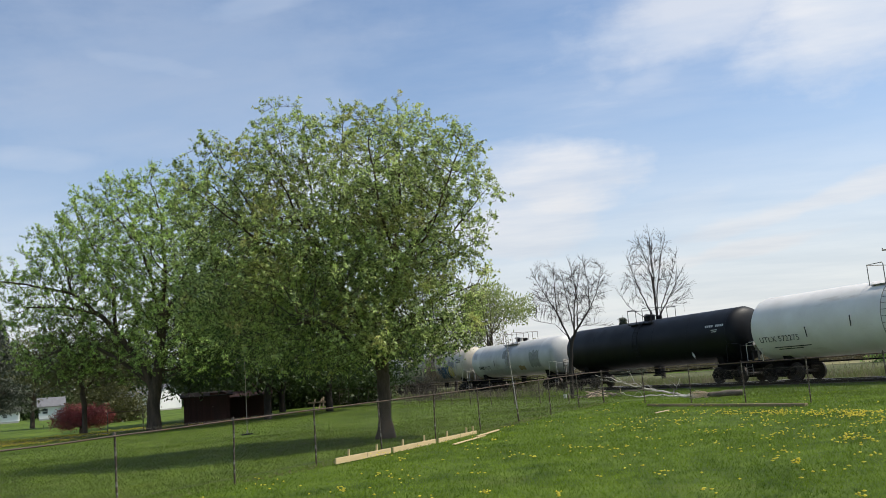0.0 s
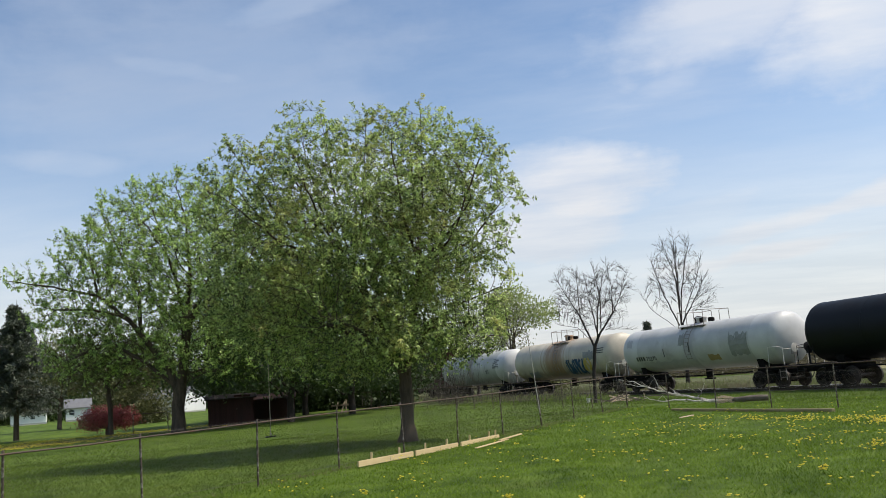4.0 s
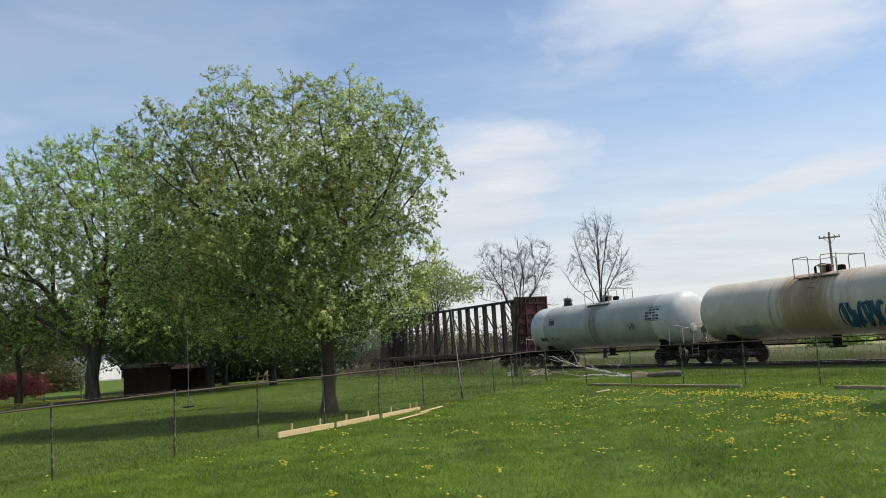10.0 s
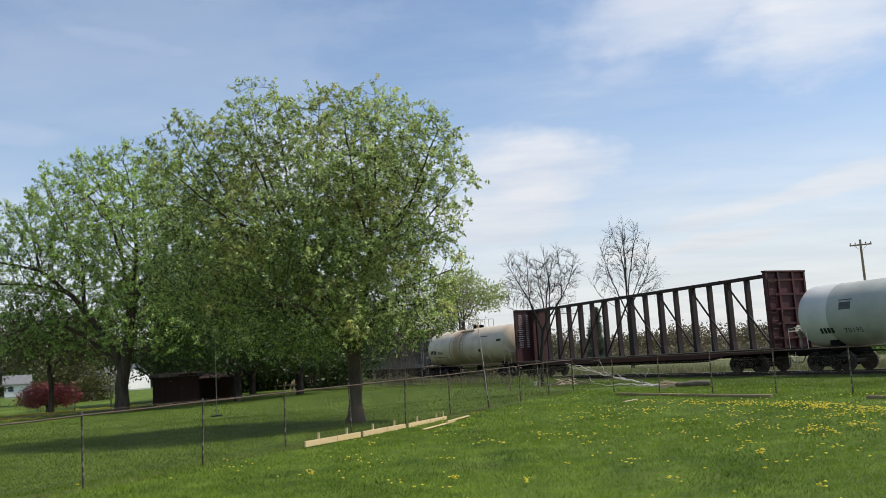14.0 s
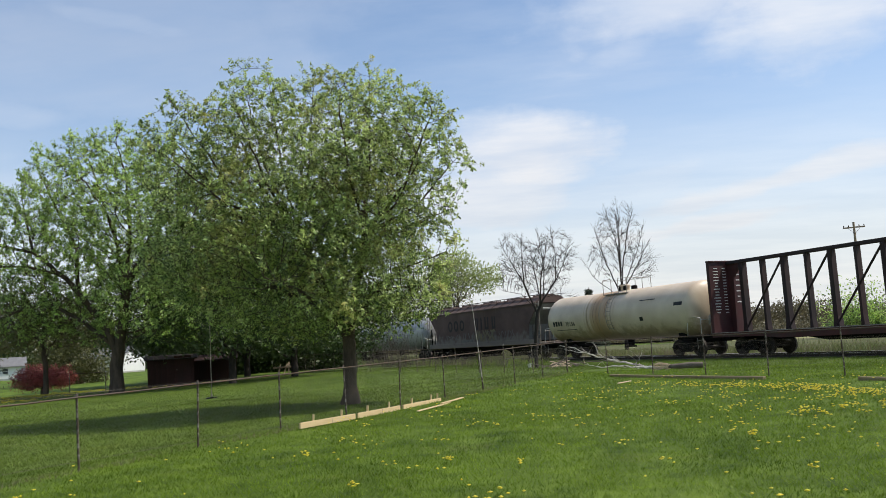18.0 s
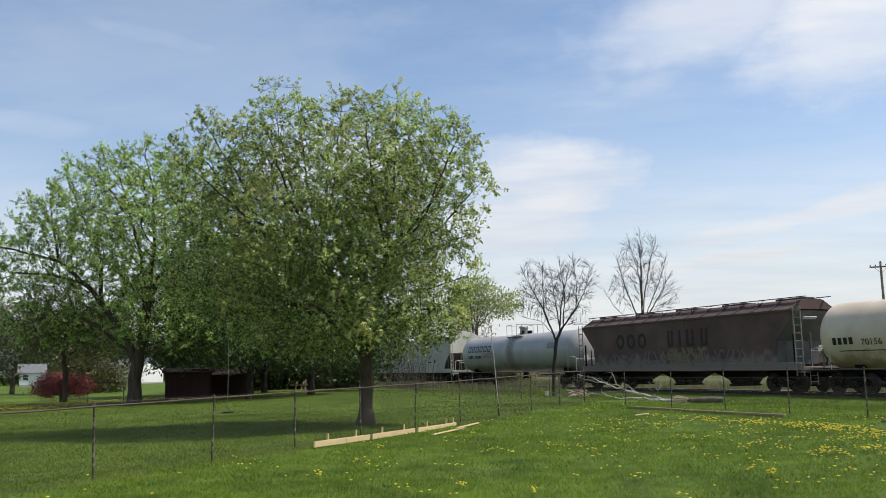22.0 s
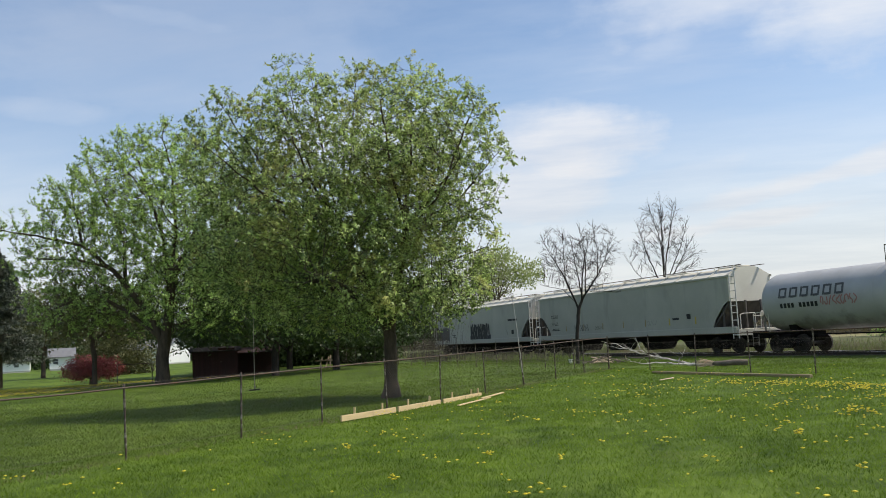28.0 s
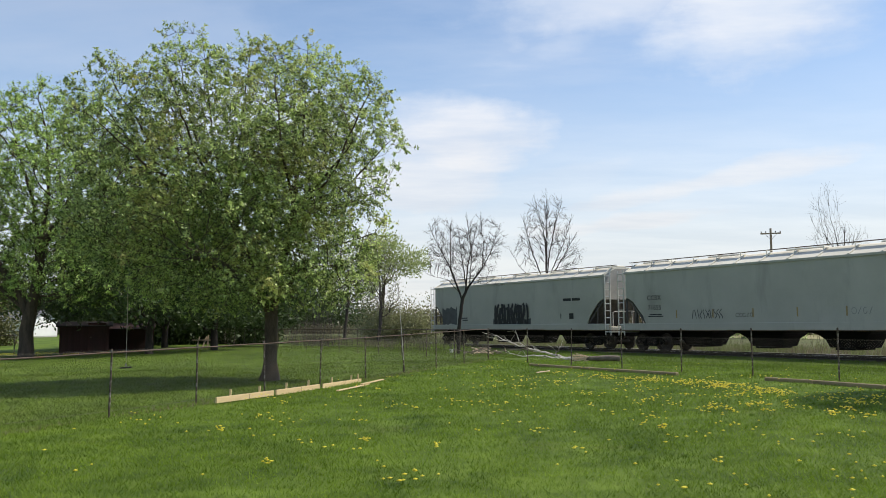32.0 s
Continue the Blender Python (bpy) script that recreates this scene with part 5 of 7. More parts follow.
def rope_swing():
    t = thing("rope_swing", "single rope swing with a dark seat hanging from a limb", "swing", pose(-9.25, 25.0, 0))
    part("rope", Geo().tube([(0, 0, 0.45), (0.01, 0, 2.0), (-0.02, 0.05, 4.6)], 0.011, 6), ROPE, t)
    part("seat", Geo().box((0, 0, 0.42), (0.32, 0.18, 0.04), pose(0, 0, 0, 0, -3, 20).to_3x3(), 0.01), BLACK_RUBBER, t)
    part("knot", Geo().lathe([(0.44, 0.01), (0.47, 0.035), (0.52, 0.03), (0.54, 0.01)], 8, axis="z"), ROPE, t)


rope_swing()


# ---- buildings beyond the yard ----
SIDING = surface("white_siding", (0.80, 0.80, 0.78), (0.70, 0.70, 0.69), 0.6, 0.6, bump=0.05)
BLUE_SIDING = surface("pale_blue_siding", (0.52, 0.60, 0.66), (0.44, 0.52, 0.58), 0.6, 0.6, bump=0.05)
SHINGLE = surface("grey_shingle", (0.20, 0.20, 0.205), (0.12, 0.12, 0.125), 2.0, 0.9, bump=0.4, fine=14.0)
SHED_WOOD = surface("dark_red_shed_boards", (0.055, 0.021, 0.019), (0.024, 0.011, 0.010), 1.2, 0.8, bump=0.3, fine=14.0, grain=(1, 1, 0.2), vary=0.15)
SHED_ROOF = surface("old_dark_roofing", (0.055, 0.045, 0.04), (0.025, 0.022, 0.02), 2.0, 0.95, bump=0.3, fine=14.0, spec=0.1)
GLASS_DARK = surface("dark_window_glass", (0.05, 0.06, 0.07), (0.03, 0.035, 0.04), 1.0, 0.08, bump=0.0)
CONCRETE = surface("concrete", (0.45, 0.44, 0.42), (0.34, 0.33, 0.31), 2.0, 0.9, bump=0.3)


def house(label, at, turn, L, W, H, ridge, wall_mat, windows, door=None):
    """Gabled house: walls, roof slabs, eaves, windows with frames. Its long side runs along x; windows: (x, z, w, h) on the -y side."""
    t = thing("house", label, "house", pose(at[0], at[1], 0, 0, 0, turn))
    part("foundation", Geo().box((0, 0, 0.12), (L - 0.06, W - 0.06, 0.36)), CONCRETE, t)
    part("wall", Geo().prism([(-W / 2, 0.28), (W / 2, 0.28), (W / 2, H), (0, ridge), (-W / 2, H)], -L / 2, L / 2, "x"), wall_mat, t)
    lap = Geo()
    for k in range(int((H - 0.35) / 0.2)):
        lap.box((0, -W / 2 - 0.006, 0.36 + 0.2 * k), (L, 0.012, 0.02))
        lap.box((L / 2 + 0.006, 0, 0.36 + 0.2 * k), (0.012, W, 0.02))
    part("siding_laps", lap, wall_mat, t)
    for s in (-1, 1):
        dy, dz = W / 2 + 0.35, ridge - H
        sl = dz / (W / 2)
        part("roof", Geo().prism([(0, ridge + 0.02), (s * dy, ridge - sl * dy + 0.02), (s * dy, ridge - sl * dy + 0.16), (0, ridge + 0.18)], -L / 2 - 0.3, L / 2 + 0.3, "x"), SHINGLE, t)
    for x, z, w, h in windows:
        win = part("window", Geo().box((x, -W / 2 - 0.02, z), (w, 0.05, h), bevel=0.01), GLASS_DARK, t)
        fr = Geo()
        for dx in (-w / 2, w / 2):
            fr.box((x + dx, -W / 2 - 0.03, z), (0.07, 0.08, h + 0.14))
        for dz in (-h / 2, 0, h / 2):
            fr.box((x, -W / 2 - 0.035, z + dz), (w - 0.07, 0.07, 0.06))
        part("frame", fr, SIDING, win)
    if door:
        x, w, h = door
        d = part("door", Geo().box((x, -W / 2 - 0.02, 0.3 + h / 2), (w, 0.06, h), bevel=0.01), BLUE_SIDING, t)
        part("knob", Geo().lathe([(0, 0.02), (0.05, 0.03), (0.07, 0.01)], 8, (x + w * 0.4, -W / 2 - 0.1, 1.2), "y"), GALV, d)
    return t


house("small white house with a grey gable roof", (-80.0, 129.0), 32, 3.6, 4.4, 2.2, 3.4, SIDING, [(-0.9, 1.45, 0.8, 0.8)], (1.6, 0.85, 1.8))
house("low white garage at the edge of the gardens", (-85.6, 124.6), 32, 5.0, 4.0, 1.7, 2.2, SIDING, [(0.6, 1.1, 0.7, 0.5)])
house("white sided house with a sunlit gable end behind the trees", (-68.4, 137.1), -15, 10.5, 6.0, 2.7, 4.2, SIDING, [(-2.4, 1.6, 0.9, 1.0), (2.0, 1.6, 0.9, 1.0)])


def shed():
    t = thing("shed", "dark red weathered board shed under the trees", "shed", pose(-22.05, 52.65, 0, 0, 0, 22))
    L, W, H = 2.75, 3.0, 1.65
    part("body", Geo().prism([(-W / 2, 0.0), (W / 2, 0.0), (W / 2, H), (0, H + 0.22), (-W / 2, H)], -L / 2, L / 2, "x"), SHED_WOOD, t)
    board = None
    n = 17
    for k in range(n):
        x = -L / 2 + L * (k + 0.5) / n
        if board is None:
            board = part("board", Geo().box((0, -W / 2 - 0.012, H / 2), (L / n - 0.015, 0.022, H - 0.04)), SHED_WOOD, t)
            board.matrix_basis = pose(x, 0, 0)
        else:
            same_mesh("board", board, t, pose(x, 0, 0))
    for s in (-1, 1):
        part("roof", Geo().prism([(0, H + 0.23), (s * 1.75, H - 0.02), (s * 1.75, H + 0.04), (0, H + 0.30)], -L / 2 - 0.2, L / 2 + 0.2, "x"), SHED_ROOF, t)
    d = part("door", Geo().box((0.7, -W / 2 - 0.035, 0.95), (1.0, 0.03, 1.8), bevel=0.005), SHED_WOOD, t)
    part("latch", Geo().box((0.35, -W / 2 - 0.06, 1.0), (0.1, 0.03, 0.06)), GALV, d)
    lean = thing("lean_to", "open dark lean-to with clutter beside the shed", "shelter", pose(-20.2, 55.0, 0, 0, 0, 18))
    for x in (-1.3, 0.0, 1.3):
        part("post", Geo().box((x, -1.2, 0.7), (0.1, 0.1, 1.45)), SHED_WOOD, lean)
    part("roof", Geo().prism([(-1.6, 1.40), (1.3, 1.75), (1.3, 1.83), (-1.6, 1.48)], -1.6, 1.6, "x"), SHED_WOOD, lean)
    part("back_wall", Geo().box((0, 1.2, 0.85), (3.0, 0.06, 1.7)), SHED_WOOD, lean)


shed()


def leaning_boards():
    rng = random.Random(19)
    t = thing("board_stack", "pale weathered boards leaning in the shade of the trees", "boards", pose(-15.55, 55.8, gz(-15.55, 55.8), 0, 0, 15))
    for k in range(4):
        o = part("board", Geo().box((0, 0, 0.4), (0.10, 0.03, 0.8 + 0.12 * (k % 3)), bevel=0.004), OLD_WOOD, t)
        o.matrix_basis = pose(-0.5 + 0.34 * k, 0, 0, -14, rng.uniform(-30, 34), 0)
    part("cross_board", Geo().box((0, 0.1, 0.55), (1.6, 0.05, 0.1), bevel=0.004), OLD_WOOD, t)


leaning_boards()


def yard_gate():
    t = thing("gate_frame", "low metal gate frame beside the maple trunk", "gate", pose(-24.6, 50.0, 0, 0, 0, 30))
    for x in (-2.4, -0.4):
        part("post", Geo().tube([(x, 0, -0.1), (x, 0, 1.15)], 0.03, 8), RUSTY, t)
    part("rail", Geo().tube([(-2.4, 0, 1.15), (-0.4, 0, 1.15)], 0.025, 8), GALV, t)


yard_gate()


def utility_pole():
    t = thing("utility_pole", "wooden utility pole with a crossarm beyond the railway", "pole", pose(28.95, 74.6, 0))
    part("shaft", Geo().tube([(0, 0, -0.3), (0, 0, 5), (0, 0, 9.75)], [0.13, 0.11, 0.09], 10), OLD_WOOD, t, smooth=True)
    part("crossarm", Geo().box((0, 0, 9.3), (1.7, 0.1, 0.12), pose(0, 0, 0, 0, 0, -20).to_3x3(), 0.01), OLD_WOOD, t)
    c = pose(0, 0, 0, 0, 0, -20).to_3x3()
    for x in (-0.78, -0.4, 0.4, 0.78):
        p = c @ Vector((x, 0, 9.36))
        part("insulator", Geo().lathe([(0, 0.02), (0.05, 0.05), (0.12, 0.045), (0.16, 0.02)], 8, tuple(p), "z"), GALV, t)
    for s in (-1, 1):
        part("brace", Geo().tube([c @ Vector((s * 0.5, -0.06, 9.26)), (0, -0.1, 8.75)], 0.015, 5), GALV, t)


utility_pole()

# ---- railway ----
RAIL_STEEL = surface("rail_steel", (0.055, 0.042, 0.034), (0.025, 0.02, 0.017), 3.0, 0.6, 0.5, 0.2)
RAIL_HEAD = surface("polished_rail_head", (0.55, 0.55, 0.56), (0.40, 0.39, 0.38), 3.0, 0.25, 1.0, 0.02)
TIE_WOOD = surface("creosoted_tie", (0.12, 0.095, 0.075), (0.05, 0.04, 0.035), 2.0, 0.9, bump=0.5, fine=16.0, vary=0.25)


def railway():
    t = tagged(new("track"), "straight railway track on crushed stone", "track", kind="structure")
    t.matrix_basis = pose(TRACK.x, TRACK.y, RAIL_TOP, 0, 0, math.degrees(HEAD) - 90)
    for y in (-0.755, 0.755):
        web = [(y - 0.07, -0.17), (y + 0.07, -0.17), (y + 0.07, -0.155), (y + 0.012, -0.13), (y + 0.012, -0.045), (y + 0.036, -0.035), (y + 0.036, -0.003),
               (y - 0.036, -0.003), (y - 0.036, -0.035), (y - 0.012, -0.045), (y - 0.012, -0.13), (y - 0.07, -0.155)]
        rail = part("rail", Geo().prism(web, -260, 240, "x"), RAIL_STEEL, t)
        part("rail_head", Geo().box((-10, y, 0), (500, 0.06, 0.006)), RAIL_HEAD, rail, "shiny worn top of the rail")
    first = None
    for k in range(150):
        x = -45 + 0.55 * k
        if first is None:
            first = part("tie", Geo().box((0, 0, -0.19), (0.22, 2.6, 0.12), bevel=0.01), TIE_WOOD, t)
            first.matrix_basis = pose(x, 0, 0)
        else:
            same_mesh("tie", first, t, pose(x, 0, 0, 0, 0, ((k * 37) % 11 - 5) * 0.15))


railway()

# ---- train ----
WHITE_TANK = surface("white_tank_paint", (0.85, 0.82, 0.755), (0.70, 0.66, 0.585), 0.8, 0.42, bump=0.04, stain=((0.42, 0.36, 0.28), 1.0, (0.35, 1, 2.5), 0.62, 0.85))
BLACK_TANK = surface("black_tank_paint", (0.011, 0.012, 0.014), (0.005, 0.006, 0.007), 0.8, 0.5, bump=0.05, spec=0.2)
PALE_TANK = run_stained("pale_grey_tank_paint", (0.48, 0.485, 0.43), (0.33, 0.33, 0.29), (0.30, 0.27, 0.23), -0.2, 1.0, 0.45, ((0.30, 0.28, 0.25), 1.7))
GREY_TANK = surface("grey_white_tank_paint", (0.60, 0.59, 0.555), (0.42, 0.41, 0.38), 0.7, 0.45, bump=0.05, stain=((0.28, 0.25, 0.21), 1.2, (0.5, 1, 0.4), 0.60, 0.85))
DIRTY_TANK = run_stained("stained_cream_tank_paint", (0.66, 0.595, 0.465), (0.44, 0.385, 0.295), (0.34, 0.20, 0.10), -0.3, 2.3, 0.5, ((0.30, 0.25, 0.19), 1.9))
CREAM_TANK = run_stained("cream_tank_paint", (0.74, 0.62, 0.47), (0.55, 0.43, 0.30), (0.42, 0.26, 0.13), -1.2, 1.6, 0.45, ((0.36, 0.26, 0.16), 1.9))
SILVER_TANK = run_stained("silver_grey_tank_paint", (0.46, 0.45, 0.43), (0.35, 0.34, 0.325), (0.25, 0.23, 0.20), 0.0, 0.8, 0.42, ((0.22, 0.205, 0.185), 1.7))
BROWN_HOPPER = run_stained("brown_hopper_paint", (0.165, 0.098, 0.083), (0.080, 0.048, 0.043), (0.10, 0.055, 0.045), 2.0, 1.6, 0.8, ((0.24, 0.205, 0.175), 2.0))
ROOF_RUST = surface("rusted_hopper_roof", (0.135, 0.085, 0.07), (0.06, 0.04, 0.035), 1.0, 0.8, bump=0.1)
GREY_HOPPER = surface("grey_hopper_paint", (0.46, 0.445, 0.385), (0.345, 0.335, 0.285), 0.5, 0.5, bump=0.04, stain=((0.27, 0.255, 0.225), 1.1, (0.9, 1, 0.22), 0.56, 0.85))
PALE_HOPPER = surface("pale_hopper_roof_paint", (0.70, 0.67, 0.57), (0.56, 0.525, 0.43), 0.6, 0.75, bump=0.05)
RED_BEAM = surface("oxide_red_car_paint", (0.088, 0.023, 0.022), (0.034, 0.012, 0.012), 0.9, 0.65, bump=0.08, stain=((0.05, 0.035, 0.03), 1.2, (1, 1, 0.4), 0.55, 0.8))
# the car's red again, darkened for the shade on the truss
SHADED_BEAM = surface("shaded_red_brown_steel", (0.042, 0.020, 0.018), (0.013, 0.010, 0.009), 1.3, 0.7, bump=0.1, grain=(1, 1, 0.5))
UNDER = surface("dark_running_gear", (0.015, 0.0135, 0.013), (0.006, 0.005, 0.005), 3.0, 0.9, 0.0, 0.3, fine=20.0, spec=0.12)
WHEEL_STEEL = surface("wheel_steel", (0.045, 0.037, 0.032), (0.018, 0.015, 0.014), 5.0, 0.6, 0.4, 0.1)
GRIP = surface("grey_handrail_paint", (0.34, 0.31, 0.275), (0.16, 0.135, 0.11), 4.0, 0.55, 0.1, 0.1)
WHITE_GRIP = surface("white_ladder_paint", (0.72, 0.70, 0.65), (0.44, 0.41, 0.36), 3.0, 0.6, bump=0.1)
INK = surface("black_marking", (0.02, 0.02, 0.022), (0.012, 0.012, 0.013), 5.0, 0.6, bump=0.0)
WHITE_INK = surface("white_marking", (0.72, 0.71, 0.69), (0.55, 0.54, 0.52), 5.0, 0.6, bump=0.0)
BLUE_SPRAY = surface("blue_spray_paint", (0.035, 0.11, 0.22), (0.02, 0.06, 0.12), 6.0, 0.6, bump=0.0)
YELLOW_SPRAY = surface("yellow_spray_paint", (0.62, 0.50, 0.12), (0.45, 0.33, 0.07), 6.0, 0.6, bump=0.0)
RED_SPRAY = surface("faded_red_spray_paint", (0.42, 0.20, 0.18), (0.30, 0.14, 0.12), 6.0, 0.6, bump=0.0)

WHEEL_R = 0.46
TURNING = []  # wheelsets, with the sign of their turn
CARS = []  # cars, with the place of their middle on the train


def wheelset_geo():
    g = Geo()
    for s in (-1, 1):
        y = s * 0.70
        g.lathe([(y + s * 0.00, 0.10), (y + s * 0.01, 0.36), (y - s * 0.02, 0.40), (y - s * 0.02, WHEEL_R + 0.025), (y + s * 0.015, WHEEL_R + 0.02), (y + s * 0.03, WHEEL_R),
                 (y + s * 0.115, WHEEL_R - 0.005), (y + s * 0.115, 0.39), (y + s * 0.075, 0.36), (y + s * 0.085, 0.14), (y + s * 0.14, 0.12), (y + s * 0.14, 0.02)], 24, axis="y")
        for k in range(4):
            a = k * math.pi / 2
            g.box((0.25 * math.cos(a), y + s * 0.09, 0.25 * math.sin(a)), (0.05, 0.02, 0.05))
    g.lathe([(-1.02, 0.07), (-0.95, 0.085), (0.95, 0.085), (1.02, 0.07)], 12, axis="y")
    return g


def side_frame(s):
    """Cast side frame of a truck: arched bar, pedestals, spring nest, bearing caps."""
    g = Geo()
    y0, y1 = s * 0.93, s * 1.07
    top = [(-1.12, 0.50), (-0.98, 0.66), (-0.45, 0.80), (0.45, 0.80), (0.98, 0.66), (1.12, 0.50), (0.84, 0.44), (0.74, 0.56), (0.42, 0.62), (-0.42, 0.62), (-0.74, 0.56), (-0.84, 0.44)]
    g.prism(top, y0, y1)
    g.prism([(-0.62, 0.50), (-0.40, 0.24), (0.40, 0.24), (0.62, 0.50), (0.46, 0.50), (0.30, 0.36), (-0.30, 0.36), (-0.46, 0.50)], y0, y1)
    for x in (-0.36, 0.36):
        g.box((x, (y0 + y1) / 2, 0.48), (0.12, 0.13, 0.36))
    for x in (-0.17, 0.0, 0.17):
        g.lathe([(0.34, 0.06), (0.62, 0.06)], 8, (x, (y0 + y1) / 2, 0), "z")
    for x in (-0.89, 0.89):
        g.lathe([(s * 0.9, 0.05), (s * 0.94, 0.13), (s * 1.10, 0.13), (s * 1.13, 0.06)], 12, (x, 0, WHEEL_R), "y")
    return g


PROTO = {}


def truck(car, x):
    """A bogie under a car, with two wheelsets that turn."""
    if not PROTO:
        b = Geo().box((0, 0, 0.55), (0.36, 2.2, 0.26), bevel=0.03)
        b.lathe([(0.66, 0.2), (0.82, 0.2)], 12, axis="z")
        for s in (-1, 1):
            b.add(*(lambda q: (q.v, q.f))(side_frame(s)))
        PROTO["bogie"] = part("truck", b, UNDER)
        PROTO["wheels"] = part("wheelset", wheelset_geo(), WHEEL_STEEL, smooth=True)
        tr, ws = PROTO["bogie"], PROTO["wheels"]
        tr.parent, ws.parent = car, tr
        first = True
    else:
        first = False
    tr = PROTO["bogie"] if first else same_mesh("truck", PROTO["bogie"], car, Matrix())
    tr.matrix_basis = pose(x, 0, 0)
    for k, dx in enumerate((-0.89, 0.89)):
        if first and k == 0:
            w = PROTO["wheels"]
        else:
            w = same_mesh("wheelset", PROTO["wheels"], tr, Matrix())
        w.matrix_basis = pose(dx, 0, WHEEL_R)
        TURNING.append((w, dx))
    return tr


def coupler(car, x, s):
    g = Geo().box((x + s * 0.25, 0, 0.86), (0.6, 0.16, 0.18), bevel=0.02)
    g.prism([(x + s * 0.5, -0.14), (x + s * 0.72, -0.16), (x + s * 0.78, 0.02), (x + s * 0.64, 0.14), (x + s * 0.5, 0.12)], 0.74, 0.98, "z")
    part("coupler", g, UNDER, car)
    hose = Geo().tube([(x + s * 0.05, -0.35, 0.75), (x + s * 0.2, -0.36, 0.5), (x + s * 0.45, -0.3, 0.42), (x + s * 0.6, -0.2, 0.48)], 0.022, 6)
    part("air_hose", hose, BLACK_RUBBER, car)


def ladder(car, pts, width_dir, width, rungs, mat, name="ladder", r=0.016):
    """Ladder between two points, with rungs along width_dir."""
    a, b = Vector(pts[0]), Vector(pts[1])
    w = Vector(width_dir) * width
    g = Geo().tube([a, b], r, 6).tube([a + w, b + w], r, 6)
    for k in range(rungs):
        p = a.lerp(b, (k + 0.5) / rungs)
        g.tube([p, p + w], r * 0.8, 6)
    return part(name, g, mat, car)


def marks(car, spots, y_of, mat, name="marking"):
    """Plain bars on the near side: (x, z, w, h)."""
    for x, z, w, h in spots:
        g = Geo()
        y, tilt = y_of(z)
        g.box((0, 0, 0), (w, 0.006, h))
        o = part(name, g, mat, car)
        o.matrix_basis = pose(x, y, z, tilt, 0, 0)


def lettering(car, text, x, z, size, y_of, mat, wide=1.0):
    cu = bpy.data.curves.new("marking", "FONT")
    cu.body, cu.size, cu.extrude = text, size, 0.002
    cu.space_character = 1.1
    tmp = bpy.data.objects.new("marking", cu)
    scene.collection.objects.link(tmp)
    me = bpy.data.meshes.new_from_object(tmp.evaluated_get(bpy.context.evaluated_depsgraph_get()))
    bpy.data.objects.remove(tmp)
    bpy.data.curves.remove(cu)
    me.materials.clear()
    me.materials.append(mat)
    ob = new("marking", me)
    ob.parent = car
    y, tilt = y_of(z + size * 0.35)
    ob.matrix_basis = pose(x, y - 0.006, z, 90 + tilt, 0, 0) @ Matrix.Diagonal((wide, 1, 1, 1))
    return ob


def scrawl(car, x0, x1, z0, z1, y_of, mat, seed, strokes=9, r=0.03, name="graffiti"):
    """Sprayed loops and strokes on the near side, flat ribbons."""
    rng = random.Random(seed)
    g = Geo()
    for k in range(strokes):
        cx = x0 + (x1 - x0) * (k + 0.5) / strokes
        w = (x1 - x0) / strokes * rng.uniform(0.6, 1.1)
        kind = rng.choice("osl")
        line = []
        n = 14
        ph, turn = rng.uniform(0, 6.28), rng.choice((1, -1)) * rng.uniform(3.5, 6.0)
        for i in range(n + 1):
            u = i / n
            if kind == "o":
                p = (cx + w * 0.5 * math.cos(ph + turn * u), (z0 + z1) / 2 + (z1 - z0) * 0.45 * math.sin(ph + turn * u))
            elif kind == "s":
                p = (cx + w * 0.45 * math.sin(6.0 * u + ph), z0 + (z1 - z0) * u)
            else:
                p = (cx + w * (u - 0.5) * 0.7, z0 + (z1 - z0) * (u if turn > 0 else 1 - u))
            line.append(p)
        for i in range(n):
            (xa, za), (xb, zb) = line[i], line[i + 1]
            d = Vector((xb - xa, zb - za))
            if d.length < 1e-5:
                continue
            nx, nz = -d.y / d.length * r, d.x / d.length * r
            q = [(xa + nx, za + nz), (xb + nx, zb + nz), (xb - nx, zb - nz), (xa - nx, za - nz)]
            g.add([(px, y_of(pz)[0] - 0.004 - 0.0006 * k, pz) for px, pz in q], [(0, 1, 2, 3)])
    return tagged(part(name, g, mat, car, fix=False), kind="stuff")


def patch(car, x0, x1, z0, z1, y_of, mat, seed, name="graffiti", steps=10):
    """A filled uneven patch on the near side that follows its curve."""
    rng = random.Random(seed)
    g = Geo()
    tops = [z1 - rng.uniform(0, 0.25) * (z1 - z0) for _ in range(steps + 1)]
    lows = [z0 + rng.uniform(0, 0.12) * (z1 - z0) for _ in range(steps + 1)]
    rows = 4
    for i in range(steps + 1):
        x = x0 + (x1 - x0) * i / steps
        for j in range(rows + 1):
            z = lows[i] + (tops[i] - lows[i]) * j / rows
            g.v.append((x, y_of(z)[0] - 0.003, z))
    for i in range(steps):
        for j in range(rows):
            a = i * (rows + 1) + j
            g.f.append((a, a + rows + 1, a + rows + 2, a + 1))
    return part(name, g, mat, car, fix=False)


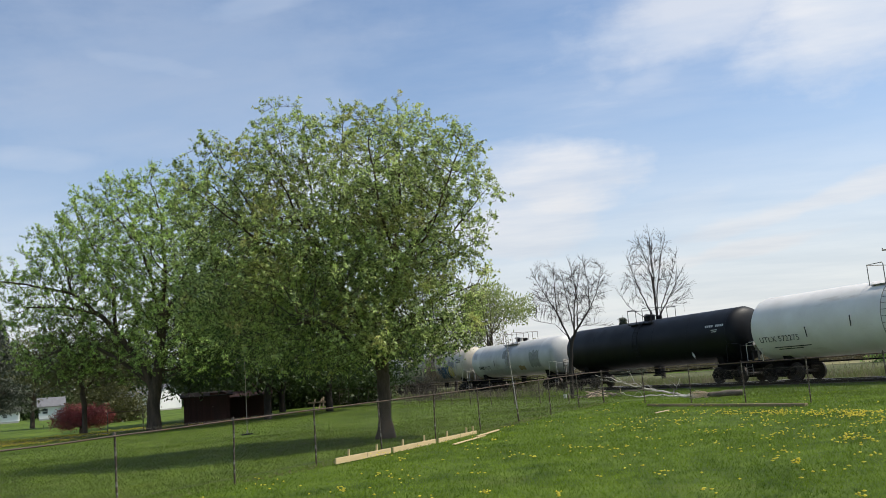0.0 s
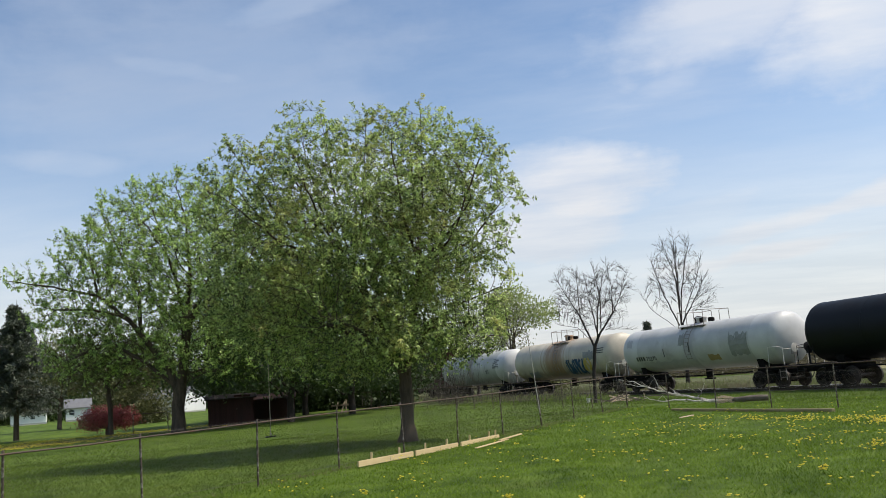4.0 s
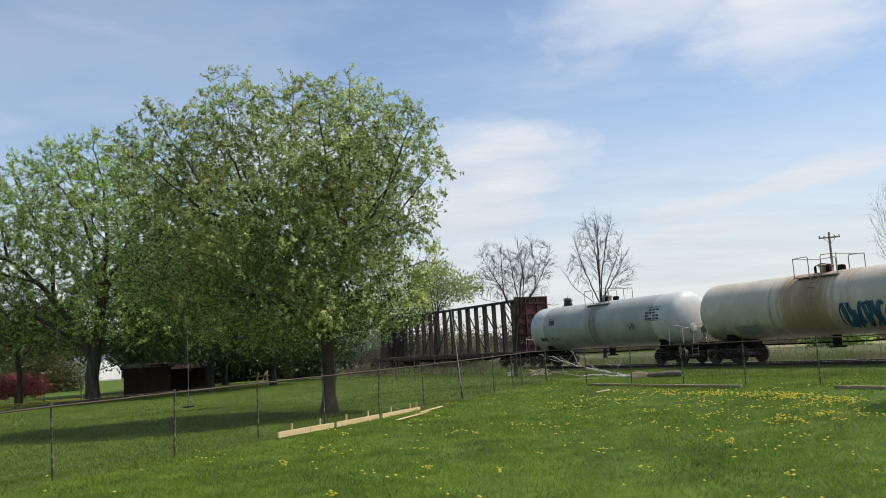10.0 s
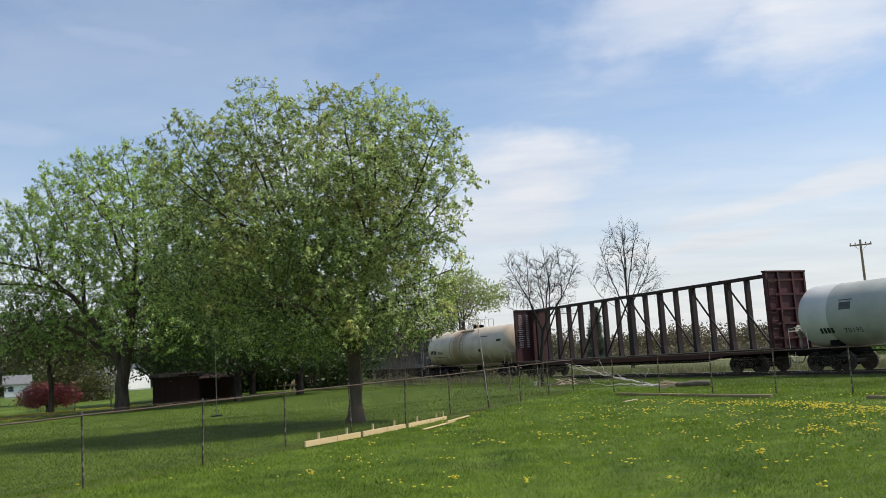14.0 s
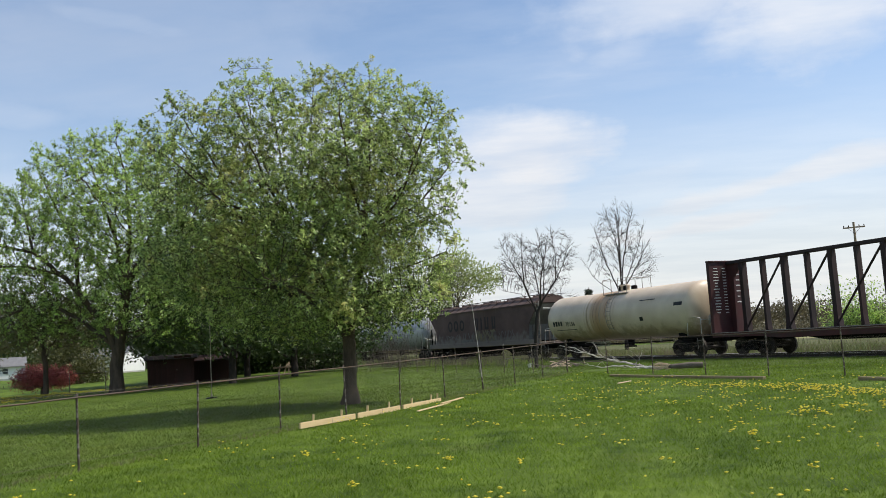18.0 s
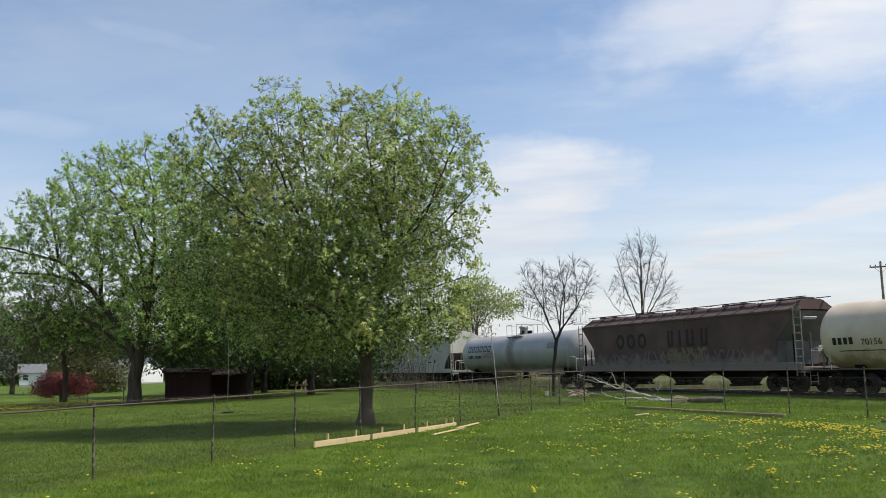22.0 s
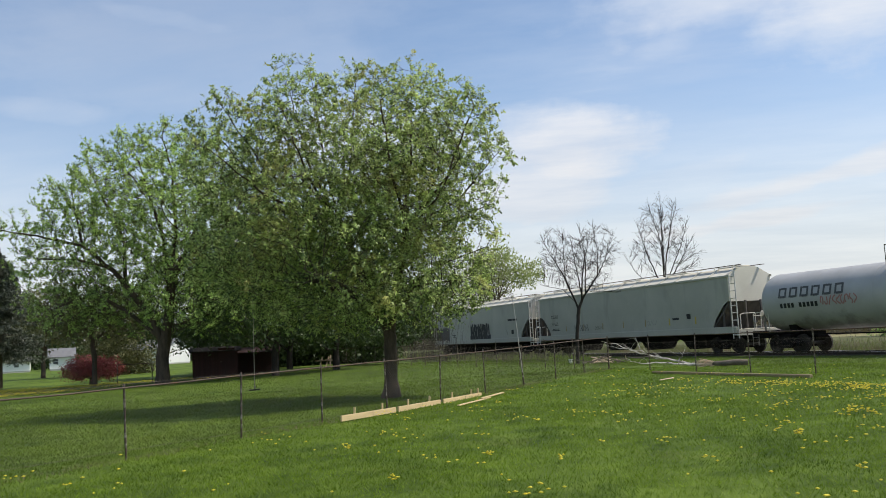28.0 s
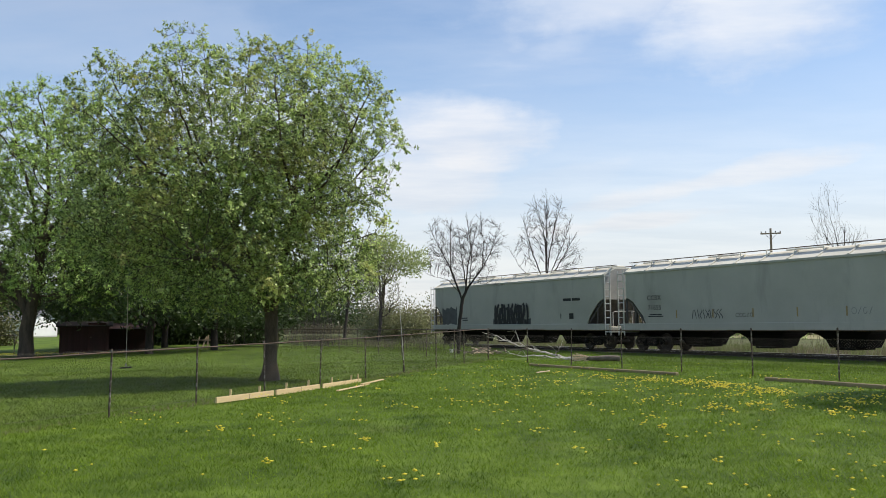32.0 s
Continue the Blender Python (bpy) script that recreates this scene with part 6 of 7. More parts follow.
def tank_car(label, front, back, paint, R=1.5, zc=2.62, plat=0.5, details=None, belt=None, heads=None, end_rails=True, dome=0.24, grip=None):
    """front and back: where the tank's ends stand along the train at the start."""
    plain_grip = grip or GRIP
    white_grip = grip or WHITE_GRIP
    L = front - back
    car = thing("tank_car", label, "tank car", group="train cars")
    CARS.append((car, (front + back) / 2))
    h = L / 2
    hd = 0.62
    prof = [(-h, 0.02)]
    for k in range(1, 9):
        a = math.pi / 2 * k / 8
        prof.append((-h + hd * (1 - math.cos(a)), R * math.sin(a)))
    prof += [(x, R) for x in np.linspace(-h + hd + 0.4, h - hd - 0.4, 7)]
    for k in range(8, 0, -1):
        a = math.pi / 2 * k / 8
        prof.append((h - hd * (1 - math.cos(a)), R * math.sin(a)))
    prof.append((h, 0.02))
    part("tank", Geo().lathe(prof, 48, (0, 0, zc)), paint, car, smooth=True)
    if heads:
        for s in (-1, 1):
            cap = [(s * (h + 0.004), 0.02)]
            for k in range(1, 9):
                a = math.pi / 2 * k / 8
                cap.append((s * (h + 0.004 - hd * (1 - math.cos(a))), (R + 0.008) * math.sin(a)))
            cap += [(s * (h - hd - 1.2), R + 0.008), (s * (h - hd - 1.45), R + 0.002)]
            part("head_jacket", Geo().lathe(cap, 48, (0, 0, zc)), heads, car, "paler jacketed tank end", smooth=True)
    seams = Geo()
    for x in np.linspace(-h + hd, h - hd, 6):
        seams.lathe([(x - 0.02, R + 0.001), (x - 0.012, R + 0.007), (x + 0.012, R + 0.007), (x + 0.02, R + 0.001)], 48, (0, 0, zc))
    part("weld_seam", seams, paint, car, smooth=True)

    def y_of(z):
        d = max(min((z - zc) / R, 0.98), -0.98)
        return -R * math.sqrt(1 - d * d) - 0.012, math.degrees(math.asin(d)) * -1

    # saddles, end sills, platforms
    for s in (-1, 1):
        x = s * (h - 1.9)
        sad = Geo().prism([(-0.8, 1.0), (0.8, 1.0), (0.95, zc - 1.05), (-0.95, zc - 1.05)], x - 0.25, x + 0.25, "x")
        part("saddle", sad, UNDER, car)
        sill = Geo().box((s * (h - 1.2), 0, 0.95), (3.4, 0.6, 0.34), bevel=0.02)
        part("stub_sill", sill, UNDER, car)
        end = Geo().box((s * (h + 0.28), 0, 1.06), (0.22, 2.9, 0.22), bevel=0.02)
        for y in (-1.05, 1.05):
            end.box((s * (h - 0.5), y, 1.02), (1.5, 0.5, 0.06))
        part("end_platform", end, UNDER, car)
        if end_rails:
            for y in (-1.38, 1.38):
                part("end_handrail", Geo().tube([(s * (h + 0.3), y, 1.1), (s * (h + 0.3), y, 2.1), (s * (h - 0.1), y, 2.16), (s * (h - 0.75), y, 2.16), (s * (h - 0.8), y, 1.1)], 0.02, 6), white_grip, car)
            part("end_handrail", Geo().tube([(s * (h + 0.3), -1.36, 2.0), (s * (h + 0.32), 0, 2.0), (s * (h + 0.3), 1.36, 2.0)], 0.02, 6), white_grip, car)
            part("brake_wheel", Geo().lathe([(0, 0.04), (s * 0.03, 0.24), (s * 0.06, 0.24), (s * 0.08, 0.04)], 16, (s * (h + 0.32), -0.6, 2.05), "x"), white_grip, car)
            part("brake_stand", Geo().tube([(s * (h + 0.3), -0.6, 1.1), (s * (h + 0.3), -0.6, 2.1)], 0.05, 6).box((s * (h + 0.28), -0.6, 1.85), (0.16, 0.25, 0.3)), plain_grip, car)
        part("brake_gear", Geo().box((s * (h - 1.3), -0.75, 0.8), (0.8, 0.35, 0.3), bevel=0.04).tube([(s * (h - 0.9), -0.75, 0.8), (s * (h - 2.6), -0.5, 0.7)], 0.03, 6), UNDER, car)
        ladder(car, [(s * (h + 0.2) - 0.22, -1.42, 0.4), (s * (h + 0.2) - 0.22, -1.42, 1.0)], (1, 0, 0), 0.44, 2, plain_grip, "sill_step")
        truck(car, s * (h - 1.45))
        coupler(car, s * (h + 0.3), s)
    # middle outfit: belly valve, platform with rails, manway, ladder
    part("bottom_valve", Geo().lathe([(0.62, 0.12), (0.75, 0.2), (zc - R + 0.05, 0.22)], 12, axis="z").box((0, 0, 0.66), (0.9, 0.12, 0.1)), UNDER, car)
    part("drip_pipe", Geo().tube([(-h + 2.8, -0.75, 0.92), (-2, -0.85, 0.88), (2, -0.85, 0.88), (h - 2.8, -0.75, 0.92)], 0.035, 6), UNDER, car)
    zt = zc + R
    p = Geo()
    for s in (-1, 1):
        p.box((0, s * 0.78, zt - 0.22), (2.3, 0.42, 0.05))
        for x in (-1.0, 1.0):
            p.box((x, s * 0.7, zt - 0.32), (0.06, 0.5, 0.18))
    part("platform", p, plain_grip if plat else UNDER, car)
    if dome:
        part("manway", Geo().lathe([(zt - 0.1, 0.30), (zt + dome, 0.30), (zt + dome + 0.02, 0.36), (zt + dome + 0.07, 0.36), (zt + dome + 0.12, 0.25), (zt + dome + 0.14, 0.05)], 20, (-0.15, 0, 0), "z"), paint, car, smooth=True)
        part("valve_box", Geo().lathe([(zt - 0.1, 0.2), (zt + 0.22, 0.2), (zt + 0.26, 0.12)], 14, (0.55, 0.15, 0), "z"), UNDER, car, smooth=True)
        part("hatch_lever", Geo().tube([(-0.6, -0.2, zt + dome + 0.05), (-0.2, -0.25, zt + dome + 0.16), (0.25, -0.2, zt + dome + 0.05)], 0.025, 5).box((0.2, -0.3, zt + 0.12), (0.2, 0.2, 0.3), bevel=0.03), UNDER, car)
        part("vent_pipe", Geo().lathe([(zt - 0.1, 0.06), (zt + 0.3, 0.06), (zt + 0.32, 0.03)], 8, (-0.85, 0.1, 0), "z"), UNDER, car, smooth=True)
    for s in (-1, 1):
        y = s * 0.98
        for xa, xb in ((-1.2, -0.35), (1.2, 0.35)):
            d = 0.05 if xb > xa else -0.05
            part("platform_rail", Geo().tube([(xa, y, zt - 0.25), (xa, y, zt + 0.72), (xb - d, y, zt + 0.74), (xb, y, zt + 0.66), (xb, y, zt - 0.25)], 0.022, 6), plain_grip, car)
    for x in (-1.2, 1.2):
        part("cross_rail", Geo().tube([(x, -0.98, zt + 0.7), (x, 0.98, zt + 0.7)], 0.02, 6), plain_grip, car)
    for s in (-1, 1):
        arc = Geo()
        for x in (-0.23, 0.23):
            arc.tube([(x, s * (R + 0.09) * math.cos(a), zc + (R + 0.09) * math.sin(a)) for a in np.linspace(-0.55, 1.05, 12)], 0.018, 5)
        for a in np.linspace(-0.5, 1.0, 10):
            arc.tube([(-0.23, s * (R + 0.09) * math.cos(a), zc + (R + 0.09) * math.sin(a)), (0.23, s * (R + 0.09) * math.cos(a), zc + (R + 0.09) * math.sin(a))], 0.014, 5)
        part("side_ladder", arc, plain_grip, car)
    if belt:
        for x, w, mat in belt:
            part("stain_band", Geo().lathe([(x - w / 2, R + 0.002), (x - w / 2 + 0.02, R + 0.006), (x + w / 2 - 0.02, R + 0.006), (x + w / 2, R + 0.002)], 48, (0, 0, zc)), mat, car, smooth=True)
    if details:
        details(car, y_of, h)
    return car


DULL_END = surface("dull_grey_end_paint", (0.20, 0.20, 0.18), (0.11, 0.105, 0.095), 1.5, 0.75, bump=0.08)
# end paint toned down to hold the shadow of the car ahead
SHADED_END = surface("shaded_grey_end_paint", (0.36, 0.35, 0.315), (0.22, 0.21, 0.19), 1.2, 0.7, bump=0.06)
# grimy steel whose dark tone also carries the shade of the end recesses
SHADED_GRIME_END = surface("shaded_grimy_end_steel", (0.13, 0.115, 0.10), (0.05, 0.045, 0.042), 2.5, 0.8, bump=0.1)


def hopper_car(label, front, back, side, roof, top=4.66, eave=4.1, bays=4, rib=False, marks_fn=None, ladder_mat=None, end_mat=None):
    """Covered hopper: smooth sides, sloped ends with open triangular corners, outlet hoppers, trough roof with running board."""
    L = front - back
    h = L / 2
    car = thing("hopper_car", label, "hopper car", group="train cars")
    CARS.append((car, (front + back) / 2))
    z0 = 1.12
    lm = ladder_mat or WHITE_GRIP
    Y = 1.52
    # side sheets: full height between the end slopes
    for s in (-1, 1):
        if rib:
            out = [(-h + 1.6, z0 + 0.3), (h - 1.6, z0 + 0.3), (h - 1.5, z0 + 1.45), (h - 0.25, eave - 0.1), (h - 0.25, eave), (-h + 0.25, eave), (-h + 0.25, eave - 0.1), (-h + 1.5, z0 + 1.45)]
        else:
            out = [(-h + 1.95, z0 + 0.35), (h - 1.95, z0 + 0.35), (h - 1.75, z0 + 0.75), (h - 1.0, z0 + 1.55), (h - 0.7, z0 + 1.72), (h - 0.5, z0 + 1.78), (h - 0.5, eave), (-h + 0.5, eave), (-h + 0.5, z0 + 1.78), (-h + 0.7, z0 + 1.72), (-h + 1.0, z0 + 1.55), (-h + 1.75, z0 + 0.75)]
        part("side_sheet", Geo().prism(out, s * Y, s * (Y - 0.05)), side, car)
        part("side_sill", Geo().box((0, s * (Y + 0.005), z0 + 0.17), (2 * h - 0.1, 0.1, 0.38), bevel=0.015), side, car)
        part("top_chord", Geo().box((0, s * (Y - 0.01), eave + 0.03), (2 * h - 0.7, 0.12, 0.12), bevel=0.01), roof if rib else side, car)
        for e in (-1, 1):
            part("corner_post", Geo().box((e * (h - 0.48), s * (Y - 0.05), z0 + 0.9), (0.08, 0.08, 1.7)), UNDER if rib else SHADED_GRIME_END, car)
            part("corner_post", Geo().box((e * (h - 1.1), s * (Y - 0.08), z0 + 0.75), (0.07, 0.06, 1.3)), SHADED_GRIME_END, car)
        if rib:
            for x in np.linspace(-h + 3.2, h - 3.2, 5):
                part("weld_seam", Geo().box((x, s * (Y + 0.004), (z0 + eave) / 2 + 0.15), (0.03, 0.003, eave - z0 - 0.35)), side, car)
    # slope sheets at the ends
    for e in (-1, 1):
        if rib:
            slope = [(e * (h - 0.2), eave), (e * (h - 0.28), eave), (e * (h - 1.62), z0 + 1.45), (e * (h - 1.72), z0 + 0.3), (e * (h - 1.62), z0 + 0.25), (e * (h - 1.52), z0 + 1.42)]
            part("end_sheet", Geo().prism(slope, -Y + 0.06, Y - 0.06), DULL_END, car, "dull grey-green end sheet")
            patch_z = eave - 0.35
            part("stencil", Geo().box((e * (h - 0.28), -0.5, patch_z), (0.03, 0.9, 0.16), pose(0, 0, 0, 0, e * 38, 0).to_3x3()), WHITE_INK, car)
        else:
            part("end_panel", Geo().prism([(-Y, z0 + 1.75), (Y, z0 + 1.75), (Y, eave + 0.06), (0.6, top - 0.14), (-0.6, top - 0.14), (-Y, eave + 0.06)], e * (h - 0.5), e * (h - 0.44), "x"), end_mat or roof, car, "pale upright end panel")
            slope = [(e * (h - 0.44), z0 + 1.80), (e * (h - 0.53), z0 + 1.85), (e * (h - 2.05), z0 + 0.3), (e * (h - 1.95), z0 + 0.25)]
            part("end_sheet", Geo().prism(slope, -Y + 0.06, Y - 0.06), SHADED_GRIME_END, car, "grimy sloped end sheet, darkened for its own shade")
            part("deck_plate", Geo().box((e * (h - 0.2), 0, z0 + 0.19), (0.55, 2.9, 0.05), bevel=0.01), roof, car)
            for s in (-1, 1):
                part("deck_rail", Geo().tube([(e * (h + 0.02), s * 1.3, z0 + 0.2), (e * (h + 0.02), s * 1.3, z0 + 1.0), (e * (h - 0.02), s * 1.0, z0 + 1.06), (e * (h - 0.02), s * 0.2, z0 + 1.06), (e * (h - 0.02), s * 0.2, z0 + 0.2)], 0.026, 6), WHITE_GRIP, car)
        part("end_sill", Geo().box((e * (h - 0.05), 0, z0), (0.25, 2.95, 0.3), bevel=0.02), side, car)
        part("end_deck", Geo().box((e * (h - 0.8), 0, z0 + 0.02), (1.3, 2.8, 0.06)), UNDER, car)
        ladder(car, [(e * (h - 0.1) - 0.22, -Y - 0.05, z0 - 0.3), (e * (h - 0.1) - 0.22, -Y - 0.05, eave + 0.2)], (1, 0, 0), 0.44, 9, lm, r=0.031)
        for y in (-0.55, 0.55):
            part("end_post", Geo().box((e * (h - 0.3), y, z0 + 0.95), (0.08, 0.1, 1.7)), SHADED_GRIME_END, car)
        part("hand_brake", Geo().lathe([(0, 0.05), (0.03, 0.27), (0.06, 0.27), (0.08, 0.05)], 16, (e * (h + 0.04), 0.7, 2.6), "x"), UNDER, car)
        truck(car, e * (h - 1.75))
        coupler(car, e * (h + 0.05), e)
        part("center_sill", Geo().box((e * (h - 1.8), 0, 0.92), (3.4, 0.6, 0.34)), UNDER, car)
    # roof: shallow slopes to the hatch trough, outside running board on brackets
    rf = [(-Y - 0.02, eave + 0.09), (-0.72, top - 0.1), (-0.5, top - 0.04), (0.5, top - 0.04), (0.72, top - 0.1), (Y + 0.02, eave + 0.09)]
    part("roof", Geo().prism(rf, -h + 0.45, h - 0.45, "x"), roof, car)
    n = 14
    for k in range(n + 1):
        x = -h + 0.5 + (2 * h - 1.0) * k / n
        part("carline", Geo().prism([(-Y - 0.03, eave + 0.09), (-0.74, top - 0.10), (-0.74, top - 0.05), (-Y - 0.03, eave + 0.13)], x - 0.05, x + 0.05, "x"), roof, car)
        part("bracket", Geo().tube([(x, -1.02, eave + 0.3), (x, -1.04, top + 0.02), (x, -0.62, top + 0.04)], 0.022, 5), roof, car)
    for s in (-1, 1):
        part("running_board", Geo().box((0, s * 0.84, top + 0.05), (2 * h - 0.3, 0.18, 0.03)), ROOF_RUST if not rib else UNDER, car)
    for x in np.linspace(-h + 1.6, h - 1.6, 5):
        part("hatch", Geo().box((x, 0, top + 0.02), (2.0, 0.62, 0.09), bevel=0.03), roof, car)
    # outlet hoppers
    bay = (2 * h - 5.2) / bays
    for k in range(bays):
        x = -h + (2.1 if rib else 2.6) + bay * (k + 0.5)
        g = Geo()
        # funnel walls that fall steeply, then curve out to the sheets above, so that arches stay open between the bays
        lower = [(0.34 * bay, 1.2, z0 + 0.02), (0.22 * bay, 0.9, z0 - 0.25), (0.13 * bay, 0.65, z0 - 0.5), (0.11 * bay, 0.5, 0.36)] if rib else [(0.38 * bay, 1.2, z0 - 0.04), (0.29 * bay, 0.9, z0 - 0.17), (0.235 * bay, 0.65, z0 - 0.4), (0.21 * bay, 0.5, 0.36)]
        rings = [(0.5 * bay - 0.01, Y - 0.08, z0 + 0.4), (0.475 * bay, Y - 0.1, z0 + 0.1), *lower]
        for w, d, z in rings:
            g.v += [(x - w, -d, z), (x + w, -d, z), (x + w, d, z), (x - w, d, z)]
        for i in range(len(rings) - 1):
            g.f += [(4 * i + j, 4 * i + (j + 1) % 4, 4 * i + 4 + (j + 1) % 4, 4 * i + 4 + j) for j in range(4)]
        g.f += [(3, 2, 1, 0), tuple(range(len(g.v) - 4, len(g.v)))]
        hp = part("outlet_hopper", g, UNDER, car)
        part("gate", Geo().box((x, 0, 0.31), (0.9, 1.5, 0.1), bevel=0.01).tube([(x - 0.2, -0.9, 0.33), (x - 0.2, 0.9, 0.33)], 0.04, 8), UNDER, hp)

    def y_of(z):
        return -Y - 0.008, 0.0

    if marks_fn:
        marks_fn(car, y_of, h)
    return car


def center_beam_car(label, front, back):
    """Centre-beam flat car: tall bulkheads, a truss of posts and struts along the middle, deck with side sills."""
    L = front - back
    h = L / 2
    car = thing("centerbeam_flatcar", label, "flat car", group="train cars")
    CARS.append((car, (front + back) / 2))
    zd, zt = 1.2, 5.05
    part("deck", Geo().box((0, 0, zd - 0.08), (2 * h - 0.1, 2.7, 0.12)), UNDER, car)
    for s in (-1, 1):
        part("side_sill", Geo().prism([(-h, zd), (h, zd), (h, zd - 0.22), (h - 3.2, zd - 0.24), (h - 4.6, zd - 0.36), (-h + 4.6, zd - 0.36), (-h + 3.2, zd - 0.24), (-h, zd - 0.22)], s * 1.42, s * 1.34), RED_BEAM, car)
        part("sill_flange", Geo().box((0, s * 1.42, zd + 0.01), (2 * h, 0.12, 0.03)), GRIP, car, "worn pale sill edge")
    for e in (-1, 1):
        x = e * (h - 0.12)
        bh = part("bulkhead", Geo().box((x, 0, (zd + zt) / 2), (0.09, 2.8, zt - zd), bevel=0.01), RED_BEAM, car)
        for y in (-1.33, -0.5, 0.5, 1.33):
            part("stiffener", Geo().box((x + e * 0.1, y, (zd + zt) / 2), (0.12, 0.12, zt - zd - 0.02)), RED_BEAM, bh)
        for z in np.linspace(zd + 0.5, zt - 0.4, 5):
            part("cross_rib", Geo().box((x + e * 0.09, 0, z), (0.10, 2.6, 0.1)), RED_BEAM, bh)
        part("cap", Geo().box((x + e * 0.04, 0, zt + 0.04), (0.28, 2.84, 0.08), bevel=0.01), RED_BEAM, bh)
        # gusset wing that joins the bulkhead to the truss
        part("wing", Geo().prism([(x, zd), (x, zt), (x - e * 1.1, zt), (x - e * 0.45, zt - 0.9), (x - e * 0.35, zd)], -0.06, 0.06), RED_BEAM, car)
        ladder(car, [(e * (h + 0.06), -1.3, zd), (e * (h + 0.06), -1.3, zt - 0.3)], (0, 1, 0), 0.45, 9, RED_BEAM, "end_ladder")
        truck(car, e * (h - 2.3))
        coupler(car, e * (h + 0.05), e)
        part("center_sill", Geo().box((e * (h - 2.4), 0, 0.95), (4.6, 0.6, 0.32)), UNDER, car)
    part("fish_belly", Geo().prism([(-h + 4.4, 0.95), (-h + 6.5, 0.62), (h - 6.5, 0.62), (h - 4.4, 0.95)], -0.3, 0.3), UNDER, car)
    part("top_chord", Geo().box((0, 0, zt - 0.06), (2 * h - 0.2, 0.34, 0.18), bevel=0.02), SHADED_BEAM, car)
    n = 16
    xs = [-h + 1.2 + (2 * h - 2.4) * k / n for k in range(n + 1)]
    for k, x in enumerate(xs):
        heavy = k % 2 == 0
        w = 0.24 if heavy else 0.14
        poly = [(x - w * 0.75, zd), (x + w * 0.75, zd), (x + w / 2, zd + 0.5), (x + w / 2, zt - 0.15), (x - w / 2, zt - 0.15), (x - w / 2, zd + 0.5)]
        part("truss_post", Geo().prism(poly, -0.16, 0.16), SHADED_BEAM, car)
    for k in range(0, n, 2):
        a, b = xs[k], xs[k + 2]
        left = k < n / 2
        p, q = ((a, zd + 0.1), (b, zt - 0.2)) if left else ((b, zd + 0.1), (a, zt - 0.2))
        for y in (-0.12,):
            part("strut", Geo().tube([(p[0], y, p[1]), (q[0], y, q[1])], 0.055, 6), SHADED_BEAM, car)
    # pale strips and text bars on the trailing bulkhead's inner face
    xi = -(h - 0.12) + 0.05
    rng = random.Random(3)
    for k in range(16):
        z = zt - 0.35 - 0.16 * k
        w = rng.uniform(0.2, 0.5)
        for y in (-0.95, -0.35):
            part("marking", Geo().box((xi + 0.004, y, z), (0.006, w if y < -0.5 else 0.24, 0.045)), WHITE_INK, car)
    for k in range(7):
        part("marking", Geo().box((xi + 0.004, 0.6, zt - 0.4 - 0.3 * k), (0.006, rng.uniform(0.15, 0.35), 0.06)), WHITE_INK, car)
    return car


def marks_white(car, y_of, h):
    lettering(car, "UTLX 572275", -h + 1.0, 2.05, 0.42, y_of, INK)
    marks(car, [(-h + 2.9, 1.75, 2.4, 0.05), (-h + 2.7, 1.65, 1.6, 0.05), (-h + 4.1, 2.4, 0.06, 0.5), (-h + 6.8, 2.7, 0.06, 0.5)], y_of, INK)


def marks_black(car, y_of, h):
    marks(car, [(h - 2.2 + 0.17 * k, 3.25, 0.1, 0.13) for k in range(9) if k != 4] + [(h - 1.5, 3.02, 0.5, 0.035), (h - 1.5, 2.92, 0.4, 0.035)], y_of, WHITE_INK)
    o = part("placard", Geo().box((0, 0, 0), (0.3, 0.01, 0.3)), WHITE_INK, car)
    y, tilt = y_of(1.95)
    o.matrix_basis = pose(h - 3.6, y - 0.01, 1.7, tilt, 45, 0)


def marks_c(car, y_of, h):
    lettering(car, "70270", -h + 3.0, 2.0, 0.4, y_of, INK)
    marks(car, [(-h + 1.95 + 0.24 * k, 2.15, 0.15, 0.28) for k in range(4)] + [(-h + 4.9, 2.4, 0.06, 0.5), (0.2 + -h + 7.2, 2.6, 0.06, 0.6)], y_of, INK)
    patch(car, -h + 0.9, -h + 1.5, 2.9, 3.5, y_of, GRIME_STREAK, 2, "patch")
    patch(car, -0.9, -0.3, 2.7, 3.5, y_of, GRIME_PANEL, 3, "patch")
    patch(car, 1.6, 2.6, 1.7, 2.1, y_of, YELLOW_RUST, 4, "patch")
    patch(car, h - 3.7, h - 2.2, 1.8, 3.3, y_of, GRIME_PANEL, 14, "patch")
    patch(car, -h + 2.4, -0.5, 1.35, 2.0, y_of, GRIME_STREAK, 15, "patch", 14)


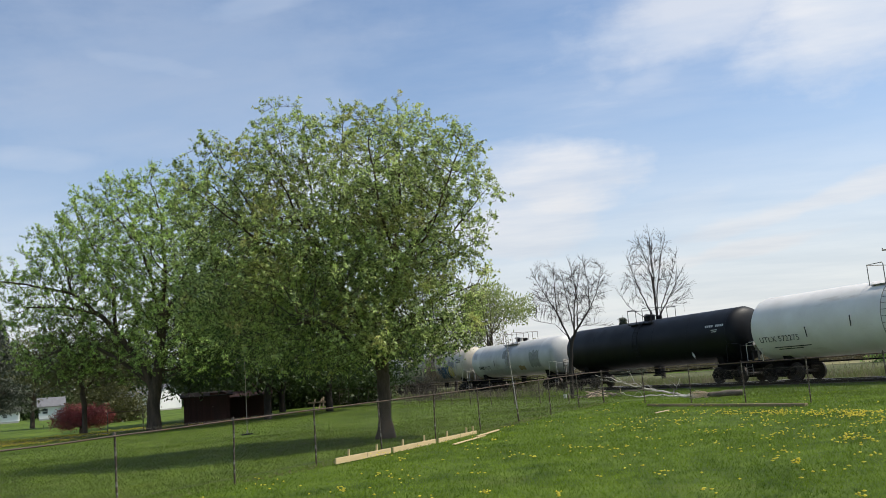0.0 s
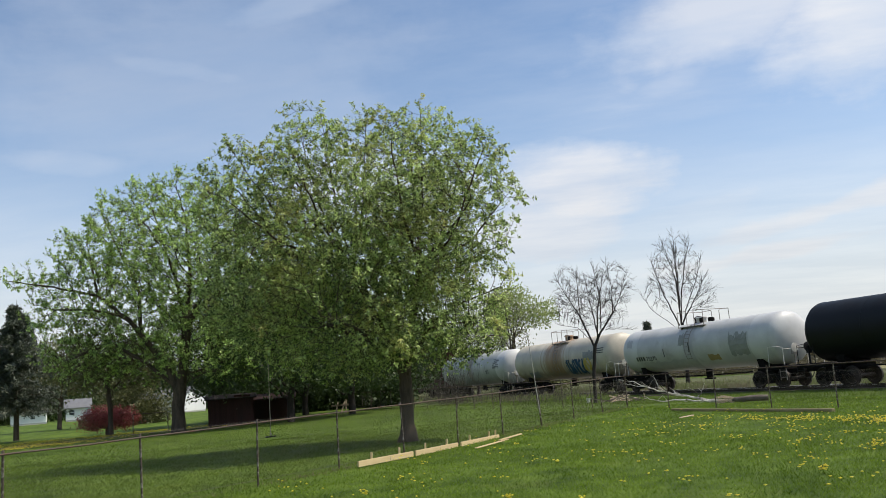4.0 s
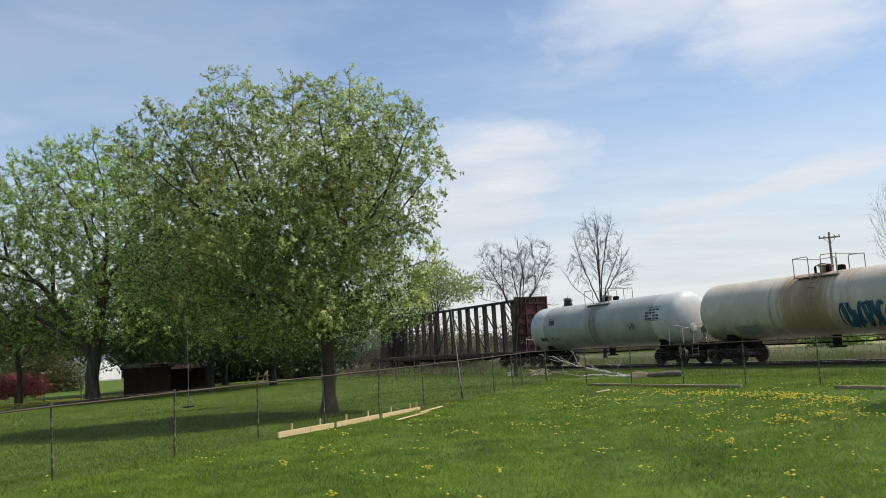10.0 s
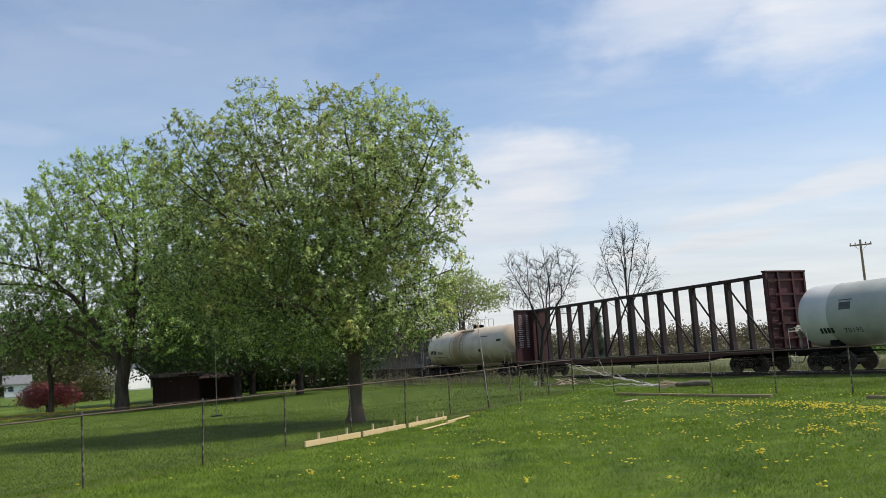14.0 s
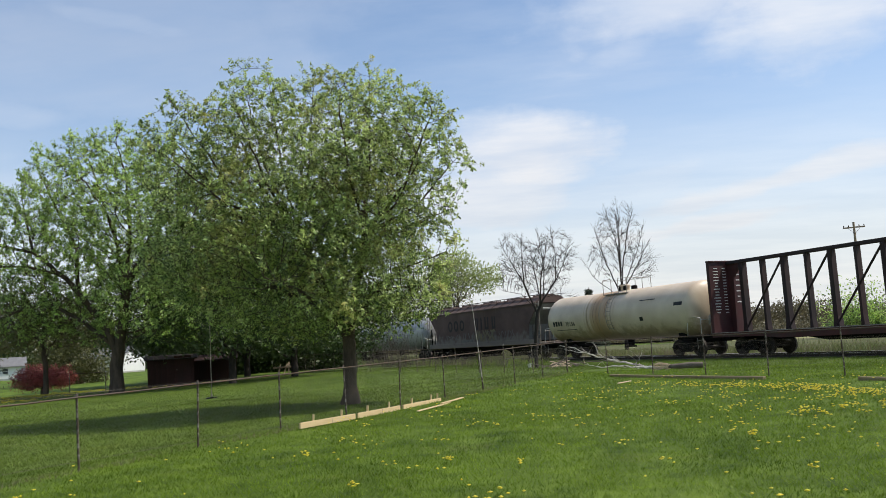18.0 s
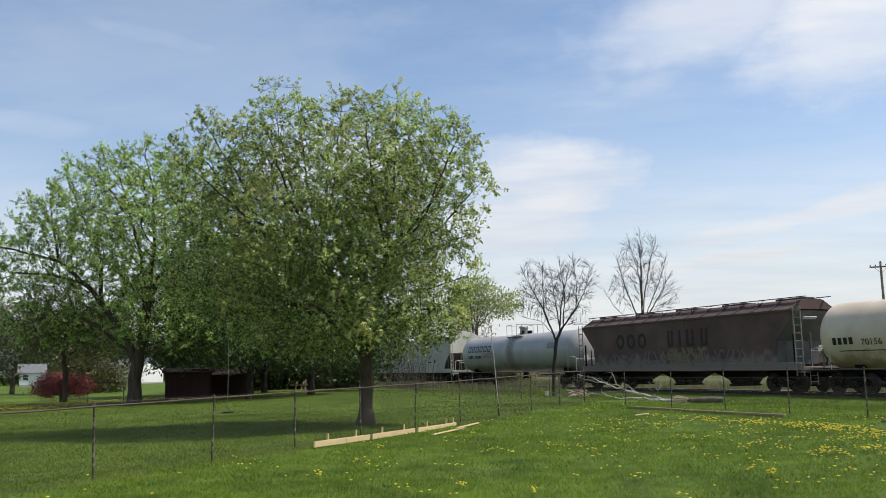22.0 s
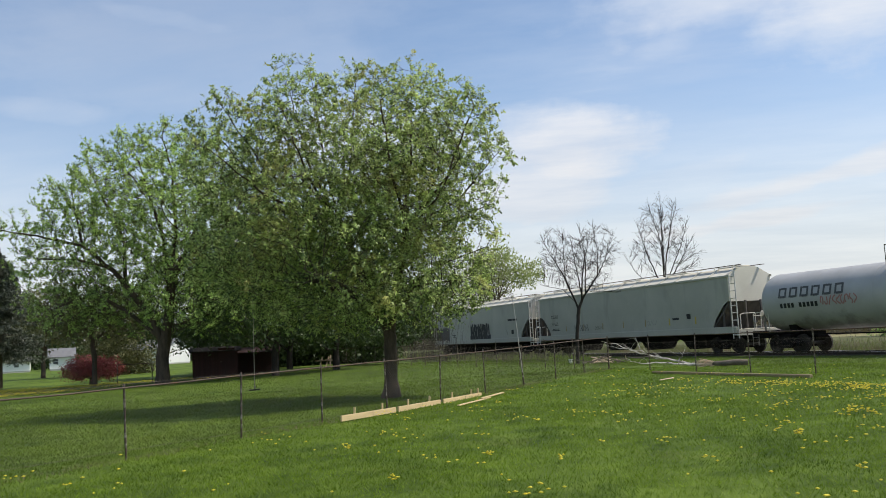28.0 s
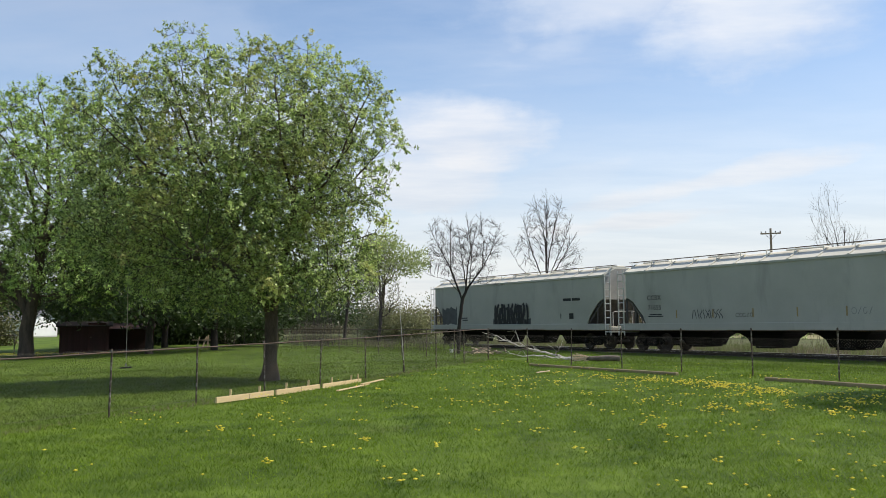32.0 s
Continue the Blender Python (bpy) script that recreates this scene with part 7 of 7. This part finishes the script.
def marks_d(car, y_of, h):
    rng = random.Random(77)
    for k in range(4):
        x = -1.0 + 0.5 * k + rng.uniform(-0.08, 0.08)
        patch(car, x, x + rng.uniform(0.05, 0.1), rng.uniform(1.5, 2.4), 4.1 - rng.uniform(0, 0.5), y_of, RUST_STREAK if k % 3 else TAN_FILM, 62 + k, "rust_run", 2)
    patch(car, h - 2.0, h - 1.75, 1.6, 3.9, y_of, GRIME_STREAK, 72, "grime_run", 2)
    patch(car, -h + 2.6, -h + 4.2, 1.4, 1.95, y_of, PLATE_GREY, 73, "patch", 8)
    scrawl(car, 1.5, 3.9, 1.5, 2.6, y_of, BLUE_SPRAY, 21, 8, 0.10)
    scrawl(car, 1.4, 4.0, 1.45, 2.6, y_of, INK, 26, 7, 0.035)
    scrawl(car, 3.7, 4.9, 1.7, 2.6, y_of, YELLOW_SPRAY, 22, 4, 0.09)
    patch(car, h - 3.6, h - 2.2, 2.4, 3.2, y_of, PLATE_GREY, 5, "patch")
    marks(car, [(h - 1.3, 3.2, 0.9, 0.06), (h - 1.3, 3.05, 0.9, 0.06), (h - 1.3, 2.9, 0.9, 0.06)], y_of, INK)


def marks_e(car, y_of, h):
    rng = random.Random(78)
    for k in range(4):
        x = -0.9 + 0.45 * k + rng.uniform(-0.08, 0.08)
        patch(car, x, x + rng.uniform(0.04, 0.12), rng.uniform(1.5, 2.6), 4.0 - rng.uniform(0, 0.3), y_of, GRIME_STREAK if k % 2 else TAN_FILM, 82 + k, "grime_run", 2)
    marks(car, [(-h + 3.1, 2.98, 0.62, 0.34), (-h + 3.1, 3.25, 0.7, 0.05)], y_of, PLATE_DARK)
    lettering(car, "70195", -h + 2.9, 1.75, 0.36, y_of, INK)
    marks(car, [(-h + 1.6 + 0.2 * k, 1.9, 0.14, 0.28) for k in range(4)], y_of, INK)
    marks(car, [(h - 2.45 + 0.3 * k, 3.18 - 0.17 * r, 0.24, 0.11) for r in range(4) for k in range(4) if (k + 2 * r) % 5] + [(h - 2.0, 3.32, 1.3, 0.03), (h - 2.0, 2.56, 1.3, 0.03)], y_of, PLATE_DARK)
    scrawl(car, 3.4, 4.0, 2.1, 2.5, y_of, PLATE_DARK, 23, 3, 0.03)


def marks_g(car, y_of, h):
    rng = random.Random(79)
    for k in range(4):
        x = -2.4 + 0.6 * k + rng.uniform(-0.1, 0.1)
        patch(car, x, x + rng.uniform(0.05, 0.16), rng.uniform(1.6, 2.6), 4.15 - rng.uniform(0, 0.4), y_of, RUST_STREAK if k % 2 else TAN_FILM, 103 + k, "rust_run", 2)
    lettering(car, "70156", -h + 2.7, 2.2, 0.4, y_of, INK)
    marks(car, [(-h + 1.25 + 0.3 * k, 2.4, 0.2, 0.32) for k in range(4)] + [(-h + 2.6, 1.95, 2.4, 0.04), (h - 4.5, 2.3, 0.3, 0.25), (h - 1.2, 3.0, 0.7, 0.2), (h - 4.0, 3.4, 1.4, 0.05)], y_of, INK)


def marks_i(car, y_of, h):
    # the owner's name as plain blocks
    x = -h + 1.75
    for k in range(6):
        for dx, dz, w, hh in ((0, 0, 0.11, 0.52), (0.4, 0, 0.11, 0.52), (0.2, 0.21, 0.29, 0.11), (0.2, -0.21, 0.29, 0.11)):
            marks(car, [(x + 0.71 * k + dx, 3.05 + dz, w, hh)], y_of, PLATE_DARK)
    marks(car, [(x + 0.1 + 0.25 * k, 2.4, 0.16, 0.24) for k in range(10) if k != 4], y_of, INK)
    scrawl(car, x + 2.6, x + 4.8, 2.3, 2.75, y_of, RED_SPRAY, 31, 9, 0.035)
    patch(car, h - 3.4, h - 2.4, 2.8, 3.3, y_of, PLATE_GREY, 8, "patch")


def marks_h(car, y_of, h):
    # large faded name as plain blocks
    x = -h + 4.5
    for k in range(3):
        ring = Geo()
        for i in range(20):
            a, b = 2 * math.pi * i / 20, 2 * math.pi * (i + 1) / 20
            ring.add([(x + 1.1 * k + rx * math.cos(q), -1.532, 2.95 + rz * math.sin(q)) for q, rx, rz in ((a, 0.42, 0.47), (b, 0.42, 0.47), (b, 0.22, 0.27), (a, 0.22, 0.27))], [(0, 1, 2, 3)])
        part("marking", ring, FADED_INK, car, fix=False)
    for k, w in ((4.4, 0.5), (5.15, 0.2), (5.95, 0.62), (7.0, 0.55)):
        cx = x + 1.1 * k
        bars = Geo().box((cx - w / 2 + 0.1, -1.532, 2.97), (0.2, 0.006, 0.98))
        if w > 0.3:
            bars.box((cx + w / 2 - 0.09, -1.532, 2.97), (0.18, 0.006, 0.94)).box((cx, -1.531, 2.57), (w - 0.1, 0.004, 0.17))
        part("marking", bars, FADED_INK, car)
    scrawl(car, -h + 2.6, -h + 6.0, 1.65, 2.15, y_of, FADED_WHITE, 41, 6, 0.03)
    scrawl(car, -h + 6.6, -h + 8.8, 1.6, 2.3, y_of, FADED_WHITE, 44, 4, 0.05)
    patch(car, -h + 6.4, -h + 8.6, 1.5, 1.75, y_of, FADED_WHITE, 45, "graffiti", 8)
    scrawl(car, -h + 9.2, -h + 12.4, 1.55, 2.4, y_of, FADED_OCHRE, 47, 7, 0.10)
    scrawl(car, -h + 9.0, -h + 12.6, 1.5, 2.35, y_of, FADED_WHITE, 48, 7, 0.03)
    scrawl(car, -h + 12.9, -h + 15.4, 1.6, 2.25, y_of, FADED_WHITE, 49, 6, 0.035)
    patch(car, -h + 9.0, -h + 10.2, 1.7, 2.2, y_of, FADED_OCHRE, 9, "graffiti")
    for k in range(8):
        part("reflector", Geo().box((-h + 1.5 + k * (2 * h - 3) / 7, -1.57, 1.3), (0.35, 0.008, 0.1)), YELLOW_SPRAY, car, "yellow reflector strip")


def marks_j(car, y_of, h):
    lettering(car, "CCBX", -h + 2.1, 2.72, 0.36, y_of, INK)
    lettering(car, "71655", -h + 2.15, 2.2, 0.36, y_of, INK)
    marks(car, [(-h + 2.7, 1.95, 0.9, 0.05), (-h + 2.7, 1.85, 1.1, 0.05), (h - 5.2, 2.1, 0.6, 0.12), (h - 4.0, 2.2, 0.35, 0.3)], y_of, INK)
    scrawl(car, -h + 5.2, -h + 7.2, 1.7, 2.15, y_of, PLATE_DARK, 51, 11, 0.022)
    scrawl(car, -h + 8.0, -h + 9.0, 1.75, 1.95, y_of, INK, 52, 5, 0.012)
    scrawl(car, -h + 14.0, -h + 15.0, 1.8, 2.1, y_of, PLATE_GREY, 53, 4, 0.015)
    for k in range(7):
        part("reflector", Geo().box((-h + 4.2 + k * 2.4, -1.535, 1.95), (0.07 if k < 5 else 0.11, 0.008, 0.42)), YELLOW_RUST if k < 5 else YELLOW_SPRAY, car, "faded yellow reflector strip")


def marks_k(car, y_of, h):
    patch(car, -h + 8.3, -h + 12.6, 1.15, 1.95, y_of, PLATE_DARK, 10, "graffiti", 16)
    scrawl(car, -h + 8.6, -h + 12.2, 1.4, 2.3, lambda z: (-1.545, 0), PLATE_GREY, 54, 4, 0.02)
    scrawl(car, -h + 8.5, -h + 12.3, 1.3, 2.85, lambda z: (-1.55, 0), INK, 55, 12, 0.10)
    scrawl(car, -h + 8.9, -h + 12.0, 1.7, 2.6, lambda z: (-1.552, 0), INK, 57, 8, 0.08)
    marks(car, [(h - 3.8, 2.95, 0.75, 0.16), (h - 2.95, 2.95, 0.75, 0.16), (h - 3.4, 1.95, 0.4, 0.35), (h - 4.4, 1.95, 0.06, 0.35), (-h + 4.6, 1.95, 0.8, 0.07), (-h + 4.7, 1.8, 0.7, 0.07)], y_of, INK)
    patch(car, -h + 1.5, -h + 3.6, 1.4, 2.9, y_of, PLATE_DARK, 11, "patch")


PLATE_DARK = surface("dark_grime_patch", (0.12, 0.12, 0.12), (0.05, 0.05, 0.05), 3.0, 0.7, bump=0.0)
PLATE_GREY = surface("grey_paint_patch", (0.30, 0.30, 0.29), (0.20, 0.20, 0.19), 3.0, 0.6, bump=0.0)
YELLOW_RUST = surface("faded_ochre_patch", (0.38, 0.28, 0.12), (0.26, 0.18, 0.09), 3.0, 0.7, bump=0.0)
FADED_INK = surface("faded_dark_lettering", (0.055, 0.038, 0.036), (0.03, 0.022, 0.021), 3.0, 0.8, bump=0.0)
FADED_OCHRE = surface("weathered_ochre_spray", (0.26, 0.205, 0.12), (0.15, 0.12, 0.08), 3.0, 0.8, bump=0.0)
FADED_WHITE = surface("faded_pale_spray", (0.22, 0.20, 0.18), (0.12, 0.105, 0.095), 3.0, 0.8, bump=0.0)
GRIME_PANEL = surface("grey_green_panel", (0.33, 0.335, 0.30), (0.22, 0.22, 0.20), 2.0, 0.6, bump=0.03)
TAN_FILM = surface("tan_grime_film", (0.44, 0.36, 0.25), (0.27, 0.20, 0.13), 1.6, 0.6, bump=0.03)
RUST_STREAK = surface("rust_run_stain", (0.42, 0.28, 0.16), (0.24, 0.14, 0.08), 2.0, 0.6, bump=0.05)
GRIME_STREAK = surface("grey_run_stain", (0.50, 0.49, 0.47), (0.36, 0.35, 0.34), 2.0, 0.6, bump=0.05)

HEAD_TANK = surface("pale_tank_end_paint", (0.66, 0.65, 0.615), (0.50, 0.49, 0.46), 0.8, 0.45, bump=0.04, stain=((0.34, 0.31, 0.27), 1.1, (0.5, 1, 0.4), 0.6, 0.85))

tank_car("white tank car with black markings and a rusty platform", 18.75, 1.25, WHITE_TANK, 1.68, 2.74, details=marks_white)
tank_car("glossy black tank car with small white markings", 0.2, -17.4, BLACK_TANK, 1.5, 2.7, details=marks_black, grip=BLACK_TANK)
tank_car("grey-white tank car with dark grime patches", -19.0, -33.65, GREY_TANK, 1.42, 2.65, details=marks_c, heads=HEAD_TANK, belt=[(0.0, 0.9, GRIME_STREAK)])
tank_car("rust-streaked cream tank car with blue graffiti", -34.7, -49.85, DIRTY_TANK, 1.5, 2.68, details=marks_d)
tank_car("pale grey tank car with brown run stains", -51.25, -66.5, PALE_TANK, 1.48, 2.62, details=marks_e, heads=HEAD_TANK, belt=[(-0.6, 0.08, GRIME_STREAK), (-0.25, 0.06, RUST_STREAK), (0.5, 0.09, GRIME_STREAK)])
center_beam_car("empty oxide-red centre-beam lumber flat car", -67.9, -93.15)
tank_car("cream tank car with dusty lower half", -94.3, -109.5, CREAM_TANK, 1.6, 2.65, details=marks_g, belt=[(-1.4, 0.12, RUST_STREAK)])
hopper_car("brown weathered covered hopper with faded lettering and graffiti", -110.25, -129.2, BROWN_HOPPER, ROOF_RUST, 4.66, 4.0, 3, True, marks_h, GRIP)
tank_car("silver-grey tank car with blocky dark lettering", -130.35, -148.4, SILVER_TANK, 1.5, 2.62, details=marks_i, dome=0.45)
hopper_car("light grey covered hopper with cream roof", -149.8, -171.8, GREY_HOPPER, PALE_HOPPER, 4.84, 4.24, 4, False, marks_j)
hopper_car("light grey covered hopper with black graffiti", -172.7, -192.75, GREY_HOPPER, PALE_HOPPER, 4.80, 4.20, 4, False, marks_k, end_mat=SHADED_END)


def run(t):
    """How far the train has gone since the start; it slowly gains speed."""
    return 5.056 * t + 0.0103 * t * t


def motions():
    turn = math.degrees(HEAD) - 90
    for car, mid in CARS:
        rows = []
        for k in range(33):
            p = on_track(mid + run(k), 0, RAIL_TOP)
            rows.append((k, pose(p.x, p.y, p.z, 0, 0, turn)))
        walk(car, rows)
    # wheels roll without slipping, about 70 degrees from row to row
    times = [0.0]
    while times[-1] < 31.99:
        t = times[-1]
        times.append(min(t + 3 / 30, 32.0))
    for w, dx in TURNING:
        walk(w, [(t, pose(dx, 0, WHEEL_R, 0, math.degrees(run(t) / WHEEL_R) % 360, 0)) for t in times])


motions()
